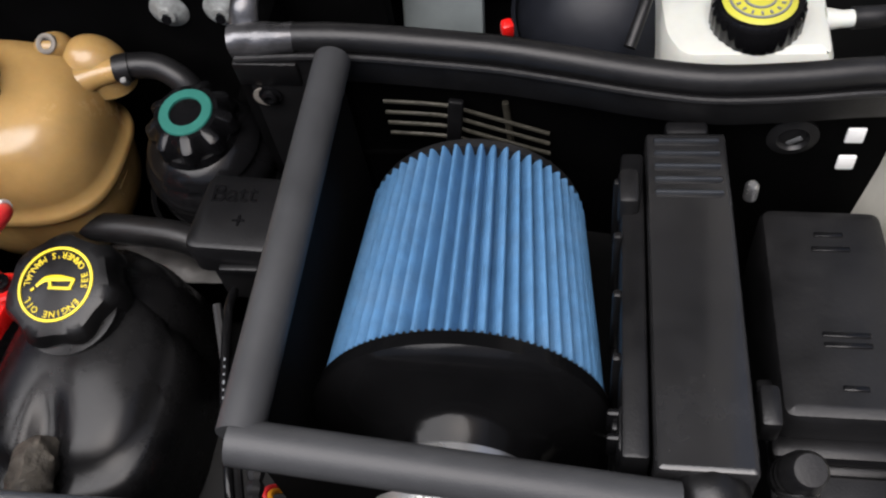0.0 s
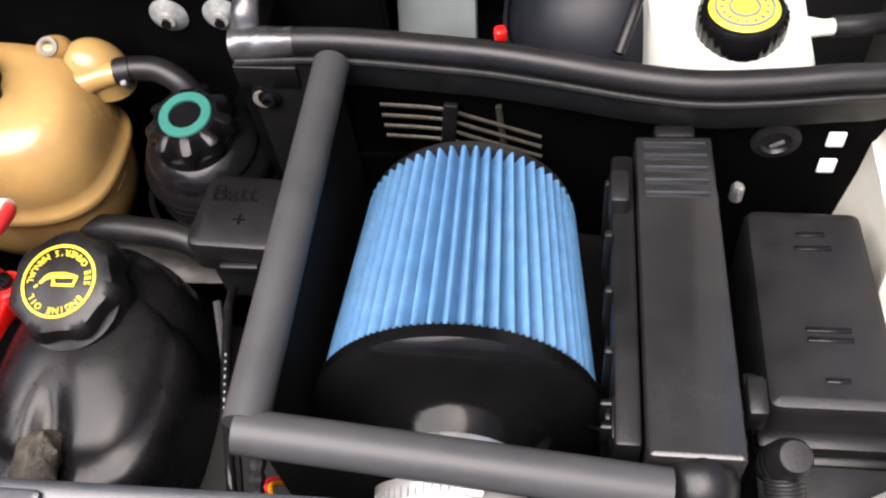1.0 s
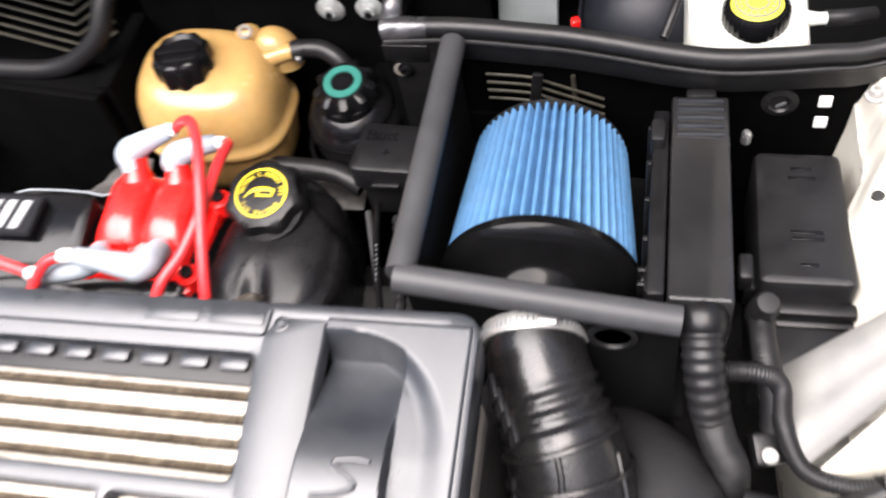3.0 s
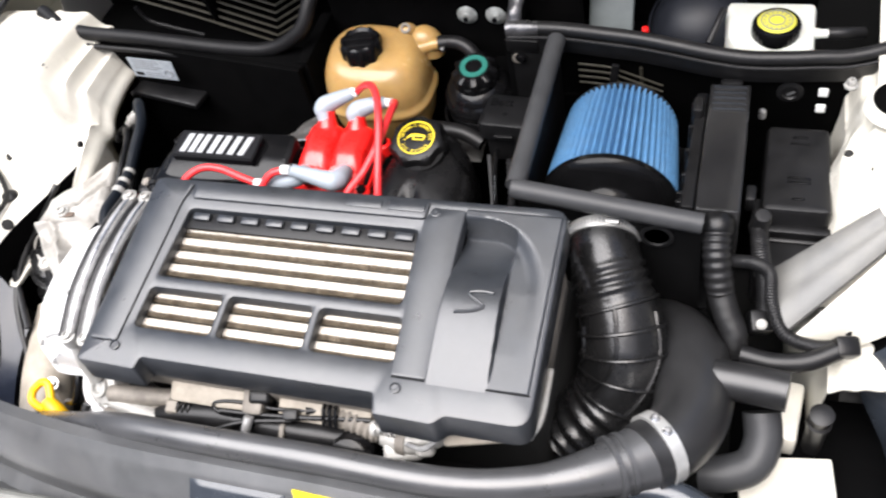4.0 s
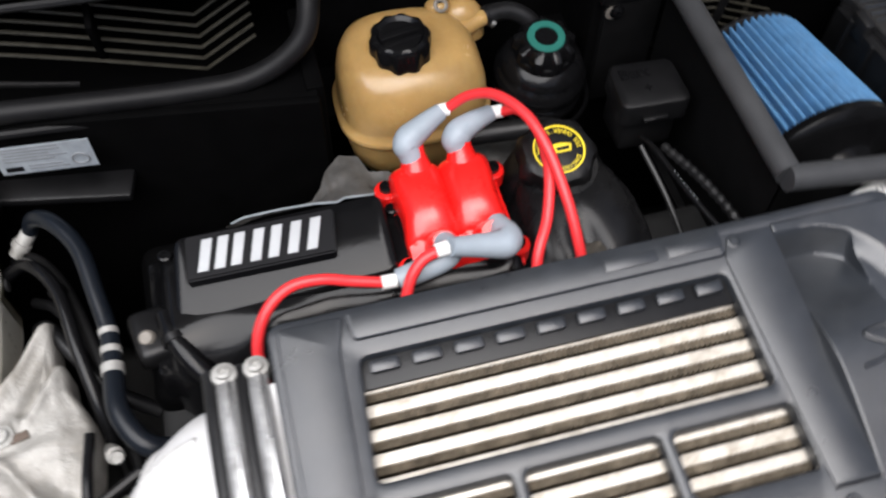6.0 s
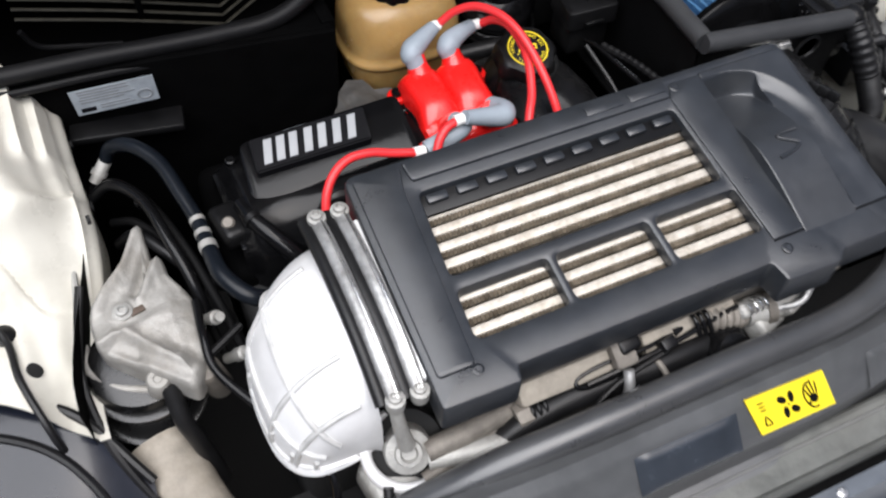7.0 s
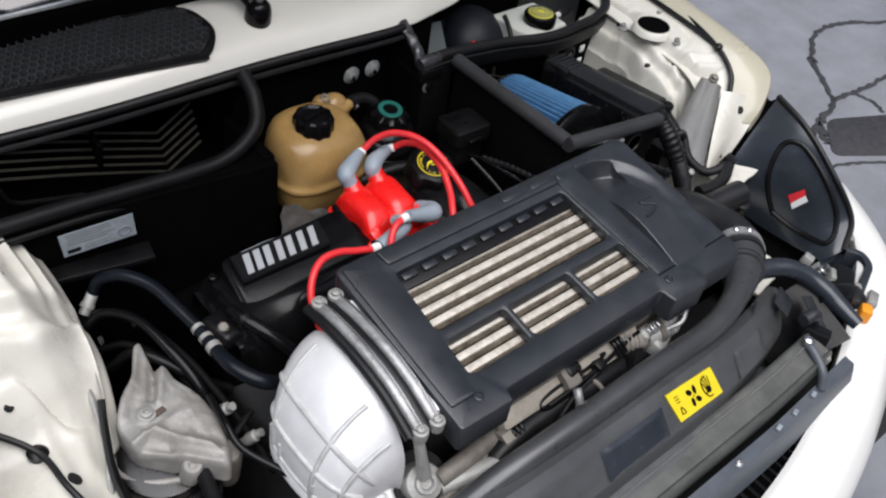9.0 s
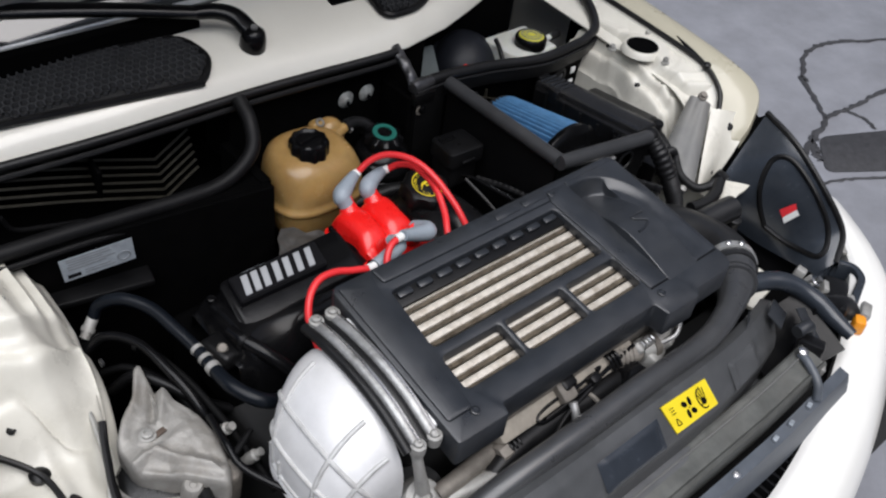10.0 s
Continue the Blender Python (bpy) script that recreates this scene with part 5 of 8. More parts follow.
def horn():
    """Ribbed silver duct that turns down from the intercooler's end."""
    t = thing("intake_horn", (-0.36, -0.12, 0.7), "silver ribbed cast duct elbow beside the intercooler", "air duct")
    def pos(a, v, lift=0.0):
        # a: turn from horizontal outlet to downwards, v: around the section
        R = 0.052
        ax, az = -0.29, 0.738
        w = lerp(0.11, 0.086, ease(a))
        h = lerp(0.08, 0.056, a)
        c, s = math.cos(v), math.sin(v)
        e = 0.62
        sy = math.copysign(abs(c) ** e, c) * (w + lift)
        sr = math.copysign(abs(s) ** e, s) * (h + lift)
        th = math.pi / 2 * a * 1.06
        r = R + sr
        y = -0.115 - 0.02 * ease(a) + sy
        sag = 0.018 * (abs(sy) / 0.11) ** 2
        return V((ax - (r - sag * 0.6) * math.sin(th) * 1.0, y, az + (r - sag) * math.cos(th) + 0.152 * (y + 0.115) * (1 - a)))
    bm = bmesh.new()
    nu, nv = 26, 44
    g = [[bm.verts.new(pos(i / nu, 2 * math.pi * j / nv)) for j in range(nv)] for i in range(nu + 1)]
    for i in range(nu):
        for j in range(nv):
            bm.faces.new((g[i][j], g[i][(j + 1) % nv], g[i + 1][(j + 1) % nv], g[i + 1][j]))
    body = part("duct", bm, SILVER, t)
    for v in (0.18, 0.29, 0.385):
        part("rib", tube([pos(a / 10, math.pi * v * 2, 0.0004) for a in range(1, 11)], 0.0036, seg=8, n=4), RIB, body)
    for a in (0.42, 0.66, 0.88):
        part("cross_rib", tube([pos(a, 2 * math.pi * q / 24, 0.0004) for q in range(1, 12)], 0.0036, seg=8, n=4), RIB, body)
    for a, r in ((0.93, 0.004), (1.0, 0.0055)):
        part("collar", tube([pos(a, 2 * math.pi * q / 24, 0.001) for q in range(25)], r, seg=8, n=3), SILVER, body)
    # boss with a bolt at the front
    B = pose(-0.268, -0.241, 0.745, 38, -12, 0)
    bm = lathe([(0.027, -0.06), (0.027, 0.0), (0.025, 0.006), (0.016, 0.009), (0.0145, 0.014), (0.01, 0.0145), (0.008, 0.009), (0, 0.009)], seg=24)
    bm.transform(B)
    part("boss", bm, ALLOY, t, "dull cast boss with a recessed bolt")
    arc = [B @ V((0.046 * math.cos(q), 0.046 * math.sin(q), -0.012)) for q in [math.radians(95 + 20 * k) for k in range(12)]]
    # dark disc behind the boss paints the shade in the gap round it
    gap = lathe([(0.042, -0.04), (0.042, -0.02), (0.0, -0.019)], seg=24)
    gap.transform(B)
    part("boss_gap", gap, DARK_GAP, t, "dark gap round the boss")
    part("lip", tube(arc, [0.004, 0.0065, 0.0075, 0.007, 0.005], seg=10, n=4), SILVER, t)
    part("lug", tube([(-0.277, -0.226, 0.835), (-0.275, -0.236, 0.8), (-0.27, -0.242, 0.765)], [0.007, 0.008, 0.01], seg=14), ALLOY, t)
    for q in range(7):
        v0 = math.pi * (0.07 + 0.075 * q)
        part("cell_rib", tube([pos(a, v0 * 2, 0.0004) for a in (0.76, 0.82, 0.88, 0.93)], 0.0032, seg=8, n=3), RIB, body)


def coil_pack():
    t = thing("ignition_coil", (-0.03, 0.15, 0.78), "glossy red ignition coil pack on the engine", "ignition coil")
    prof = [(0.0, 0.094, 0.778), (0.0, 0.095, 0.8), (0.0, 0.104, 0.812), (0.0, 0.122, 0.818), (0.0, 0.13, 0.826), (0.0, 0.15, 0.838), (0.0, 0.19, 0.842), (0.0, 0.21, 0.836), (0.0, 0.219, 0.815), (0.0, 0.22, 0.778)]
    ridge = smooth_path(prof, 4)
    def humps(u, v):
        x = lerp(-0.09, 0.026, u)
        k = v * (len(ridge) - 1)
        i = min(int(k), len(ridge) - 2)
        p = ridge[i].lerp(ridge[i + 1], k - i)
        top = 0.0
        for xc in (-0.0585, -0.0055):
            top = max(top, (max(0.0, 1 - (abs(x - xc) / 0.031) ** 3.2)) ** 0.5)
        waist = 1 - 0.05 * math.exp(-((p.y - 0.16) / 0.02) ** 2)
        step = lerp(0.4 if p.y > 0.125 else 0.85, 1.0, top)
        return V((-0.032 + (x + 0.032) * waist, p.y, 0.778 + (p.z - 0.778) * step * ease(min(u, 1 - u) * 22 + 0.02)))
    part("winding_housing", sheet(humps, 64, 40), RED, t, angle=60)
    part("base", box((0.124, 0.138, 0.03), (-0.031, 0.155, 0.783), bevel=0.005), RED, t)
    for x in (-0.057, -0.007):
        bm = lathe([(0.02, -0.012), (0.016, 0.004), (0.0125, 0.014), (0.012, 0.024), (0, 0.024)], (x, 0.208, 0.832), (-38, 0, 0), seg=20)
        part("rear_tower", bm, RED, t)
        bm = lathe([(0.017, -0.01), (0.014, 0.006), (0.012, 0.016), (0, 0.016)], (x + 0.003, 0.108, 0.83), (25, 0, 0), seg=20)
        part("front_tower", bm, RED, t)
    for x, y in ((-0.088, 0.106), (0.026, 0.106), (-0.09, 0.208), (0.028, 0.206)):
        bm = lathe([(0.013, -0.02), (0.013, -0.002), (0.011, 0.0), (0, 0.0)], (x, y, 0.806), seg=18)
        part("mount_lug", bm, RED, t)
        bm = lathe([(0.0075, 0), (0.0075, 0.006), (0.0045, 0.0065), (0.0035, 0.004), (0, 0.004)], (x, y, 0.805), seg=12)
        part("mount_screw", bm, BLACK_GLOSS, t, "black socket screw")
    part("side_label", box((0.002, 0.03, 0.014), (-0.0945, 0.15, 0.79), (0, 0, 0), bevel=0), LABEL, t, "pale maker's sticker")
    for k in range(2):
        part("label_bar", box((0.001, 0.022, 0.003), (-0.0958, 0.15, 0.794 - 0.006 * k), bevel=0), RED_PRINT, t)


def leads():
    """Ignition leads: grey boots, white sleeves and red wires."""
    def lead(boot, boot_r, sleeve, wire, label):
        t = thing("ignition_lead", wire[-1], label, "ignition lead", "ignition leads")
        part("boot", tube(boot, boot_r, seg=14, n=8), GREY_BOOT, t, "grey rubber boot")
        a, b = V(sleeve[0]), V(sleeve[1])
        part("sleeve", tube([a, b], 0.0072, seg=12, n=2), WHITE_CLIP, t, "white numbered sleeve")
        part("wire", tube(wire, 0.0056, seg=12, n=10), RED_WIRE, t)
    lead([(-0.056, 0.208, 0.832), (-0.061, 0.218, 0.848), (-0.063, 0.222, 0.8535), (-0.0595, 0.2265, 0.858), (-0.053, 0.23, 0.8605), (-0.038, 0.238, 0.864), (-0.02, 0.247, 0.867)], [0.0122, 0.0132, 0.0148, 0.0152, 0.0142, 0.0118, 0.0092],
         [(-0.022, 0.248, 0.868), (-0.011, 0.248, 0.868)],
         [(-0.014, 0.248, 0.868), (0.008, 0.243, 0.888), (0.03, 0.225, 0.903), (0.05, 0.19, 0.908), (0.062, 0.15, 0.898), (0.07, 0.1, 0.87), (0.074, 0.06, 0.835), (0.078, 0.02, 0.79)],
         "long red ignition lead arching from its grey boot")
    lead([(-0.006, 0.208, 0.83), (-0.009, 0.217, 0.843), (-0.0105, 0.221, 0.8485), (-0.0065, 0.225, 0.8525), (0.0, 0.229, 0.8545), (0.015, 0.235, 0.8565), (0.034, 0.241, 0.857)], [0.0122, 0.0132, 0.0148, 0.0152, 0.0142, 0.0118, 0.0092],
         [(0.034, 0.241, 0.857), (0.046, 0.24, 0.858)],
         [(0.044, 0.24, 0.857), (0.058, 0.225, 0.872), (0.064, 0.19, 0.885), (0.062, 0.14, 0.88), (0.048, 0.095, 0.862), (0.028, 0.06, 0.845), (0.018, 0.02, 0.8)],
         "red ignition lead looping down behind the shroud")
    lead([(0.004, 0.116, 0.834), (0.006, 0.1, 0.843), (0.006, 0.088, 0.848), (0.001, 0.0815, 0.851), (-0.008, 0.08, 0.854), (-0.03, 0.079, 0.862), (-0.056, 0.076, 0.874)], [0.0122, 0.0135, 0.0152, 0.0155, 0.014, 0.0115, 0.0092],
         [(-0.058, 0.076, 0.874), (-0.07, 0.075, 0.874)],
         [(-0.068, 0.075, 0.873), (-0.085, 0.07, 0.87), (-0.1, 0.058, 0.856), (-0.11, 0.035, 0.83), (-0.11, 0.0, 0.79)],
         "short red ignition lead with an angled grey boot")
    lead([(-0.054, 0.104, 0.84), (-0.052, 0.09, 0.848), (-0.06, 0.08, 0.85), (-0.08, 0.076, 0.846), (-0.108, 0.073, 0.841)], [0.012, 0.013, 0.0125, 0.012, 0.011],
         [(-0.11, 0.073, 0.841), (-0.124, 0.073, 0.842)],
         [(-0.12, 0.073, 0.841), (-0.15, 0.078, 0.848), (-0.18, 0.082, 0.857), (-0.21, 0.08, 0.858), (-0.235, 0.066, 0.848), (-0.25, 0.045, 0.825), (-0.252, 0.015, 0.79)],
         "red ignition lead curling along the valve cover")


def valve_cover():
    t = thing("valve_cover", (-0.2, 0.15, 0.75), "black plastic valve cover with a badge plate", "valve cover")
    prof = smooth_path([(0, 0.226, 0.68), (0, 0.222, 0.74), (0, 0.208, 0.78), (0, 0.17, 0.8), (0, 0.11, 0.804), (0, 0.082, 0.797), (0, 0.06, 0.776), (0, 0.048, 0.745), (0, 0.044, 0.69)], 5)
    def hump(u, v):
        x = lerp(-0.352, 0.046, u)
        k = v * (len(prof) - 1)
        i = min(int(k), len(prof) - 2)
        p = prof[i].lerp(prof[i + 1], k - i)
        end = ease(min(u, 1 - u) * 16)
        lobe = 0.006 * math.cos((x + 0.23) * 2 * math.pi / 0.118) * ease((0.11 - p.y) / 0.04)
        return V((x, lerp(0.14, p.y + lobe * 0.6, lerp(0.82, 1.0, end)), lerp(min(p.z, 0.765), p.z + lobe, end)))
    part("body", sheet(hump, 90, 40), BLACK_GLOSS, t, angle=50)
    bm = plate(rounded([(-0.325, 0.1), (-0.1, 0.1), (-0.1, 0.186), (-0.315, 0.189)], 0.012), [], top=0.0, depth=0.03, edge=0.006)
    warp(bm, lambda c: (c.x, c.y, 0.8145 + c.z + 0.25 * (c.y - 0.135) + 0.05 * (c.x + 0.23)))
    crown = part("badge_deck", bm, BLACK_GLOSS, t)
    for x0 in (-0.085, -0.08):
        part("deck_rib", tube([(x0, 0.2, 0.786), (x0 + 0.002, 0.17, 0.802), (x0 + 0.004, 0.1, 0.802)], 0.004, seg=8), BLACK, t)
    for x, y in ((-0.328, 0.185), (-0.09, 0.185)):
        part("cover_screw", lathe([(0.007, -0.004), (0.007, 0.003), (0.005, 0.004), (0.004, 0.002), (0, 0.002)], (x, y, 0.799), seg=12), BLACK_GLOSS, t)
    c = [V(p) for p in ((-0.306, 0.134, 0.8185), (-0.158, 0.128, 0.8265), (-0.152, 0.173, 0.8375), (-0.302, 0.18, 0.8295))]
    pl = bmesh.new()
    up = V((0, 0, 0.003))
    q = [pl.verts.new(p + up) for p in c]
    w = [pl.verts.new(p - up * 3) for p in c]
    pl.faces.new(q)
    for k in range(4):
        pl.faces.new((q[k], w[k], w[(k + 1) % 4], q[(k + 1) % 4]))
    bmesh.ops.bevel(pl, geom=[e for e in pl.edges], offset=0.0018, segments=2, affect="EDGES")
    badge = part("badge_plate", pl, INK, t, "black badge plate with silver bars")
    def on(u, v):
        return c[0].lerp(c[1], u).lerp(c[3].lerp(c[2], u), v) + V((0, 0, 0.0042))
    bars = [(0.13, 0.07), (0.24, 0.07), (0.35, 0.07), (0.48, 0.07), (0.6, 0.07), (0.73, 0.07), (0.86, 0.07)]
    for u, wd in bars:
        bb = bmesh.new()
        sl = 0.02
        co = [on(u - wd / 2 - sl, 0.15), on(u + wd / 2 - sl, 0.15), on(u + wd / 2 + sl, 0.85), on(u - wd / 2 + sl, 0.85)]
        t0 = [bb.verts.new(p) for p in co]
        t1 = [bb.verts.new(p - V((0, 0, 0.002))) for p in co]
        bb.faces.new(t0)
        for k in range(4):
            bb.faces.new((t0[k], t1[k], t1[(k + 1) % 4], t0[(k + 1) % 4]))
        part("badge_bar", bb, CHROME_LETTER, badge)
    part("corner_lug", box((0.05, 0.06, 0.03), (-0.35, 0.115, 0.765), (0, 8, 12), bevel=0.01, seg=3), BLACK, t)
    bm = lathe([(0.0085, -0.012), (0.0085, 0.0), (0.006, 0.003), (0.0, 0.003)], (-0.358, 0.105, 0.783), (20, -10, 0), seg=14)
    part("cover_bolt", bm, ALLOY_DARK, t, "pale bolt head")
    pts = [(-0.335, 0.12, 0.792), (-0.33, 0.095, 0.792), (-0.318, 0.07, 0.786), (-0.3, 0.045, 0.77), (-0.28, 0.02, 0.75)]
    part("breather", tube(pts, 0.0115, seg=14), BLACK_GLOSS, t, "curved black breather hose")
    part("breather_collar", tube([pts[1], (-0.328, 0.088, 0.791)], 0.0132, seg=14, n=2), BLACK, t)


def oil_filler():
    t = thing("oil_filler", (0.1, 0.17, 0.74), "black oil filler neck with a fluted cap", "oil filler")
    bm = lathe([(0.062, -0.16), (0.064, -0.08), (0.06, -0.045), (0.046, -0.028), (0.038, -0.02), (0.037, 0.0)], (0.1, 0.182, 0.822), (14, 0, 0), seg=36)
    part("neck", bm, BOTTLE, t, angle=60)
    wide = [(p.x, p.z) for p in smooth_path([(0, 0, 0.02), (0.1, 0, 0.42), (0.25, 0, 0.72), (0.4, 0, 0.9), (0.5, 0, 0.975), (0.62, 0, 1.0), (1, 0, 1.02)], 5)]
    drop = [(p.x, p.z) for p in smooth_path([(0, 0, 0.814), (0.1, 0, 0.81), (0.25, 0, 0.797), (0.4, 0, 0.781), (0.5, 0, 0.765), (0.62, 0, 0.735), (1, 0, 0.63)], 5)]
    def bottle(u, v):
        a = 2 * math.pi * v
        c_, s_ = math.cos(a), math.sin(a)
        px, py = math.copysign(abs(c_) ** 0.7, c_) * 0.078, math.copysign(abs(s_) ** 0.7, s_) * 0.085
        k = curve(wide, u)
        f = ease(u / 0.45)
        crease = 0.009 * math.exp(-((px * k + 0.002) / 0.012) ** 2) * ease((0.11 - 0.125 - py * k) / 0.04) * ease((u - 0.1) / 0.15) + 0.004 * math.exp(-((u - 0.33) / 0.035) ** 2)
        return V((lerp(0.1, 0.105, f) + px * k, lerp(0.18, 0.125, f) + py * k + crease, curve(drop, u) - crease))
    part("moulded_bottle", sheet(bottle, 30, 80), BOTTLE, t, angle=70)
    stub = tube([(0.096, 0.088, 0.788), (0.1, 0.074, 0.794), (0.1, 0.058, 0.79), (0.098, 0.04, 0.775), (0.095, 0.015, 0.745)], [0.012, 0.0165, 0.0155, 0.015, 0.014], seg=18, n=10)
    warp(stub, lambda c: c + 0.004 * noise.noise_vector(c * 95))
    part("muddy_stub", stub, MUD, t, "muddy pipe stub")
    wave = lambda a, j: 1 + ((0.06 if j < 3 else 0.035) * math.cos(7 * a + 0.6) if 0 < j < 4 else 0.0)
    bm = lathe([(0.036, -0.027), (0.0425, -0.021), (0.0425, -0.003), (0.038, 0.0055), (0.0315, 0.008), (0, 0.008)], (0.095, 0.191, 0.831), (14, 0, 0), seg=84, wave=wave)
    cap = part("cap", bm, BLACK, t, "fluted black cap with yellow printed words")
    T = pose(0.095, 0.191, 0.831, 14, 0, 0)
    bm = lathe([(0.0282, 0.0082), (0.0282, 0.009), (0.0262, 0.009), (0.0262, 0.0082)], seg=48, hollow=True)
    bm.transform(T)
    part("ring_print", bm, YELLOW, cap)
    turn = pose(0, 0, 0, 0, 0, 180)
    for text, mid, step in (("ENGINE OIL", 90, -12.5), ("SEE OWNER'S MANUAL", 270, 10.8)):
        bm = bmesh.new()
        for k, ch in enumerate(text):
            if ch == " ":
                continue
            an = mid + step * (k - (len(text) - 1) / 2)
            q = radians(an)
            join(bm, glyph(ch, 0.0068, T @ turn @ pose(0.0222 * math.cos(q), 0.0222 * math.sin(q), 0.0083, 0, 0, an - 90 if step < 0 else an + 90)))
        part("lettering", bm, YELLOW, cap, "yellow printed words round the cap")
    bm = tube([(-0.0145, -0.002, 0.0086), (-0.008, 0.0035, 0.0086), (0.003, 0.0045, 0.0086), (0.014, 0.0035, 0.0086)], [0.001, 0.0022, 0.0024, 0.001], seg=8, flat=0.3)
    box((0.018, 0.002, 0.001), (0.004, -0.003, 0.0086), bevel=0, bm=bm)
    box((0.002, 0.008, 0.001), (-0.004, 0.0, 0.0086), (0, 0, 20), bevel=0, bm=bm)
    box((0.002, 0.008, 0.001), (0.0125, 0.0, 0.0086), (0, 0, -15), bevel=0, bm=bm)
    box((0.003, 0.0016, 0.001), (-0.0165, -0.0045, 0.0086), (0, 0, 40), bevel=0, bm=bm)
    bm.transform(T)
    part("oil_can_print", bm, YELLOW, cap)


def glyph(ch, size, m):
    """One printed character as a flat mesh, centred, at the pose m."""
    cu = bpy.data.curves.new("character", "FONT")
    cu.body, cu.size, cu.extrude, cu.align_x, cu.align_y, cu.resolution_u = ch, size, 0.0003, "CENTER", "CENTER", 2
    tmp = new("tmp", cu)
    me = bpy.data.meshes.new_from_object(tmp.evaluated_get(bpy.context.evaluated_depsgraph_get()))
    bpy.data.objects.remove(tmp)
    b = bmesh.new()
    b.from_mesh(me)
    b.transform(m)
    return b


def expansion_tank():
    t = thing("coolant_tank", (-0.025, 0.36, 0.68), "aged amber plastic coolant expansion tank", "coolant tank")
    cx, cy = -0.026, 0.358
    prof = [(0.0, 0.0), (0.42, 0.001), (0.64, 0.006), (0.8, 0.02), (0.9, 0.042), (0.945, 0.064), (0.962, 0.08), (0.968, 0.084), (1.02, 0.087), (1.034, 0.09), (1.034, 0.094), (1.02, 0.097), (0.975, 0.1), (0.972, 0.108), (0.966, 0.12), (0.952, 0.135), (0.918, 0.15), (0.85, 0.164), (0.74, 0.1735), (0.56, 0.1785), (0.3, 0.181), (0.0, 0.182)]
    bm = bmesh.new()
    seg = 64
    rings = []
    for s, z in prof:
        if s < 0.01:
            rings.append([bm.verts.new((cx, cy, 0.683 + z))])
            continue
        ring = []
        for k in range(seg):
            a = 2 * math.pi * k / seg
            e = lerp(0.68, 0.74, ease((z - 0.12) / 0.06))
            c_, s_ = math.cos(a), math.sin(a)
            px = math.copysign(abs(c_) ** e, c_) * 0.089 * s
            py = math.copysign(abs(s_) ** e, s_) * 0.072 * s
            dz = 0.012 * (py / 0.074) * ease((z - 0.12) / 0.04) - 0.006 * (px / 0.09) * ease((z - 0.12) / 0.04)
            ring.append(bm.verts.new((cx + px, cy + py, 0.683 + z + dz)))
        rings.append(ring)
    for a, b in zip(rings, rings[1:]):
        for k in range(seg):
            q = []
            for v in (a[k % len(a)], a[(k + 1) % len(a)], b[(k + 1) % len(b)], b[k % len(b)]):
                if v not in q:
                    q.append(v)
            if len(q) > 2:
                bm.faces.new(q)
    part("shell", bm, AMBER, t, angle=60)
    bm = lathe([(0.03, -0.03), (0.029, -0.01), (0.028, 0.0)], (-0.038, 0.352, 0.858), seg=24)
    part("neck", bm, AMBER, t)
    wave = lambda a, j: 1 + (0.045 * math.cos(10 * a) if 0 < j < 4 else 0.0)
    bm = lathe([(0.03, -0.012), (0.034, -0.01), (0.0335, 0.018), (0.031, 0.0225), (0.027, 0.024), (0.023, 0.02), (0, 0.02)], (-0.038, 0.352, 0.862), seg=60, wave=wave)
    cap = part("cap", bm, BLACK_GLOSS, t, "ribbed glossy black screw cap")
    part("cap_bar", box((0.05, 0.011, 0.009), (-0.038, 0.352, 0.885), (0, 0, 12), bevel=0.003), BLACK_GLOSS, cap)
    def post(u, v):
        a = 2 * math.pi * v
        r = math.sin(math.pi / 2 * min(1.0, u / 0.6))
        h = math.cos(math.pi / 2 * u / 0.6) * 0.011 if u < 0.6 else -0.05 * (u - 0.6)
        return V((0.02 + (0.0155 + 0.012 * max(0.0, u - 0.6)) * r * math.cos(a), 0.411 + 0.0135 * r * math.sin(a) - 0.3 * h, 0.859 + h))
    bm = sheet(post, 20, 28)
    nip = part("bleed_post", bm, AMBER, t, angle=60)
    part("post_bushing", lathe([(0.0085, -0.006), (0.0085, 0.0015), (0.0065, 0.0022), (0.0045, 0.0012), (0.004, -0.001), (0, -0.001)], (0.0215, 0.4025, 0.8678), (42, 8, 0), seg=18), ALLOY_DARK, nip, "pale metal bushing")
    # hole shade painted as a dark disc
    part("bushing_hole", lathe([(0.004, -0.002), (0.004, 0.0), (0.0, 0.0002)], (0.0215, 0.4025, 0.8678), (42, 8, 0), seg=14), INK, nip)
    bm = tube([(0.034, 0.386, 0.836), (0.056, 0.394, 0.84), (0.078, 0.4, 0.842)], [0.015, 0.011, 0.0092], seg=16)
    part("spout", bm, AMBER, t)
    def lobe(u, v):
        a = 2 * math.pi * v
        r = math.sin(math.pi / 2 * min(1.0, u * 1.6)) if u < 0.625 else 1.0
        h = math.cos(math.pi / 2 * u * 1.6) if u < 0.625 else -(u - 0.625) * 1.6
        return V((0.05 + 0.027 * r * math.cos(a), 0.41 + 0.024 * r * math.sin(a), 0.834 + 0.028 * h + 0.01 * (r * math.cos(a) - 0.3) * -0.5))
    part("shoulder", sheet(lobe, 20, 32), AMBER, t, angle=70)
    part("hose_clamp", tube([(0.075, 0.399, 0.842), (0.085, 0.402, 0.8415)], 0.0122, seg=16, n=2), RUBBER, t, "dark spring hose clamp")
    part("clamp_ear", box((0.006, 0.008, 0.012), (0.082, 0.391, 0.837), (30, 0, 10), bevel=0.002), STRUT_GREY, t)
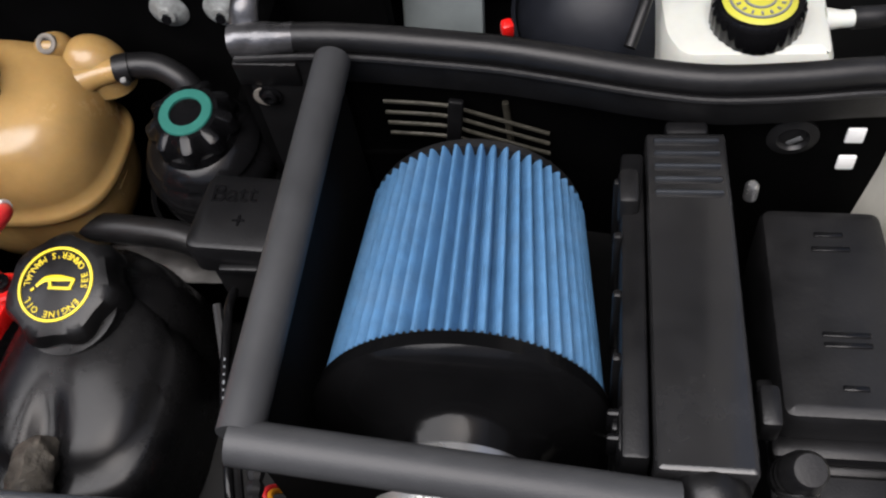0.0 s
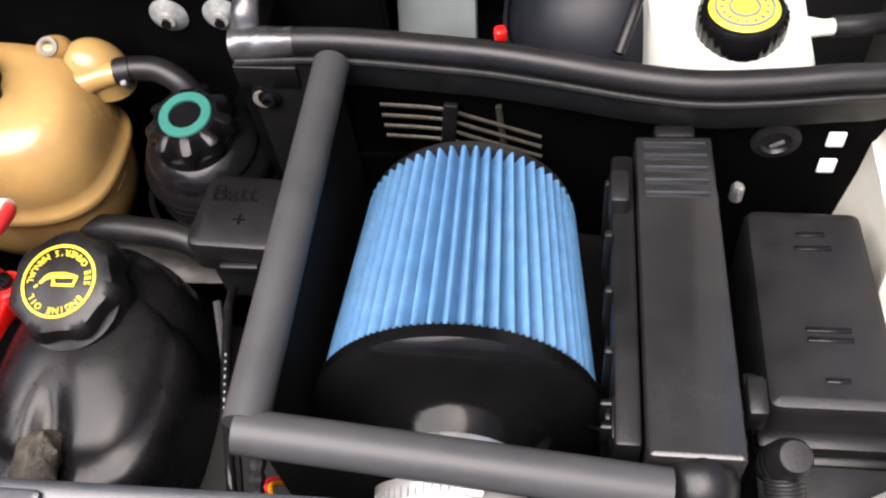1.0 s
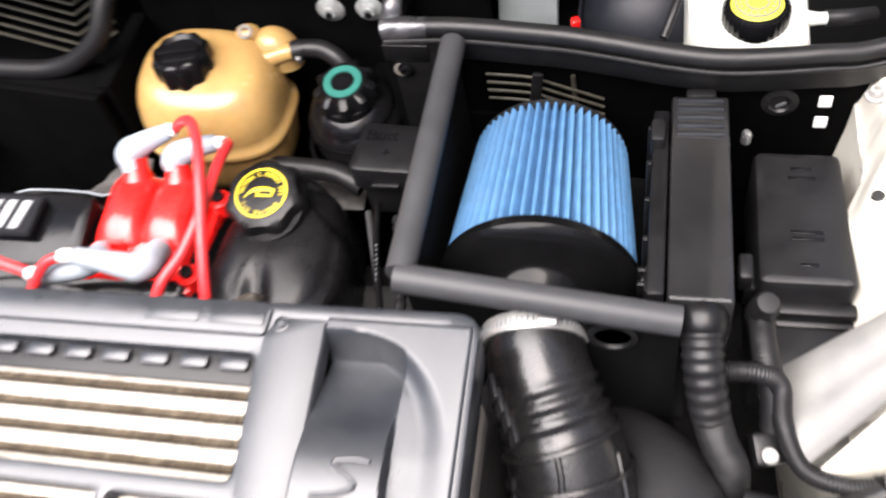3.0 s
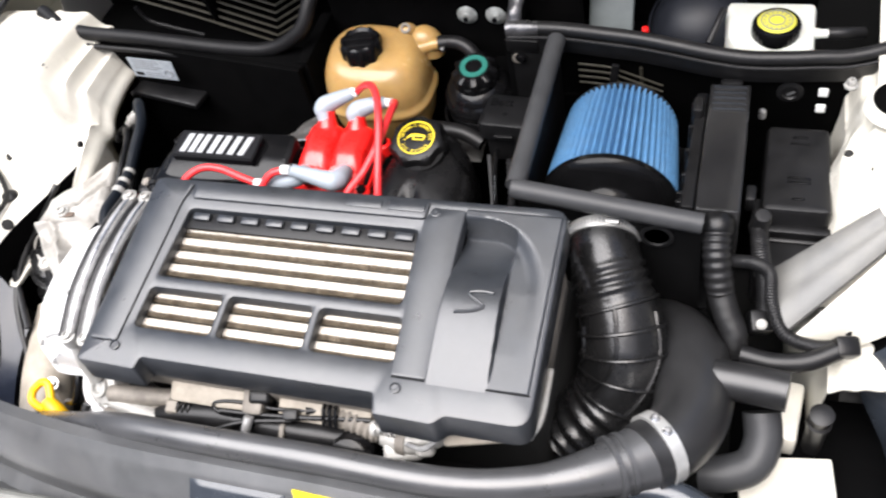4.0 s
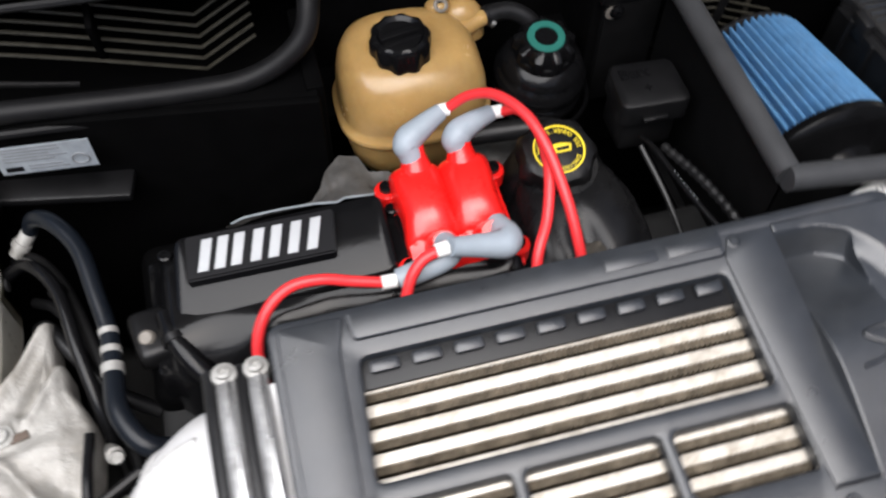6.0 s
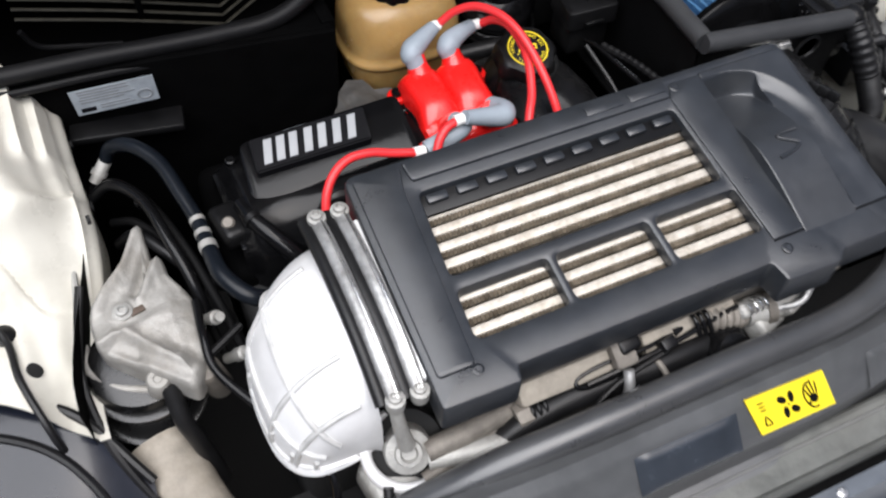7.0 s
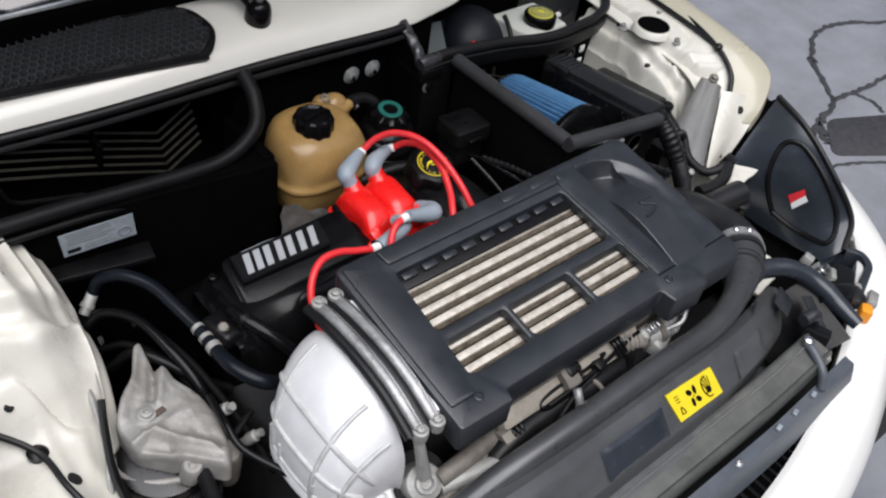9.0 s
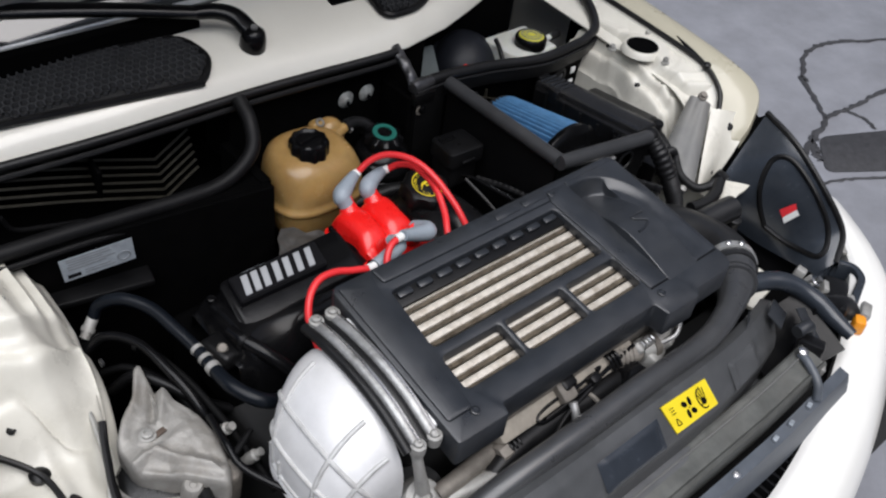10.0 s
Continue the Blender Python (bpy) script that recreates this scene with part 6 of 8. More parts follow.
    for text, x, z in (("MAX", 0.0592, 0.763), ("MIN", 0.0574, 0.7475)):
        bm = bmesh.new()
        for k, ch in enumerate(text):
            join(bm, glyph(ch, 0.009, pose(x, 0.343 + 0.0065 * k, z, 84, 0, 90)))
        part("moulded_lettering", bm, AMBER, t, "raised moulded level mark")
    part("level_mark", box((0.002, 0.022, 0.0012), (0.0584, 0.35, 0.7553), bevel=0.0004), AMBER, t)
    bm = tube([(0.072, 0.399, 0.842), (0.09, 0.404, 0.841), (0.11, 0.405, 0.837), (0.13, 0.398, 0.825), (0.14, 0.39, 0.8)], 0.011, seg=14)
    part("hose", bm, RUBBER, t, "black rubber overflow hose")


def steering_reservoir():
    t = thing("fluid_reservoir", (0.14, 0.36, 0.74), "black fluid reservoir with a green-ringed cap", "fluid reservoir")
    bm = lathe([(0.036, -0.13), (0.05, -0.115), (0.051, -0.1), (0.056, -0.097), (0.058, -0.09), (0.056, -0.083), (0.052, -0.08), (0.055, -0.074), (0.058, -0.066), (0.057, -0.056), (0.05, -0.049), (0.047, -0.046), (0.05, -0.041), (0.046, -0.034), (0.036, -0.028), (0.034, -0.02)], (0.14, 0.36, 0.828), (8, 0, 0), seg=40)
    part("bowl", bm, BLACK_GLOSS, t)
    wave = lambda a, j: 1 + (0.085 * math.copysign(abs(math.cos(9 * a)) ** 0.6, math.cos(9 * a)) if 0 < j < 3 else 0.0)
    bm = lathe([(0.03, -0.024), (0.0365, -0.02), (0.0345, -0.007), (0.027, 0.0), (0, 0.0)], (0.14, 0.363, 0.828), (8, 0, 0), seg=108, wave=wave)
    cap = part("cap", bm, BLACK_GLOSS, t, "winged black cap")
    bm = lathe([(0.0228, 0.0), (0.0226, 0.0012), (0.022, 0.0018), (0.0142, 0.0018), (0.0138, 0.0)], (0.14, 0.363, 0.828), (8, 0, 0), seg=40, hollow=True)
    part("green_ring", bm, TEAL, cap)
    bm = lathe([(0.058, -0.004), (0.06, 0.0), (0.058, 0.004), (0.055, 0.0)], (0.14, 0.356, 0.745), (8, 0, 0), seg=36, hollow=True)
    part("band", bm, BLACK, t)


def relay_box():
    t = thing("battery_terminal_box", (0.215, 0.255, 0.78), "black battery terminal box with an embossed lid", "terminal box")
    bm = plate(rounded([(0.18, 0.222), (0.262, 0.218), (0.262, 0.285), (0.186, 0.29)], 0.012), [], top=0.842, depth=0.03, edge=0.005)
    lid = part("lid", bm, BLACK, t)
    bm = box((0.066, 0.055, 0.06), (0.222, 0.255, 0.79), bevel=0.006)
    part("case", bm, BLACK, t)
    part("latch", box((0.03, 0.006, 0.006), (0.22, 0.217, 0.822), bevel=0.002), BLACK, t)
    words(lid, "Batt", (0.192, 0.262, 0.8425), 0.022, BLACK_GLOSS, "embossed word")
    words(lid, "+", (0.213, 0.238, 0.8425), 0.02, BLACK_GLOSS, "embossed plus sign")


def words(parent, text, loc, size, mat, label):
    cu = bpy.data.curves.new("lettering", "FONT")
    cu.body, cu.size, cu.extrude = text, size, 0.0008
    tmp = new("tmp", cu)
    me = bpy.data.meshes.new_from_object(tmp.evaluated_get(bpy.context.evaluated_depsgraph_get()))
    bpy.data.objects.remove(tmp)
    b = bmesh.new()
    b.from_mesh(me)
    b.transform(Matrix.Translation(loc))
    return part("lettering", b, mat, parent, label)


# ---- air filter box ----
FL, BL, FR = V((0.28, 0.063, 0.907)), V((0.279, 0.353, 0.909)), V((0.519, 0.049, 0.879))


def filter_box():
    t = thing("heat_shield", (0.39, 0.2, 0.7), "black heat shield with rubber-edged walls round the filter", "heat shield")
    dn = V((0, 0, -0.014))
    part("edge_trim", tube([BL + dn + V((0.002, 0.0, 0)), FL + dn], 0.0135, seg=16, n=6), EDGE, t, "rounded black rubber edge trim")
    part("edge_trim", tube([FL + dn + V((-0.004, -0.004, 0)), FR + dn], 0.0135, seg=16, n=6), EDGE, t, "rounded black rubber edge trim")
    bm = box((0.004, 0.29, 0.22), (0.282, 0.208, 0.785), bevel=0.001)
    part("side_wall", bm, SHIELD, t)
    a, b = FL + dn, FR + dn
    bm = bmesh.new()
    q = [V((a.x, a.y, a.z)), V((b.x, b.y, b.z)), V((b.x, b.y, 0.66)), V((a.x, a.y, 0.66))]
    f = [bm.verts.new(p) for p in q]
    g = [bm.verts.new(p + V((0, 0.004, 0))) for p in q]
    bm.faces.new(f)
    bm.faces.new(g[::-1])
    for k in range(4):
        bm.faces.new((f[k], g[k], g[(k + 1) % 4], f[(k + 1) % 4]))
    part("front_wall", bm, SHIELD, t)
    bm = box((0.26, 0.31, 0.004), (0.4, 0.21, 0.672), bevel=0)
    part("floor_panel", bm, SHIELD, t)
    bm = lathe([(0.022, 0), (0.022, 0.002), (0.017, 0.003), (0.016, 0.0), (0, 0.0)], (0.463, 0.05, 0.832), (90, 0, 0), seg=24)
    part("grommet", bm, RUBBER, t, "round rubber grommet in the front wall")


def air_filter():
    t = thing("air_filter", (0.39, 0.2, 0.72), "blue pleated cone air filter with a black base", "air filter")
    r0, r1 = 0.096, 0.083
    c0, c1 = V((0.387, 0.128, 0.787)), V((0.381, 0.302, 0.772))
    d = (c1 - c0).normalized()
    side = d.cross(V((0, 0, 1))).normalized()
    up = side.cross(d)
    def ring(bm, c, rad):
        return [bm.verts.new(c + r * (math.cos(a) * side + math.sin(a) * up)) for a, r in rad]
    N = 56
    bm = bmesh.new()
    rows = []
    for k in range(13):
        f = k / 12
        c = c0.lerp(c1, f)
        r = lerp(r0, r1, f)
        rad = []
        for i in range(N):
            for ph, q in ((0.0, 1.0), (0.1, 0.994), (0.24, 0.955), (0.4, 0.885), (0.5, 0.865), (0.6, 0.885), (0.76, 0.955), (0.9, 0.994)):
                wob = 0.006 * math.sin(i * 12.9898) + 0.002 * math.sin(f * 3 + i * 2.1)
                rad.append((2 * math.pi * (i + ph + wob * 6) / N, r * q))
        rows.append(ring(bm, c, rad))
    for a, b in zip(rows, rows[1:]):
        for k in range(len(a)):
            l = (k + 1) % len(a)
            bm.faces.new((a[k], a[l], b[l], b[k]))
    part("pleats", bm, BLUE, t, "bright blue oiled cotton pleats", angle=60)
    def turned(name, prof, mat, label=""):
        b = bmesh.new()
        rings = []
        for r, s in prof:
            c = c0 + d * s
            rings.append([b.verts.new(c)] if r < 1e-5 else ring(b, c, [(2 * math.pi * k / 64, r) for k in range(64)]))
        for p, q in zip(rings, rings[1:]):
            for k in range(64):
                u = []
                for v in (p[k % len(p)], p[(k + 1) % len(p)], q[(k + 1) % len(q)], q[k % len(q)]):
                    if v not in u:
                        u.append(v)
                if len(u) > 2:
                    b.faces.new(u)
        return part(name, b, mat, t, label)
    L = (c1 - c0).length
    turned("end_cap", [(0.072, L - 0.002), (0.08, L), (0.081, L + 0.006), (0.076, L + 0.012), (0, L + 0.012)], RUBBER, "black rubber end cap")
    turned("base", [(0.093, 0.004), (0.099, 0.002), (0.1, -0.008), (0.095, -0.014), (0.083, -0.019), (0.068, -0.025), (0.057, -0.034), (0.052, -0.06)], BASE, "black moulded filter base")
    tooth = bmesh.new()
    for k in range(130):
        a = 2 * math.pi * k / 130
        q = c0 + d * 0.0015 + 0.0975 * (math.cos(a) * side + math.sin(a) * up)
        box((0.0018, 0.0045, 0.0018), tuple(q), (0, -math.degrees(a), 0), bevel=0, bm=tooth)
    part("toothed_rim", tooth, BLACK, t)
    turned("neck_clamp", [(0.0525, -0.044), (0.0545, -0.044), (0.0545, -0.054), (0.0525, -0.054)], STEEL, "bright steel hose clamp")


def intake_hose():
    t = thing("intake_hose", (0.42, -0.05, 0.7), "black corrugated rubber intake hose", "intake hose")
    pts = [(0.392, 0.066, 0.815), (0.398, 0.03, 0.806), (0.413, -0.006, 0.787), (0.43, -0.043, 0.757), (0.438, -0.078, 0.72), (0.428, -0.108, 0.683), (0.4, -0.13, 0.65), (0.37, -0.145, 0.615)]
    def rad(s):
        r = curve([(0, 0.044), (0.1, 0.046), (0.22, 0.048), (0.34, 0.052), (0.5, 0.057), (0.75, 0.055), (1, 0.046)], s)
        if 0.21 < s < 0.33:
            r += 0.003 * math.sin((s - 0.21) / 0.12 * 2 * math.pi * 3)
        if s > 0.74:
            r += 0.004 * math.sin((s - 0.74) / 0.26 * 2 * math.pi * 4)
        return r
    body = part("hose", tube(pts, rad, seg=32, n=14), HOSE, t, angle=80)
    path = smooth_path(pts, 14)
    L = len(path) - 1
    for s in (0.36, 0.44, 0.53, 0.62, 0.71):
        i = int(s * L)
        d = (path[i + 1] - path[i - 1]).normalized()
        sd = d.cross(V((0, 0, 1))).normalized()
        u = sd.cross(d)
        r = rad(i / L) + 0.001
        part("ridge", tube([path[i] + r * (math.cos(a) * sd + math.sin(a) * u) for a in [2 * math.pi * k / 24 for k in range(25)]], 0.003, seg=8, n=2), HOSE, body)
    line = []
    for i in range(int(0.36 * L), int(0.74 * L), 4):
        d = (path[i + 1] - path[i - 1]).normalized()
        sd = d.cross(V((0, 0, 1))).normalized()
        u = sd.cross(d)
        line.append(path[i] + (rad(i / L) + 0.0008) * (0.25 * sd + 0.968 * u))
    part("seam", tube(line, 0.003, seg=6, n=3), HOSE, body)
    for off in (-0.72, 0.93):
        line = []
        for i in range(int(0.4 * L), int(0.74 * L), 4):
            d = (path[i + 1] - path[i - 1]).normalized()
            sd = d.cross(V((0, 0, 1))).normalized()
            u = sd.cross(d)
            line.append(path[i] + (rad(i / L) + 0.0006) * (off * sd + math.sqrt(1 - off * off) * u))
        part("seam", tube(line, 0.0028, seg=6, n=3), HOSE, body)
    i = 4
    d = (path[i + 1] - path[i - 1]).normalized()
    sd = d.cross(V((0, 0, 1))).normalized()
    u = sd.cross(d)
    bm = tube([path[i] - d * 0.008, path[i], path[i] + d * 0.008], 0.0486, seg=36, n=2)
    band = part("clamp", bm, CLAMP, t, "bright worm-drive clamp")
    for k in range(26):
        a = 0.25 + 2.6 * k / 25
        q = path[i] + 0.0488 * (math.cos(a) * sd + math.sin(a) * u)
        part("clamp_slot", box((0.0007, 0.007, 0.0011), tuple(q), (0, -math.degrees(a), 0), bevel=0), GREYINK, band)
    bm = box((0.018, 0.008, 0.005), (0.408, 0.045, 0.861), (15, 0, -5), bevel=0.002)
    part("clamp_screw", bm, RAIL, t)


def fuse_box():
    t = thing("relay_box", (0.53, 0.19, 0.75), "black ribbed relay box standing on edge", "relay box")
    outer = rounded([(0.507, 0.066), (0.562, 0.066), (0.562, 0.33), (0.506, 0.33)], 0.004)
    bm = plate(outer, [], top=0.872, depth=0.1, edge=0.004)
    lean = lambda c: (c.x, c.y, c.z - 0.108 * (c.y - 0.07))
    lid = part("lid", warp(bm, lean), LID, t)
    for k in range(5):
        part("grip_rib", warp(box((0.045, 0.0032, 0.0045), (0.534, 0.32 - 0.0125 * k, 0.8725), bevel=0.0014), lean), SHROUD, lid)
    bm = warp(box((0.016, 0.24, 0.1), (0.497, 0.195, 0.815), bevel=0.003), lean)
    part("side_case", bm, BLACK, t)
    for y in (0.095, 0.27):
        part("clip", box((0.014, 0.03, 0.03), (0.494, y, 0.845), bevel=0.004), BLACK, t)
    for y in (0.1, 0.145, 0.19, 0.235, 0.28):
        part("side_rib", box((0.006, 0.006, 0.07), (0.487, y, 0.815), bevel=0.002), BLACK, t)
    part("lower_rail", box((0.012, 0.25, 0.012), (0.492, 0.19, 0.775), bevel=0.003), BLACK, t)
    for y in (0.09, 0.105):
        part("latch_bar", box((0.018, 0.005, 0.026), (0.49, y, 0.845), bevel=0.002), BLACK_GLOSS, t)
    part("hinge_tab", box((0.03, 0.012, 0.01), (0.535, 0.334, 0.84), bevel=0.003), BLACK, t)
    part("side_clip", box((0.012, 0.026, 0.024), (0.573, 0.115, 0.845), bevel=0.003), BLACK, t)
    e = thing("fuse_box", (0.63, 0.215, 0.7), "black fuse box with a moulded lid", "fuse box")
    outer = rounded([(0.588, 0.128), (0.676, 0.128), (0.674, 0.3), (0.59, 0.302)], 0.01)
    lid = part("lid", warp(plate(outer, [], top=0.802, depth=0.09, edge=0.008), lambda c: (c.x, c.y, c.z - 0.1 * (c.y - 0.23))), RUBBER, e, angle=30)
    for y, w in ((0.275, 0.02), (0.262, 0.026), (0.19, 0.03), (0.182, 0.03), (0.15, 0.016)):
        part("moulded_mark", box((w, 0.004, 0.002), (0.634, y, 0.8026 - 0.1 * (y - 0.23)), bevel=0.001), BLACK_GLOSS, lid)
    part("front_ledge", box((0.094, 0.016, 0.014), (0.632, 0.122, 0.776), bevel=0.005), BLACK, e)
    part("front_face", box((0.09, 0.01, 0.06), (0.632, 0.118, 0.74), (8, 0, 0), bevel=0.003), BLACK, e)
    part("side_hinge", box((0.012, 0.03, 0.03), (0.584, 0.15, 0.775), bevel=0.003), BLACK, e)
    for x in (0.605, 0.625, 0.65):
        part("face_rib", box((0.005, 0.008, 0.04), (x, 0.112, 0.735), bevel=0.002), BLACK, e)
    part("lower_case", box((0.1, 0.12, 0.06), (0.635, 0.11, 0.735), bevel=0.006), BLACK, e)
    for x in (0.6, 0.64):
        part("clip_rib", box((0.018, 0.006, 0.012), (x, 0.05, 0.752), bevel=0.002), BLACK, e)


def brake_reservoir():
    t = thing("brake_fluid_reservoir", (0.6, 0.44, 0.76), "milky white brake fluid reservoir with a yellow cap", "fluid reservoir")
    bm = plate(rounded([(0.52, 0.42), (0.533, 0.396), (0.639, 0.396), (0.643, 0.402), (0.645, 0.505), (0.513, 0.505)], 0.012), [], top=0.855, depth=0.11, edge=0.01)
    part("tank", bm, MILKY, t, angle=30)
    wave = lambda a, j: 1 + (0.014 * math.cos(30 * a) if 0 < j < 3 else 0.0)
    bm = lathe([(0.032, -0.018), (0.034, -0.014), (0.034, 0.004), (0.031, 0.008), (0.027, 0.008)], (0.588, 0.431, 0.868), seg=120, wave=wave)
    cap = part("cap", bm, BLACK_GLOSS, t, "black knurled cap")
    bm = lathe([(0.027, 0.0), (0.027, 0.008), (0.025, 0.0095), (0.0, 0.01)], (0.588, 0.431, 0.868), seg=40)
    part("cap_print", bm, OLIVE, cap, "yellow printed cap face")
    for r in (0.0225, 0.012):
        bm = lathe([(r, 0.0098), (r, 0.0112), (r - 0.0015, 0.0112), (r - 0.0015, 0.0098)], (0.588, 0.431, 0.868), seg=36, hollow=True)
        part("print_ring", bm, GREYINK, cap)
    for k in range(16):
        a = 2 * math.pi * k / 16
        bm = box((0.003, 0.0016, 0.001), (0.588 + 0.0172 * math.cos(a), 0.431 + 0.0172 * math.sin(a), 0.8785), (0, 0, math.degrees(a)), bevel=0)
        part("print_bar", bm, GREYINK, cap)
    bm = tube([(0.64, 0.44, 0.848), (0.652, 0.44, 0.848), (0.664, 0.441, 0.848)], [0.009, 0.0068, 0.0068], seg=12)
    part("spout", bm, MILKY, t)
    part("spout_hose", tube([(0.66, 0.441, 0.848), (0.685, 0.445, 0.846), (0.71, 0.46, 0.836)], 0.0088, seg=12), RUBBER, t, "black rubber supply hose")


# ---- labels ----
def firewall_label():
    t = thing("foil_label", (-0.432, 0.325, 0.81), "silver foil information label with small print", "label")
    c = [V(p) for p in ((-0.484, 0.3325, 0.803), (-0.381, 0.3125, 0.815), (-0.382, 0.3165, 0.853), (-0.487, 0.336, 0.842))]
    n = (c[1] - c[0]).cross(c[3] - c[0]).normalized()
    if n.y > 0:
        n = -n
    def quad(u0, u1, v0, v1, off, mat, name, parent, label=""):
        b = bmesh.new()
        P = [c[0].lerp(c[1], u).lerp(c[3].lerp(c[2], u), v) for u, v in ((u0, v0), (u1, v0), (u1, v1), (u0, v1))]
        f = [b.verts.new(p + n * off) for p in P]
        g = [b.verts.new(p + n * (off - 0.0012)) for p in P]
        b.faces.new(f)
        for k in range(4):
            b.faces.new((f[k], g[k], g[(k + 1) % 4], f[(k + 1) % 4]))
        return part(name, b, mat, parent, label)
    base = quad(0, 1, 0, 1, 0.002, LABEL, "foil", t)
    rnd = random.Random(3)
    for k in range(5):
        u0, u1 = 0.08 + rnd.uniform(0, 0.04), 0.68 + rnd.uniform(-0.12, 0.1)
        quad(u0, u1, 0.9 - 0.11 * k, 0.945 - 0.11 * k, 0.0025, GREYINK, "print_bar", base)
    quad(0.06, 0.24, 0.1, 0.26, 0.0025, INK, "print_block", base)
    quad(0.3, 0.72, 0.14, 0.18, 0.0025, GREYINK, "print_bar", base)
    quad(0.3, 0.66, 0.25, 0.29, 0.0025, GREYINK, "print_bar", base)
    q = c[0].lerp(c[1], 0.85).lerp(c[3].lerp(c[2], 0.85), 0.34)
    ring = tube([q + n * 0.0025 + 0.009 * (math.cos(a) * (c[1] - c[0]).normalized() + 0.8 * math.sin(a) * (c[3] - c[0]).normalized()) for a in [k * math.pi / 10 for k in range(21)]], 0.001, seg=6, n=2)
    part("seal_print", ring, GREYINK, base)
    b = box((0.15, 0.05, 0.012), (-0.43, 0.335, 0.765), (0, 0, -11), bevel=0.004)
    part("ledge", b, BLACK, t)


def fan_sign():
    t = thing("warning_label", (0.14, -0.37, 0.77), "yellow warning label with black fan pictograms", "warning label")
    c = [V(p) for p in ((0.0984, -0.3835, 0.7486), (0.2069, -0.3823, 0.7387), (0.1926, -0.3525, 0.7776), (0.0826, -0.3515, 0.7871))]
    n = (c[1] - c[0]).cross(c[3] - c[0]).normalized()
    if n.z < 0:
        n = -n
    def at(u, v, off=0.0):
        return c[0].lerp(c[1], u).lerp(c[3].lerp(c[2], u), v) + n * off
    b = bmesh.new()
    f = [b.verts.new(p + n * 0.003) for p in c]
    g = [b.verts.new(p + n * 0.0005) for p in c]
    b.faces.new(f)
    for k in range(4):
        b.faces.new((f[k], g[k], g[(k + 1) % 4], f[(k + 1) % 4]))
    base = part("sheet", b, YELLOW, t)
    def blob(u, v, ru, rv, rot=0.0):
        bb = bmesh.new()
        vs = []
        for k in range(14):
            a = 2 * math.pi * k / 14
            x, y = ru * math.cos(a), rv * math.sin(a)
            x, y = x * math.cos(rot) - y * math.sin(rot), x * math.sin(rot) + y * math.cos(rot)
            vs.append(bb.verts.new(at(u + x, v + y * 3, 0.0038)))
        bb.faces.new(vs)
        part("pictogram", bb, INK, base)
    for k in range(4):
        a = math.radians(45 + 90 * k)
        blob(0.45 + 0.085 * math.cos(a), 0.5 + 0.25 * math.sin(a), 0.055, 0.036, a + 0.5)
    blob(0.45, 0.5, 0.012, 0.012)
    for k, (du, dv) in enumerate(((-0.03, 0.05), (-0.01, 0.2), (0.02, 0.28), (0.05, 0.2))):
        blob(0.76 + du * 1.5, 0.5 + dv * 0.8, 0.011, 0.07, -0.2 * k + 0.4)
    blob(0.77, 0.4, 0.055, 0.045)
    blob(0.7, 0.3, 0.03, 0.012, 0.6)
    arc = tube([at(0.76 + 0.1 * math.cos(a), 0.5 + 0.36 * math.sin(a), 0.004) for a in [math.radians(70 + 20 * k) for k in range(12)]], 0.001, seg=6, n=3)
    part("pictogram", arc, INK, base)
    tri_ = tube([at(0.09, 0.2, 0.004), at(0.17, 0.2, 0.004), at(0.13, 0.42, 0.004), at(0.09, 0.2, 0.004)], 0.0008, seg=6, n=6)
    part("pictogram", tri_, INK, base)
    for k in range(3):
        blob(0.14, 0.6 + 0.1 * k, 0.05, 0.006)


# ---- right-hand ducts and looms ----
def elbow_duct():
    t = thing("intake_duct", (0.52, -0.1, 0.6), "smooth black plastic intake duct elbow", "intake duct")
    part("elbow", tube([(0.43, 0.04, 0.6), (0.472, 0.012, 0.66), (0.508, -0.03, 0.7), (0.526, -0.085, 0.717), (0.528, -0.14, 0.728), (0.513, -0.186, 0.739), (0.478, -0.222, 0.748)], [0.047, 0.05, 0.05, 0.05, 0.048, 0.044, 0.042], seg=28, n=10), DUCT, t)
    path = smooth_path([(0.51, -0.19, 0.74), (0.482, -0.2165, 0.7465)], 4)
    d = (path[-1] - path[0]).normalized()
    sd = d.cross(V((0, 0, 1))).normalized()
    u = sd.cross(d)
    c = path[2]
    band = part("clamp", tube([c - d * 0.008, c, c + d * 0.008], 0.0462, seg=36, n=2), CLAMP, t, "bright steel band clamp")
    for a in (1.2, 1.7):
        p = c + 0.046 * (math.cos(a) * sd + math.sin(a) * u)
        part("clamp_bead", lathe([(0.005, -0.003), (0.006, 0.002), (0.003, 0.005), (0, 0.005)], tuple(p), seg=10), STEEL, band)
    part("stub", tube([(0.55, -0.095, 0.742), (0.6, -0.1, 0.745), (0.638, -0.105, 0.747)], 0.0245, seg=22, n=6), DUCT, t)
    part("drain_pipe", tube([(0.612, -0.105, 0.69), (0.617, -0.135, 0.67), (0.606, -0.163, 0.655), (0.575, -0.178, 0.65), (0.545, -0.18, 0.645)], 0.024, seg=20, n=8), EDGE, t)


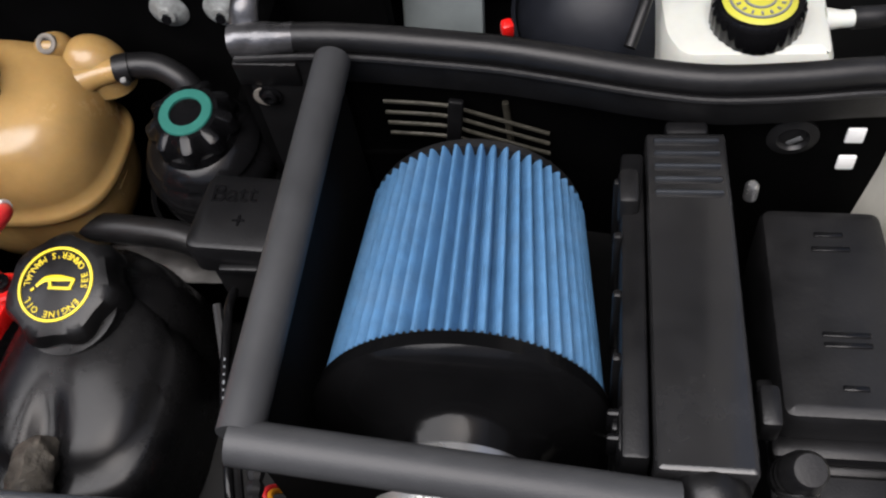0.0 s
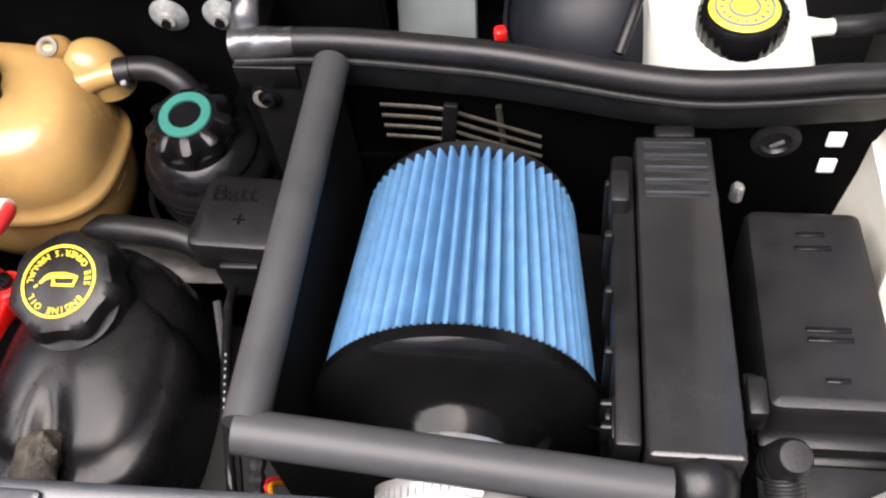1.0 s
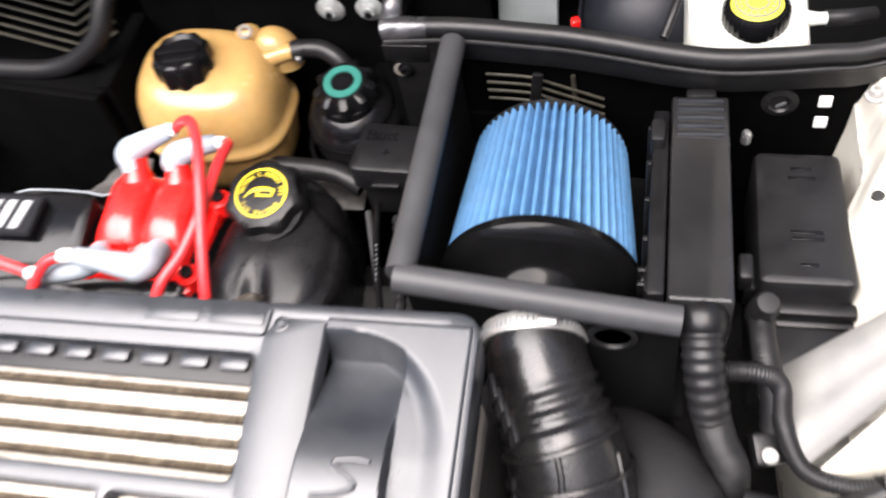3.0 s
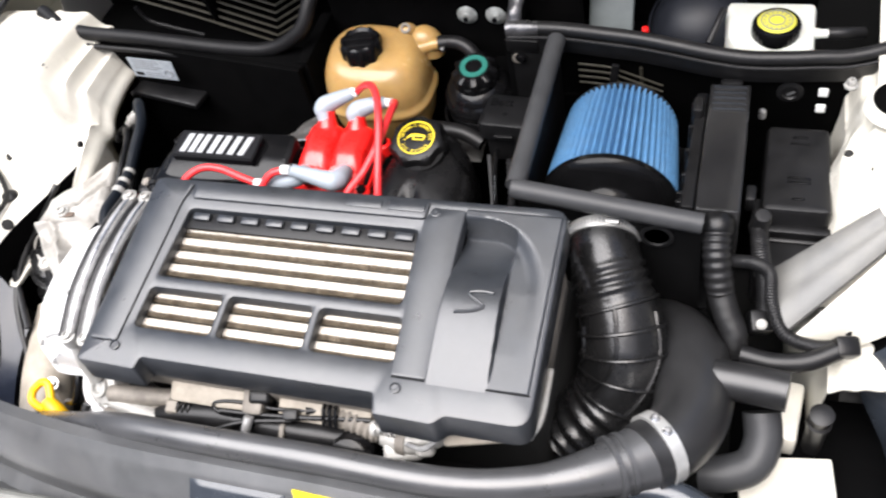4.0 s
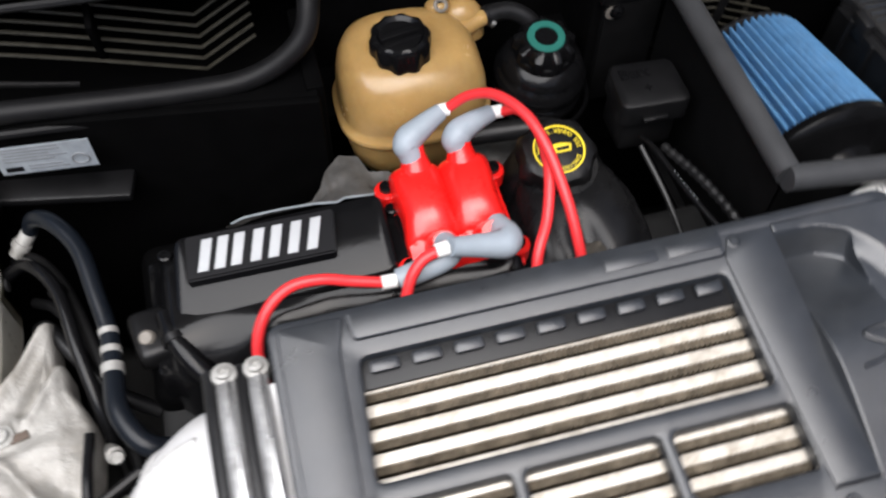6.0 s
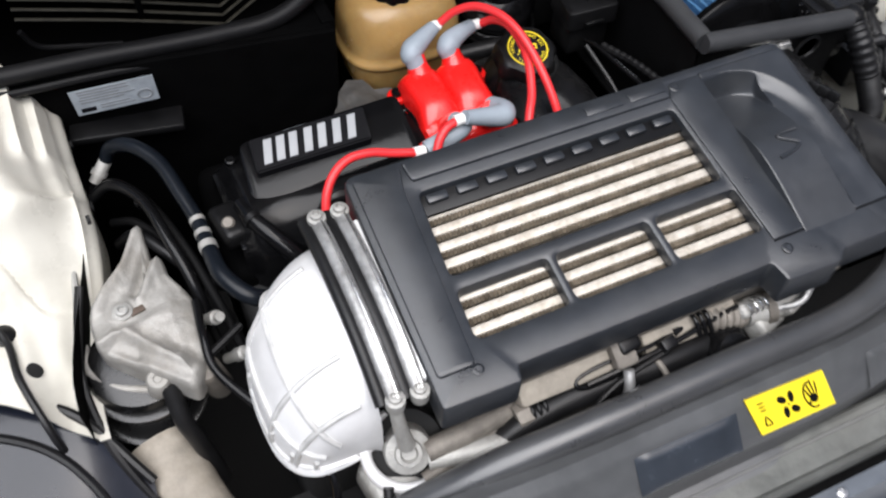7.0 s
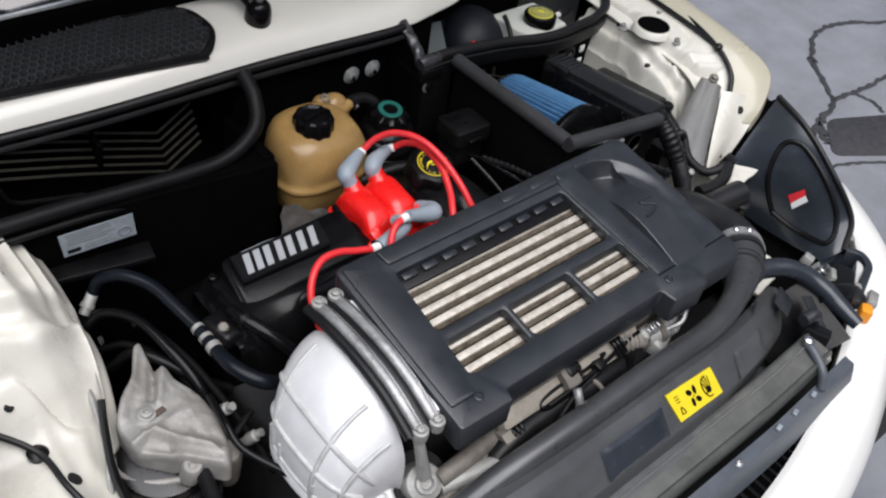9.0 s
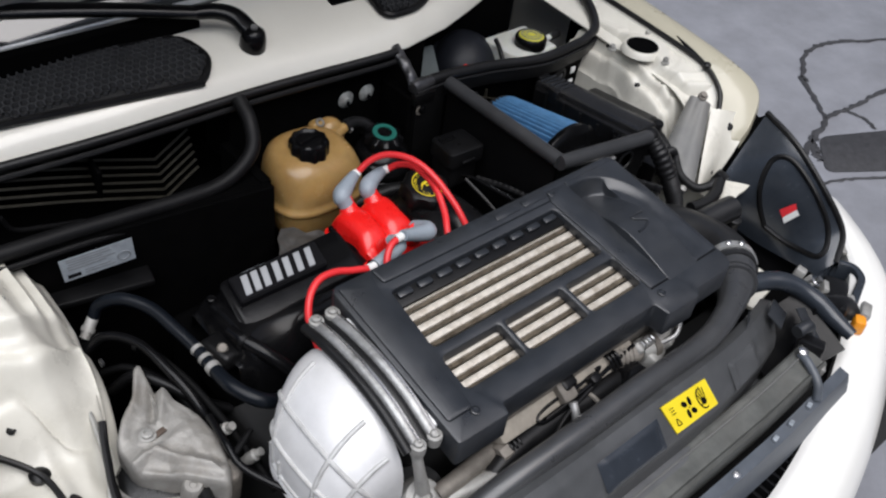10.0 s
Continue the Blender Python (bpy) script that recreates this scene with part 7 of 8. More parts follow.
def looms():
    t = thing("wiring_loom", (0.57, 0.0, 0.75), "corrugated black wiring loom and connectors", "wiring loom")
    def corr(pts, r, name="conduit", mat=RUBBER, n=70, amp=0.0005, f=40):
        return part(name, tube(pts, lambda s: r + amp * math.sin(s * f * 2 * math.pi), seg=14, n=n), mat, t)
    bm = lathe([(0.021, -0.035), (0.023, -0.015), (0.022, -0.004), (0.018, 0.006), (0.011, 0.012), (0, 0.0145)], (0.537, 0.058, 0.858), (12, 0, 0), seg=24)
    part("connector", bm, BLACK, t, "fat black round connector")
    corr([(0.537, 0.05, 0.85), (0.54, 0.025, 0.83), (0.548, 0.0, 0.795)], 0.0175, "boot", n=30, amp=0.0008, f=7)
    corr([(0.548, 0.0, 0.795), (0.558, -0.012, 0.765), (0.57, -0.02, 0.735), (0.573, -0.025, 0.7)], 0.0165, f=34)
    corr([(0.587, 0.075, 0.835), (0.592, 0.05, 0.815), (0.602, 0.03, 0.78), (0.606, 0.018, 0.74)], 0.0115, f=34)
    corr([(0.555, 0.03, 0.82), (0.585, 0.03, 0.82), (0.605, 0.03, 0.8), (0.612, 0.01, 0.765), (0.63, -0.02, 0.745), (0.665, -0.03, 0.74), (0.7, -0.028, 0.745)], 0.0085, f=60)
    corr([(0.58, -0.052, 0.735), (0.62, -0.058, 0.735), (0.66, -0.052, 0.738), (0.695, -0.035, 0.745)], 0.0125, "hose", amp=0.0, f=1)
    can = lathe([(0.013, -0.12), (0.013, -0.03), (0.0155, -0.028), (0.0155, -0.018), (0.013, -0.016), (0.013, 0.0), (0.015, 0.001), (0.015, 0.006), (0.01, 0.008), (0, 0.008)], (0.683, -0.1, 0.69), (6, 0, 0), seg=22)
    part("drain_pipe", can, RUBBER, t, "upright dark pipe with a collar")
    plug = lathe([(0.01, -0.04), (0.011, -0.03), (0.0128, -0.028), (0.0128, -0.024), (0.011, -0.022), (0.0128, -0.02), (0.0128, -0.016), (0.011, -0.014), (0.0128, -0.012), (0.0128, -0.006), (0.0112, -0.004), (0.0112, 0.004), (0.009, 0.007), (0, 0.0075)], (0.589, 0.078, 0.852), (14, 6, 0), seg=20)
    part("plug", plug, BLACK, t, "ribbed black round plug")
    for p, s in (((0.702, -0.03, 0.745), (0.03, 0.026, 0.026)), ((0.6, 0.0, 0.735), (0.03, 0.03, 0.025))):
        part("plug", box(s, p, (20, 10, 15), bevel=0.005), BLACK, t)
    bm = lathe([(0.007, 0), (0.007, 0.006), (0.004, 0.008), (0, 0.008)], (0.602, -0.01, 0.745), (30, 0, 0), seg=14)
    part("ground_bolt", bm, ALLOY, t)
    # finned regulator and pale clip behind the shroud's corner
    for k in range(4):
        part("finned_rib", box((0.004, 0.022, 0.014), (0.372 + 0.007 * k, -0.03 - 0.012 * k, 0.872), (0, 20, 20), bevel=0.001), BLACK, t)


def chassis_leg():
    part("chassis_leg", tube([(-0.52, -0.06, 0.62), (-0.5, -0.16, 0.6), (-0.46, -0.26, 0.58)], 0.042, seg=16, n=8, flat=0.9), MANIFOLD, car, "grimy pale chassis leg")
    bolt(car, (-0.452, -0.2, 0.63), 0.007, 0.008, (25, 20, 0))
    for z in (0.808, 0.777):
        part("bracket_window", box((0.0135, 0.003, 0.0155), (0.661, 0.359, z), (0, 0, 0), bevel=0.002), WHITE_CLIP, car, "small white square seen through the bracket")
    bm = lathe([(0.018, -0.003), (0.019, 0.002), (0.012, 0.004), (0.01, 0.001), (0, 0.001)], (0.616, 0.3575, 0.809), (90, 0, 0), seg=24)
    plug = part("bracket_plug", bm, RUBBER, car)
    part("plug_slot", box((0.012, 0.002, 0.004), (0.617, 0.3535, 0.808), (0, -35, 0), bevel=0.0008), PANEL, plug)
    part("terminal", lathe([(0.005, 0), (0.005, 0.012), (0.003, 0.015), (0, 0.015)], (0.58, 0.295, 0.815), (0, 0, 0), seg=12), STEEL, car)


# ---- left-hand side ----
def engine_mount():
    t = thing("engine_mount", (-0.51, 0.0, 0.65), "dusty cast alloy engine mount with a bolt", "engine mount")
    plan = [(-0.546, 0.014), (-0.503, -0.03), (-0.455, -0.076), (-0.434, -0.04), (-0.425, 0.011), (-0.427, 0.055), (-0.445, 0.088), (-0.446, 0.112), (-0.459, 0.126), (-0.457, 0.168), (-0.468, 0.165), (-0.495, 0.115), (-0.518, 0.1), (-0.547, 0.06)]
    loop = rounded(plan, [0.012, 0.012, 0.012, 0.012, 0.012, 0.012, 0.005, 0.006, 0.004, 0.005, 0.005, 0.012, 0.012, 0.012], 10)
    mid = V((-0.492, 0.03))
    def near_line(x, y, pts):
        best = 9.0
        for (ax, ay), (bx, by) in zip(pts, pts[1:]):
            dx, dy = bx - ax, by - ay
            q = max(0.0, min(1.0, ((x - ax) * dx + (y - ay) * dy) / (dx * dx + dy * dy)))
            best = min(best, math.hypot(x - ax - q * dx, y - ay - q * dy))
        return best
    webs = (([(-0.463, 0.162), (-0.505, 0.1), (-0.535, 0.068)], 0.009, 0.009), ([(-0.447, 0.116), (-0.468, 0.085), (-0.484, 0.06)], 0.008, 0.007),
            ([(-0.548, 0.016), (-0.523, 0.022), (-0.507, 0.02), (-0.485, -0.012), (-0.447, -0.052)], 0.006, 0.009), ([(-0.507, 0.02), (-0.47, 0.03), (-0.43, 0.03)], 0.007, 0.004))
    def casting_z(x, y):
        z = 0.752 - 0.3 * max(0.0, -0.03 - y) ** 1.2 - 0.2 * max(0.0, -0.53 - x) - 0.5 * max(0.0, x + 0.455)
        z += 0.0025 * noise.noise(V((x * 40, y * 40, 1.0))) + 0.0012 * noise.noise(V((x * 150, y * 150, 4.0)))
        z -= 0.013 * math.exp(-(near_line(x, y, [(-0.458, 0.125), (-0.488, 0.072)]) / 0.006) ** 2)
        z -= 0.013 * math.exp(-(near_line(x, y, [(-0.53, 0.0), (-0.508, -0.004)]) / 0.014) ** 2) + 0.01 * math.exp(-(near_line(x, y, [(-0.46, -0.01), (-0.445, -0.028)]) / 0.014) ** 2)
        for pts, wd, hi in webs:
            z += hi * math.exp(-(near_line(x, y, pts) / wd) ** 2)
        return z + 0.003 * ease((0.016 - math.hypot(x + 0.509, y - 0.05)) / 0.004)
    bm = bmesh.new()
    rings = []
    for f, dz in [(1.0, -0.04), (1.01, -0.014), (1.0, -0.008), (0.97, -0.002), (0.93, 0.0)] + [(0.9 - 0.045 * k, 0.0) for k in range(20)]:
        rings.append([bm.verts.new((mid.x + (p.x - mid.x) * f, mid.y + (p.y - mid.y) * f, casting_z(mid.x + (p.x - mid.x) * f, mid.y + (p.y - mid.y) * f) + dz)) for p in loop])
    for p, q in zip(rings, rings[1:]):
        for k in range(len(p)):
            l = (k + 1) % len(p)
            bm.faces.new((p[k], p[l], q[l], q[k]))
    bm.faces.new(rings[-1])
    part("casting", bm, MOUNT, t, angle=60)
    part("casting_lip", tube([(-0.563, 0.05, 0.71), (-0.565, 0.016, 0.708), (-0.544, -0.014, 0.706), (-0.508, -0.034, 0.706), (-0.48, -0.045, 0.706)], 0.005, seg=10), MOUNT, t)
    for x, y, z, r in ((-0.476, -0.03, 0.74, 0.012), (-0.493, -0.044, 0.737, 0.014)):
        part("casting_lobe", lathe([(r, -0.03), (r, 0.0), (r * 0.8, 0.004), (r * 0.4, 0.004), (r * 0.3, 0.002), (0, 0.002)], (x, y, z), (12, 4, 0), seg=18), MOUNT, t)
    bolt(t, (-0.507, 0.048, 0.7545), 0.008, 0.008, mat=ALLOY)
    part("slot", box((0.018, 0.009, 0.003), (-0.491, 0.045, 0.7535), (0, 0, 12), bevel=0.001), RUST, t, "rusty slotted hole")
    bm = lathe([(0.05, -0.07), (0.062, -0.066), (0.064, -0.05), (0.061, -0.034), (0.063, -0.03), (0.063, -0.006), (0.058, 0.004), (0.045, 0.008), (0, 0.008)], (-0.509, 0.008, 0.706), (9, 0, 0), seg=40)
    part("rubber_body", bm, HOSE, t, "shiny black rubber body")
    for z, r in ((0.69, 0.066), (0.652, 0.07)):
        bm = lathe([(r - 0.007, -0.005), (r, -0.0035), (r, 0.0025), (r - 0.006, 0.004), (r - 0.009, 0.003)], (-0.509, 0.006 - 0.2 * (0.7 - z), z), (9, 0, 0), seg=40)
        part("flange_ring", bm, HOSE, t, "dark metal flange ring")
    bm = lathe([(0.018, -0.1), (0.018, 0.0), (0.014, 0.005), (0.008, 0.006), (0, 0.006)], (-0.44, -0.045, 0.725), (16, -6, 0), seg=18)
    part("stud_post", bm, ALLOY_DARK, t)
    part("leg", tube([(-0.484, -0.05, 0.73), (-0.482, -0.078, 0.69), (-0.474, -0.091, 0.65), (-0.462, -0.11, 0.57)], [0.01, 0.011, 0.011, 0.011], seg=12), RUBBER, t)


def left_hoses():
    t = thing("refrigerant_hose", (-0.4, 0.15, 0.7), "dark blue-grey refrigerant hose with crimped fittings", "hose")
    part("hose", tube([(-0.472, 0.278, 0.766), (-0.46, 0.276, 0.788), (-0.4355, 0.252, 0.806), (-0.411, 0.212, 0.806), (-0.3995, 0.16, 0.799), (-0.3914, 0.1145, 0.791), (-0.3905, 0.073, 0.79), (-0.3865, 0.025, 0.792), (-0.362, -0.01, 0.782), (-0.318, -0.004, 0.75)], [0.0085, 0.0092, 0.0096, 0.0096, 0.0094, 0.0092, 0.01, 0.0108, 0.0108, 0.0105], seg=14, n=10), LINE_BLUE, t)
    for r0, p0, p1 in ((0.0088, (-0.472, 0.278, 0.766), (-0.482, 0.272, 0.757)), (0.0105, (-0.482, 0.272, 0.757), (-0.487, 0.269, 0.7525)), (0.0078, (-0.487, 0.269, 0.7525), (-0.494, 0.265, 0.746))):
        part("fitting", tube([p0, p1], r0, seg=14, n=2), ALLOY, t, "crimped alloy fitting")
    for p0, p1, r0 in (((-0.3917, 0.1185, 0.7915), (-0.3913, 0.112, 0.791), 0.0099), ((-0.3909, 0.098, 0.7905), (-0.3907, 0.091, 0.7902), 0.0104), ((-0.3905, 0.079, 0.79), (-0.3905, 0.069, 0.79), 0.0112)):
        part("crimp_band", tube([p0, p1], r0, seg=14, n=2), ALLOY, t)
    t = thing("black_hose_set", (-0.42, 0.12, 0.7), "bundle of thin black hoses beside the engine", "hose")
    part("hose", tube([(-0.5, 0.27, 0.73), (-0.47, 0.25, 0.75), (-0.44, 0.2, 0.755), (-0.415, 0.12, 0.745), (-0.4, 0.05, 0.72), (-0.39, -0.02, 0.69), (-0.39, -0.08, 0.68)], 0.0065, seg=10, n=10), SHIELD, t)
    part("hose", tube([(-0.49, 0.23, 0.7), (-0.46, 0.2, 0.72), (-0.43, 0.14, 0.72), (-0.42, 0.06, 0.7), (-0.41, 0.0, 0.66)], 0.006, seg=10, n=10), SHIELD, t)
    part("pipe", tube([(-0.425, 0.03, 0.755), (-0.43, -0.02, 0.755), (-0.43, -0.06, 0.745), (-0.405, -0.11, 0.735), (-0.37, -0.165, 0.725), (-0.35, -0.21, 0.71), (-0.355, -0.24, 0.68), (-0.39, -0.235, 0.65)], 0.0055, seg=10, n=10), BLACK_GLOSS, t)
    part("hose", tube([(-0.505, 0.245, 0.74), (-0.475, 0.235, 0.765), (-0.445, 0.19, 0.772), (-0.43, 0.12, 0.76), (-0.42, 0.07, 0.735), (-0.415, 0.03, 0.69)], 0.0075, seg=10, n=10), BLACK_GLOSS, t)
    part("hose", tube([(-0.49, 0.2, 0.69), (-0.465, 0.17, 0.735), (-0.44, 0.13, 0.738), (-0.41, 0.09, 0.72), (-0.37, 0.07, 0.69)], 0.008, seg=10, n=10), BLACK, t)
    part("hose_tie", tube([(-0.447, 0.195, 0.766), (-0.444, 0.188, 0.766)], 0.0098, seg=12, n=2), BLACK_GLOSS, t)
    part("crossbar", tube([(-0.43, -0.035, 0.735), (-0.385, -0.01, 0.735)], 0.005, seg=8, n=3), BLACK, t)
    for p, rot in (((-0.41, 0.015, 0.73), (40, 0, 30)), ((-0.395, -0.03, 0.705), (40, 20, 30))):
        part("sensor", lathe([(0.007, -0.03), (0.007, -0.01), (0.009, -0.008), (0.009, 0.006), (0.006, 0.008), (0.006, 0.018), (0, 0.018)], p, rot, seg=12), ALLOY, t)
    t = thing("bonnet_cable", (-0.64, 0.08, 0.72), "thin black cable clipped to the inner wing", "cable")
    part("cable", tube([(-0.745, 0.16, 0.8), (-0.696, 0.13, 0.783), (-0.642, 0.078, 0.75), (-0.632, 0.009, 0.750), (-0.620, -0.042, 0.735), (-0.614, -0.064, 0.700), (-0.606, -0.062, 0.640)], 0.0045, seg=8, n=10), RUBBER, t)
    for p in ((-0.641, 0.08, 0.74), (-0.696, 0.132, 0.776)):
        part("cable_clip", lathe([(0.012, -0.004), (0.014, 0.004), (0.009, 0.009), (0, 0.01)], p, (0, 12, 0), seg=14), BLACK, t)
    part("second_cable", tube([(-0.545, 0.1, 0.76), (-0.56, 0.06, 0.74), (-0.575, 0.0, 0.71), (-0.565, -0.08, 0.68), (-0.53, -0.16, 0.62)], 0.0055, seg=8, n=10), RUBBER, t)
    part("bright_pipe", tube([(-0.545, 0.17, 0.755), (-0.55, 0.12, 0.745), (-0.565, 0.05, 0.73), (-0.585, 0.0, 0.7), (-0.58, -0.03, 0.67)], 0.004, seg=8, n=10), ALLOY, t)
    part("pipe_bracket", box((0.02, 0.016, 0.012), (-0.535, 0.175, 0.758), (0, 0, 30), bevel=0.003), ALLOY, t)


# ---- engine front and block ----
def engine():
    t = thing("engine_block", (0.0, -0.05, 0.5), "dirty cast alloy engine with black plastic parts", "engine")
    # filler blocks, near-black so the deep shade between parts is in their colour
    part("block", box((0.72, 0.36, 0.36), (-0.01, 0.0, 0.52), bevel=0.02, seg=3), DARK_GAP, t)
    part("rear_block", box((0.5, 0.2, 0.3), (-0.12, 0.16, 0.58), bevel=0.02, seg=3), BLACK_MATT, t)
    for x0, x1 in ((-0.14, 0.0), (0.02, 0.15)):
        part("manifold_panel", box((x1 - x0, 0.045, 0.035), ((x0 + x1) / 2, -0.232, 0.775), (38, 0, 0), bevel=0.006), MANIFOLD, t, "pale dusty cast manifold")
    part("manifold_bridge", box((0.03, 0.035, 0.03), (-0.01, -0.245, 0.785), (30, 0, 0), bevel=0.006), ALLOY_DARK, t)
    part("coolant_pipe", tube([(-0.26, -0.27, 0.72), (-0.2, -0.262, 0.735), (-0.12, -0.26, 0.74), (-0.05, -0.265, 0.74)], [0.009, 0.01, 0.011, 0.01], seg=14), ALLOY_DARK, t)
    part("lower_hose", tube([(-0.17, -0.27, 0.735), (-0.13, -0.264, 0.748), (-0.055, -0.26, 0.753), (0.036, -0.264, 0.754), (0.09, -0.262, 0.75), (0.13, -0.255, 0.74)], [0.015, 0.0165, 0.0175, 0.0175, 0.017, 0.016], seg=18), RUBBER, t)
    part("hose_clip", tube([(0.028, -0.25, 0.768), (0.032, -0.275, 0.77), (0.036, -0.295, 0.755), (0.036, -0.3, 0.73)], 0.004, seg=8), ALLOY_DARK, t)
    part("ribbed_hose", tube([(-0.11, -0.29, 0.715), (-0.075, -0.285, 0.725), (-0.045, -0.28, 0.735)], lambda s: 0.016 + 0.003 * math.sin(s * 40), seg=14, n=12), ALLOY_DARK, t)
    part("throttle_linkage", tube([(-0.06, -0.262, 0.775), (0.0, -0.262, 0.782), (0.06, -0.258, 0.785), (0.12, -0.25, 0.785), (0.15, -0.247, 0.785)], 0.0035, seg=8), BLACK_GLOSS, t)
    part("linkage_clip", box((0.02, 0.014, 0.016), (0.045, -0.258, 0.787), (20, 0, 10), bevel=0.003), BLACK, t)
    part("cable_loop", tube([(0.045, -0.262, 0.78), (-0.02, -0.272, 0.775), (-0.06, -0.285, 0.765), (-0.055, -0.292, 0.755), (0.0, -0.282, 0.76)], 0.0035, seg=8), BLACK, t)
    bm = lathe([(0.024, -0.03), (0.026, 0.0), (0.022, 0.012), (0.012, 0.016), (0, 0.016)], (0.13, -0.27, 0.75), (60, 0, 20), seg=20)
    part("vacuum_pot", bm, BLACK_GLOSS, t)
    for p, s in (((0.16, -0.248, 0.77), (0.03, 0.02, 0.035)), ((0.19, -0.262, 0.75), (0.05, 0.03, 0.03)), ((0.22, -0.258, 0.765), (0.025, 0.03, 0.025))):
        part("throttle_casting", box(s, p, (25, 10, 20), bevel=0.007, seg=3), ALLOY, t)
    part("spring", tube([(0.157 + 0.0012 * k, -0.255 + 0.008 * math.cos(k), 0.785 + 0.008 * math.sin(k)) for k in range(26)], 0.0015, seg=6, n=3), STEEL, t)
    part("bright_strap", tube([(0.2, -0.265, 0.775), (0.225, -0.272, 0.785), (0.245, -0.262, 0.8), (0.262, -0.255, 0.825)], 0.004, seg=8), RAIL, t)
    part("gasket_edge", tube([(0.352, -0.245, 0.8), (0.363, -0.22, 0.81), (0.364, -0.16, 0.82)], 0.004, seg=10), ALLOY, t)
    part("cover_edge_casting", box((0.03, 0.2, 0.06), (0.345, -0.12, 0.81), (8, 0, 0), bevel=0.01), ALLOY_DARK, t)
    # castings at the left front
    part("pump_body", box((0.1, 0.06, 0.06), (-0.27, -0.235, 0.68), (10, 0, 10), bevel=0.012, seg=3), ALLOY, t)
    part("pump_snout", tube([(-0.25, -0.255, 0.735), (-0.2, -0.268, 0.738), (-0.15, -0.274, 0.74)], [0.012, 0.013, 0.012], seg=14), ALLOY, t)
    part("silver_plate", box((0.09, 0.03, 0.02), (-0.22, -0.275, 0.7), (20, 0, 5), bevel=0.006), SILVER, t)
    rnd = random.Random(12)
    for k in range(14):
        x = rnd.uniform(-0.28, 0.2)
        part("small_fitting", lathe([(0.008, -0.01), (0.01, -0.004), (0.01, 0.004), (0.006, 0.006), (0.006, 0.012), (0, 0.012)], (x, rnd.uniform(-0.295, -0.265), rnd.uniform(0.715, 0.735)), (rnd.uniform(0, 90), rnd.uniform(-40, 40), 0), seg=10), rnd.choice((ALLOY, ALLOY_DARK, BLACK)), t)
    # throttle end: solenoid, cable loop, ribbed boot and bright elbow
    part("linkage_bracket", box((0.03, 0.022, 0.03), (-0.002, -0.24, 0.79), (25, 0, 8), bevel=0.006, seg=3), BLACK, t)
    part("cable_loop", tube([(0.07, -0.245, 0.782), (0.02, -0.252, 0.785), (-0.03, -0.25, 0.784), (-0.065, -0.252, 0.78), (-0.072, -0.258, 0.776), (-0.06, -0.264, 0.772), (-0.02, -0.264, 0.772), (0.0, -0.262, 0.775)], 0.0028, seg=8, n=8), BLACK_GLOSS, t)
    part("cable_end", tube([(0.06, -0.246, 0.782), (0.085, -0.24, 0.78)], 0.0065, seg=12, n=3), BLACK, t)
    for k in range(3):
        part("spring_clip", tube([(0.086 + 0.008 * k, -0.226, 0.79), (0.088 + 0.008 * k, -0.246, 0.795), (0.09 + 0.008 * k, -0.262, 0.78)], 0.003, seg=8), BLACK_GLOSS, t)
    part("ribbed_boot", tube([(0.1, -0.24, 0.775), (0.13, -0.246, 0.772), (0.16, -0.25, 0.765)], lambda q: 0.016 + 0.0016 * math.sin(q * 44), seg=16, n=16), ALLOY_DARK, t, "dusty grey ribbed boot")
    part("cast_elbow", tube([(0.165, -0.25, 0.765), (0.195, -0.254, 0.764), (0.22, -0.25, 0.768), (0.245, -0.24, 0.778)], [0.017, 0.0195, 0.017, 0.015], seg=18), ALLOY, t, "dull cast elbow")
    part("elbow_band", tube([(0.186, -0.2535, 0.764), (0.198, -0.254, 0.764)], 0.0212, seg=18, n=2), ALLOY_DARK, t)
    part("dark_pot", lathe([(0.026, -0.02), (0.029, -0.012), (0.029, 0.004), (0.024, 0.012), (0.01, 0.015), (0, 0.015)], (0.125, -0.285, 0.752), (35, 0, 10), seg=22), BLACK_GLOSS, t)
    part("cover_flange", box((0.085, 0.03, 0.012), (0.285, -0.238, 0.782), (22, -4, 12), bevel=0.005), MANIFOLD, t)
    part("strap_post", tube([(-0.012, -0.268, 0.785), (-0.016, -0.282, 0.77), (-0.02, -0.29, 0.745)], 0.0065, seg=12), RAIL, t, "grey pipe strap")
    part("coolant_rail", tube([(-0.25, -0.25, 0.745), (-0.21, -0.25, 0.75), (-0.17, -0.247, 0.752), (-0.12, -0.24, 0.745)], [0.013, 0.0135, 0.013, 0.012], seg=14), ALLOY_DARK, t, "dull alloy coolant pipe")
    part("rail_nut", lathe([(0.016, -0.012), (0.018, -0.006), (0.018, 0.006), (0.014, 0.01), (0, 0.01)], (-0.135, -0.258, 0.752), (0, 90, 3), seg=8), ALLOY_DARK, t)
    for x in (-0.128, -0.12, -0.112):
        part("rail_clip", tube([(x, -0.246, 0.764), (x, -0.262, 0.768), (x, -0.274, 0.755)], 0.0028, seg=8), BLACK, t)
    part("loom_loop", tube([(-0.3, -0.262, 0.72), (-0.31, -0.285, 0.7), (-0.33, -0.28, 0.68), (-0.325, -0.26, 0.66), (-0.3, -0.25, 0.64)], 0.006, seg=10, n=10), RUBBER, t)
    # heat shield scrap behind the coil and steel foil
    lip = [(-0.265, 0.231), (-0.246, 0.238), (-0.202, 0.239), (-0.165, 0.237), (-0.141, 0.233), (-0.133, 0.237), (-0.105, 0.234), (-0.06, 0.231)]
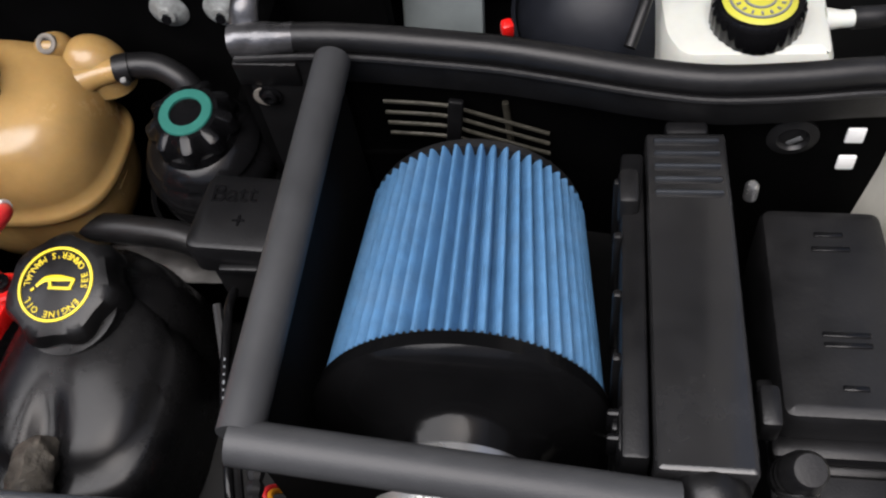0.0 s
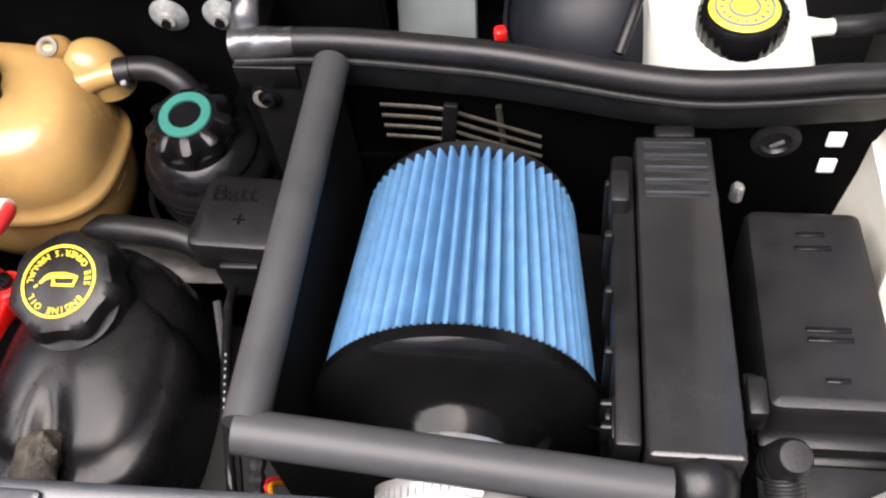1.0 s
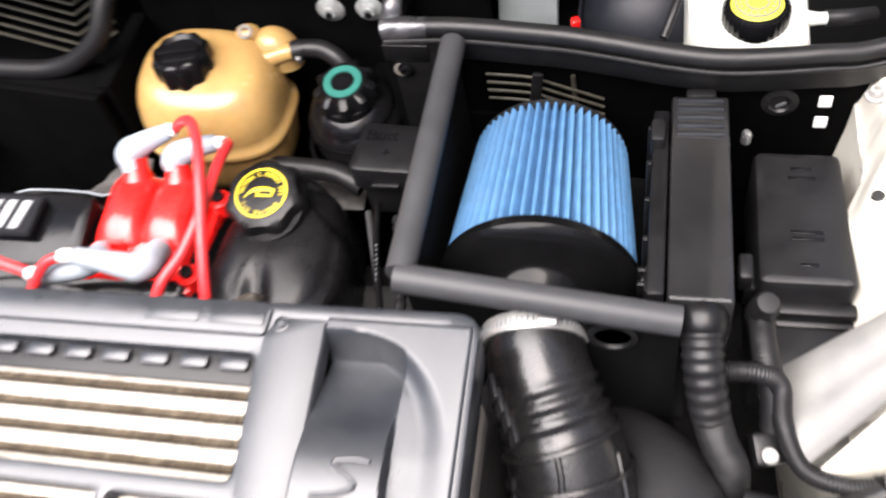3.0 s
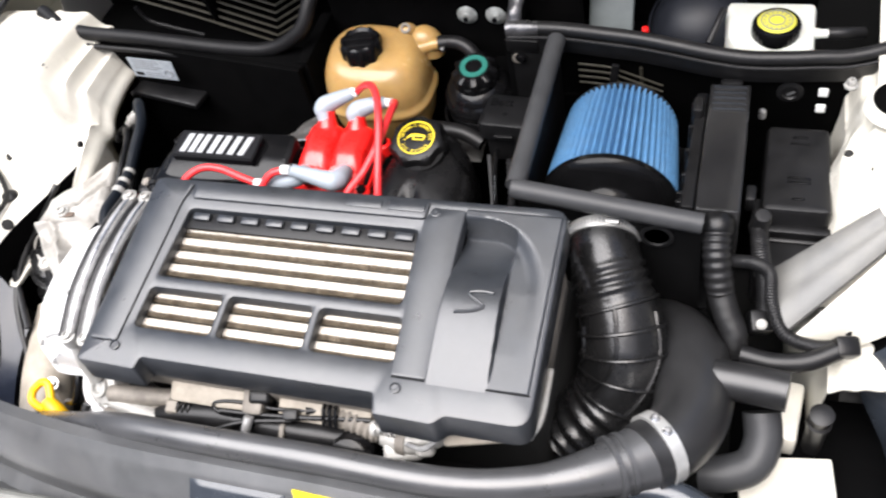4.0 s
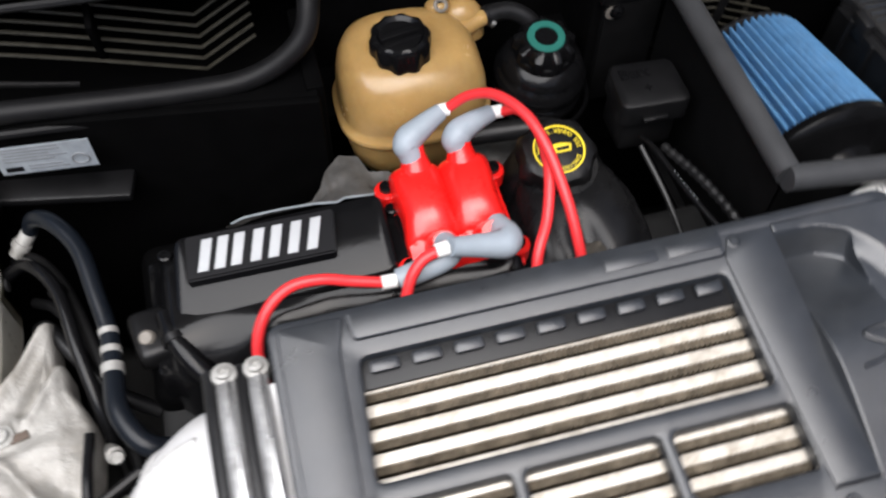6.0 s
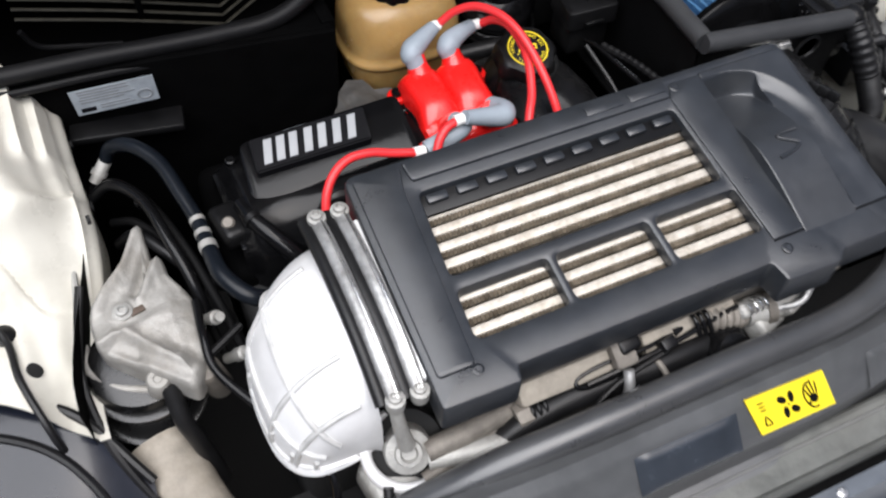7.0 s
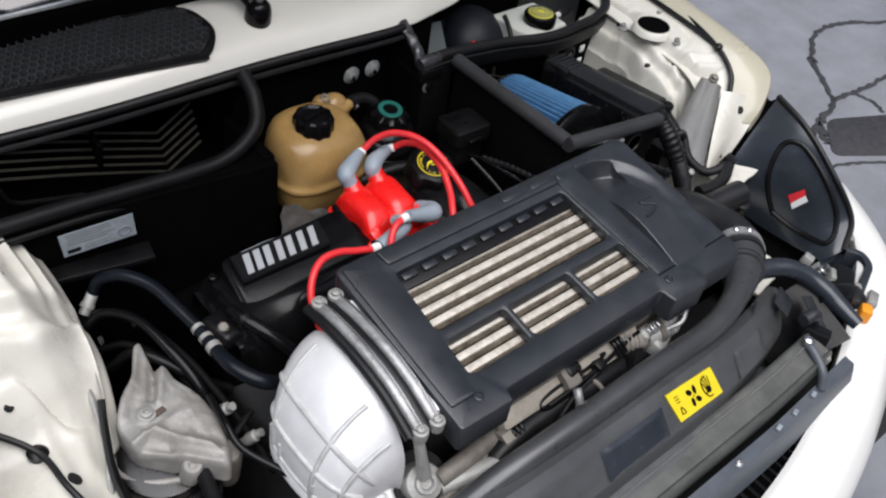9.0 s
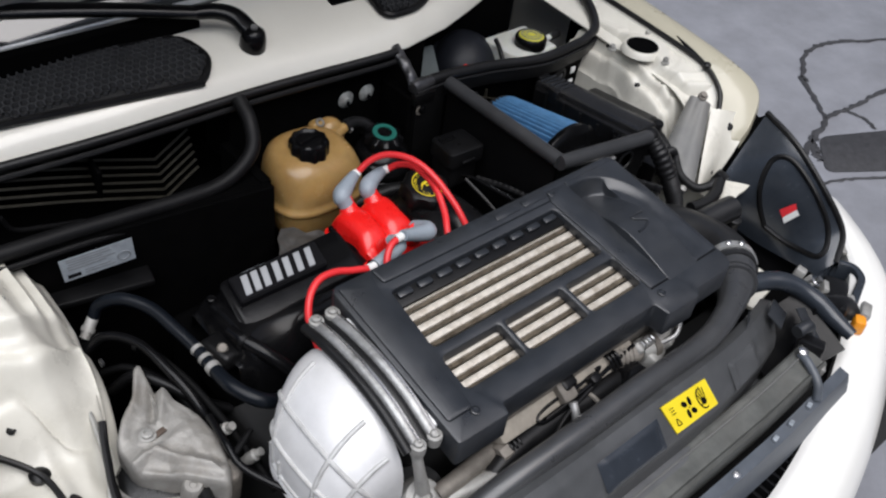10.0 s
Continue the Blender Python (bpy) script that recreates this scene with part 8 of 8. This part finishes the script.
    rear = [(-0.265, 0.234), (-0.2, 0.244), (-0.168, 0.247), (-0.156, 0.262), (-0.146, 0.285), (-0.126, 0.304), (-0.106, 0.298), (-0.098, 0.272), (-0.075, 0.266), (-0.06, 0.24)]
    def foil(u, v):
        x = lerp(-0.265, -0.06, u)
        y = lerp(curve(lip, x), curve(rear, x), v)
        crumple = 0.003 * noise.noise(V((x * 38, y * 38, 2.0))) + 0.0012 * noise.noise(V((x * 150, y * 60, 7.0)))
        return V((x, y, 0.766 - 0.006 * ease(v * 2) + crumple * ease(v * 4 + 0.2)))
    part("foil_shield", sheet(foil, 90, 24, 0.001), FOIL, t, "crumpled silver foil heat shield")
    part("foil_lip", tube([foil(k / 40, 0.0) + V((0, 0, 0.0008)) for k in range(1, 40)], 0.0014, seg=6, n=2), LABEL, t, "bright folded foil edge")
    def low_foil(u, v):
        x, y = lerp(0.03, 0.15, u), 0.285 + 0.045 * v
        return V((x, y, 0.69 + 0.006 * v + 0.004 * noise.noise(V((x * 45, y * 45, 5.0)))))
    part("foil_shield", sheet(low_foil, 50, 14, 0.001), FOIL, t, "crumpled silver foil heat shield")
    part("tank_hose", tube([(0.0, 0.312, 0.735), (0.043, 0.307, 0.742), (0.085, 0.302, 0.745), (0.125, 0.296, 0.745), (0.16, 0.285, 0.735)], 0.013, seg=14), RUBBER, t, "black rubber hose below the tank")
    part("printed_cable", tube([(0.208, 0.215, 0.795), (0.212, 0.19, 0.803), (0.2225, 0.138, 0.802), (0.234, 0.095, 0.8), (0.2445, 0.058, 0.796), (0.247, 0.03, 0.77)], 0.0036, seg=10), BLACK_GLOSS, t, "glossy black cable with fine white print")
    for k in range(14):
        f = k / 13
        part("cable_print", box((0.0011, 0.0016 + 0.0012 * (k % 3 == 0), 0.0003), (lerp(0.2125, 0.2285, f), lerp(0.188, 0.112, f), 0.8062 - 0.0006 * f), (0, 0, 12), bevel=0), GREYINK, t)
    part("orange_wire", tube([(0.262, 0.085, 0.74), (0.257, 0.077, 0.757), (0.26, 0.068, 0.758), (0.264, 0.06, 0.74)], 0.0022, seg=8), ORANGE, t, "thin orange wire")
    part("red_wire", tube([(0.258, 0.088, 0.74), (0.2525, 0.08, 0.754), (0.254, 0.07, 0.755), (0.258, 0.06, 0.735)], 0.0022, seg=8), RED_WIRE, t, "thin red wire")
    part("dipstick_tube", tube([(0.2, 0.2, 0.8), (0.215, 0.14, 0.77), (0.225, 0.08, 0.73), (0.226, 0.02, 0.68)], 0.0035, seg=8), RUBBER, t)
    part("loom_conduit", tube([(0.23, 0.2, 0.79), (0.25, 0.13, 0.8), (0.262, 0.06, 0.8), (0.262, 0.02, 0.77), (0.262, 0.0, 0.7)], lambda s: 0.0055 + 0.001 * math.sin(s * 160), seg=8, n=20), RUBBER, t)


def dipstick():
    t = thing("dipstick", (-0.37, -0.255, 0.66), "yellow plastic dipstick handle", "dipstick")
    corners = [(-0.4417, -0.2181, 0.6663), (-0.4531, -0.2295, 0.6581), (-0.4500, -0.2439, 0.6508), (-0.4241, -0.2533, 0.6508), (-0.4106, -0.2471, 0.6570), (-0.4210, -0.2243, 0.6663), (-0.4313, -0.2170, 0.6684)]
    part("loop", tube(corners + corners[:1], 0.0062, seg=10, n=5), YELLOW_PL, t)
    part("stem", tube([(-0.4189, -0.2429, 0.6581), (-0.4003, -0.2533, 0.6508), (-0.3827, -0.2615, 0.6218), (-0.3723, -0.2657, 0.5597)], [0.011, 0.014, 0.012, 0.007], seg=12), YELLOW_PL, t)


def bulkhead_extras():
    t = thing("grey_bracket", (0.35, 0.45, 0.8), "grey-green moulded bracket behind the bulkhead seal", "bracket")
    part("body", box((0.07, 0.012, 0.1), (0.34, 0.485, 0.83), (-30, 0, 0), bevel=0.004), BRACKET, t)
    t = thing("servo_shell", (0.46, 0.5, 0.8), "dark grey rounded brake servo shell", "brake servo")
    part("shell", lathe([(0.06, -0.06), (0.074, -0.03), (0.076, -0.01), (0.07, 0.012), (0.058, 0.03), (0.04, 0.043), (0.02, 0.05), (0.0, 0.052)], (0.475, 0.5, 0.81), (40, 0, 0), seg=30), SERVO, t)
    part("rim", lathe([(0.076, -0.016), (0.08, -0.012), (0.08, -0.006), (0.076, -0.002)], (0.475, 0.5, 0.81), (40, 0, 0), seg=36, hollow=True), SERVO, t)
    part("vacuum_pipe", tube([(0.512, 0.462, 0.872), (0.505, 0.44, 0.862), (0.495, 0.415, 0.845)], 0.005, seg=10), RUBBER, t)
    t = thing("red_plug", (0.4, 0.44, 0.84), "small red plastic plug", "plug")
    part("plug", box((0.01, 0.01, 0.016), (0.4, 0.43, 0.852), (10, 0, 20), bevel=0.003), RED, t)
    t = thing("lower_slats", (0.37, 0.36, 0.78), "dull parallel pipes behind the air filter", "pipes")
    for k in range(4):
        z = 0.841 - 0.012 * k
        part("pipe", tube([(0.308, 0.362, z + 0.001), (0.34, 0.362, z - 0.0015), (0.362, 0.362, z - 0.005), (0.378, 0.362, z - 0.012), (0.435, 0.362, z - 0.036)], 0.0017, seg=8, n=5), BEIGE_PIPE, t)
    part("pipe_clip", box((0.012, 0.006, 0.05), (0.362, 0.36, 0.82), (0, 8, 0), bevel=0.002), BLACK, t)
    part("backing", lathe([(0.036, -0.002), (0.038, 0.0), (0.036, 0.002), (0.0, 0.002)], (0.345, 0.378, 0.818), (90, 0, 0), seg=32), ALLOY_DARK, t, "pale round plate behind the pipes")
    part("upright_pipe", tube([(0.402, 0.366, 0.836), (0.404, 0.366, 0.79)], 0.0028, seg=8, n=3), BEIGE_PIPE, t)


shroud()
intercooler()
rails()
horn()
coil_pack()
leads()
valve_cover()
oil_filler()
expansion_tank()
steering_reservoir()
relay_box()
filter_box()
air_filter()
intake_hose()
fuse_box()
brake_reservoir()
firewall_label()
fan_sign()
elbow_duct()
looms()
chassis_leg()
engine_mount()
left_hoses()
engine()
dipstick()
bulkhead_extras()
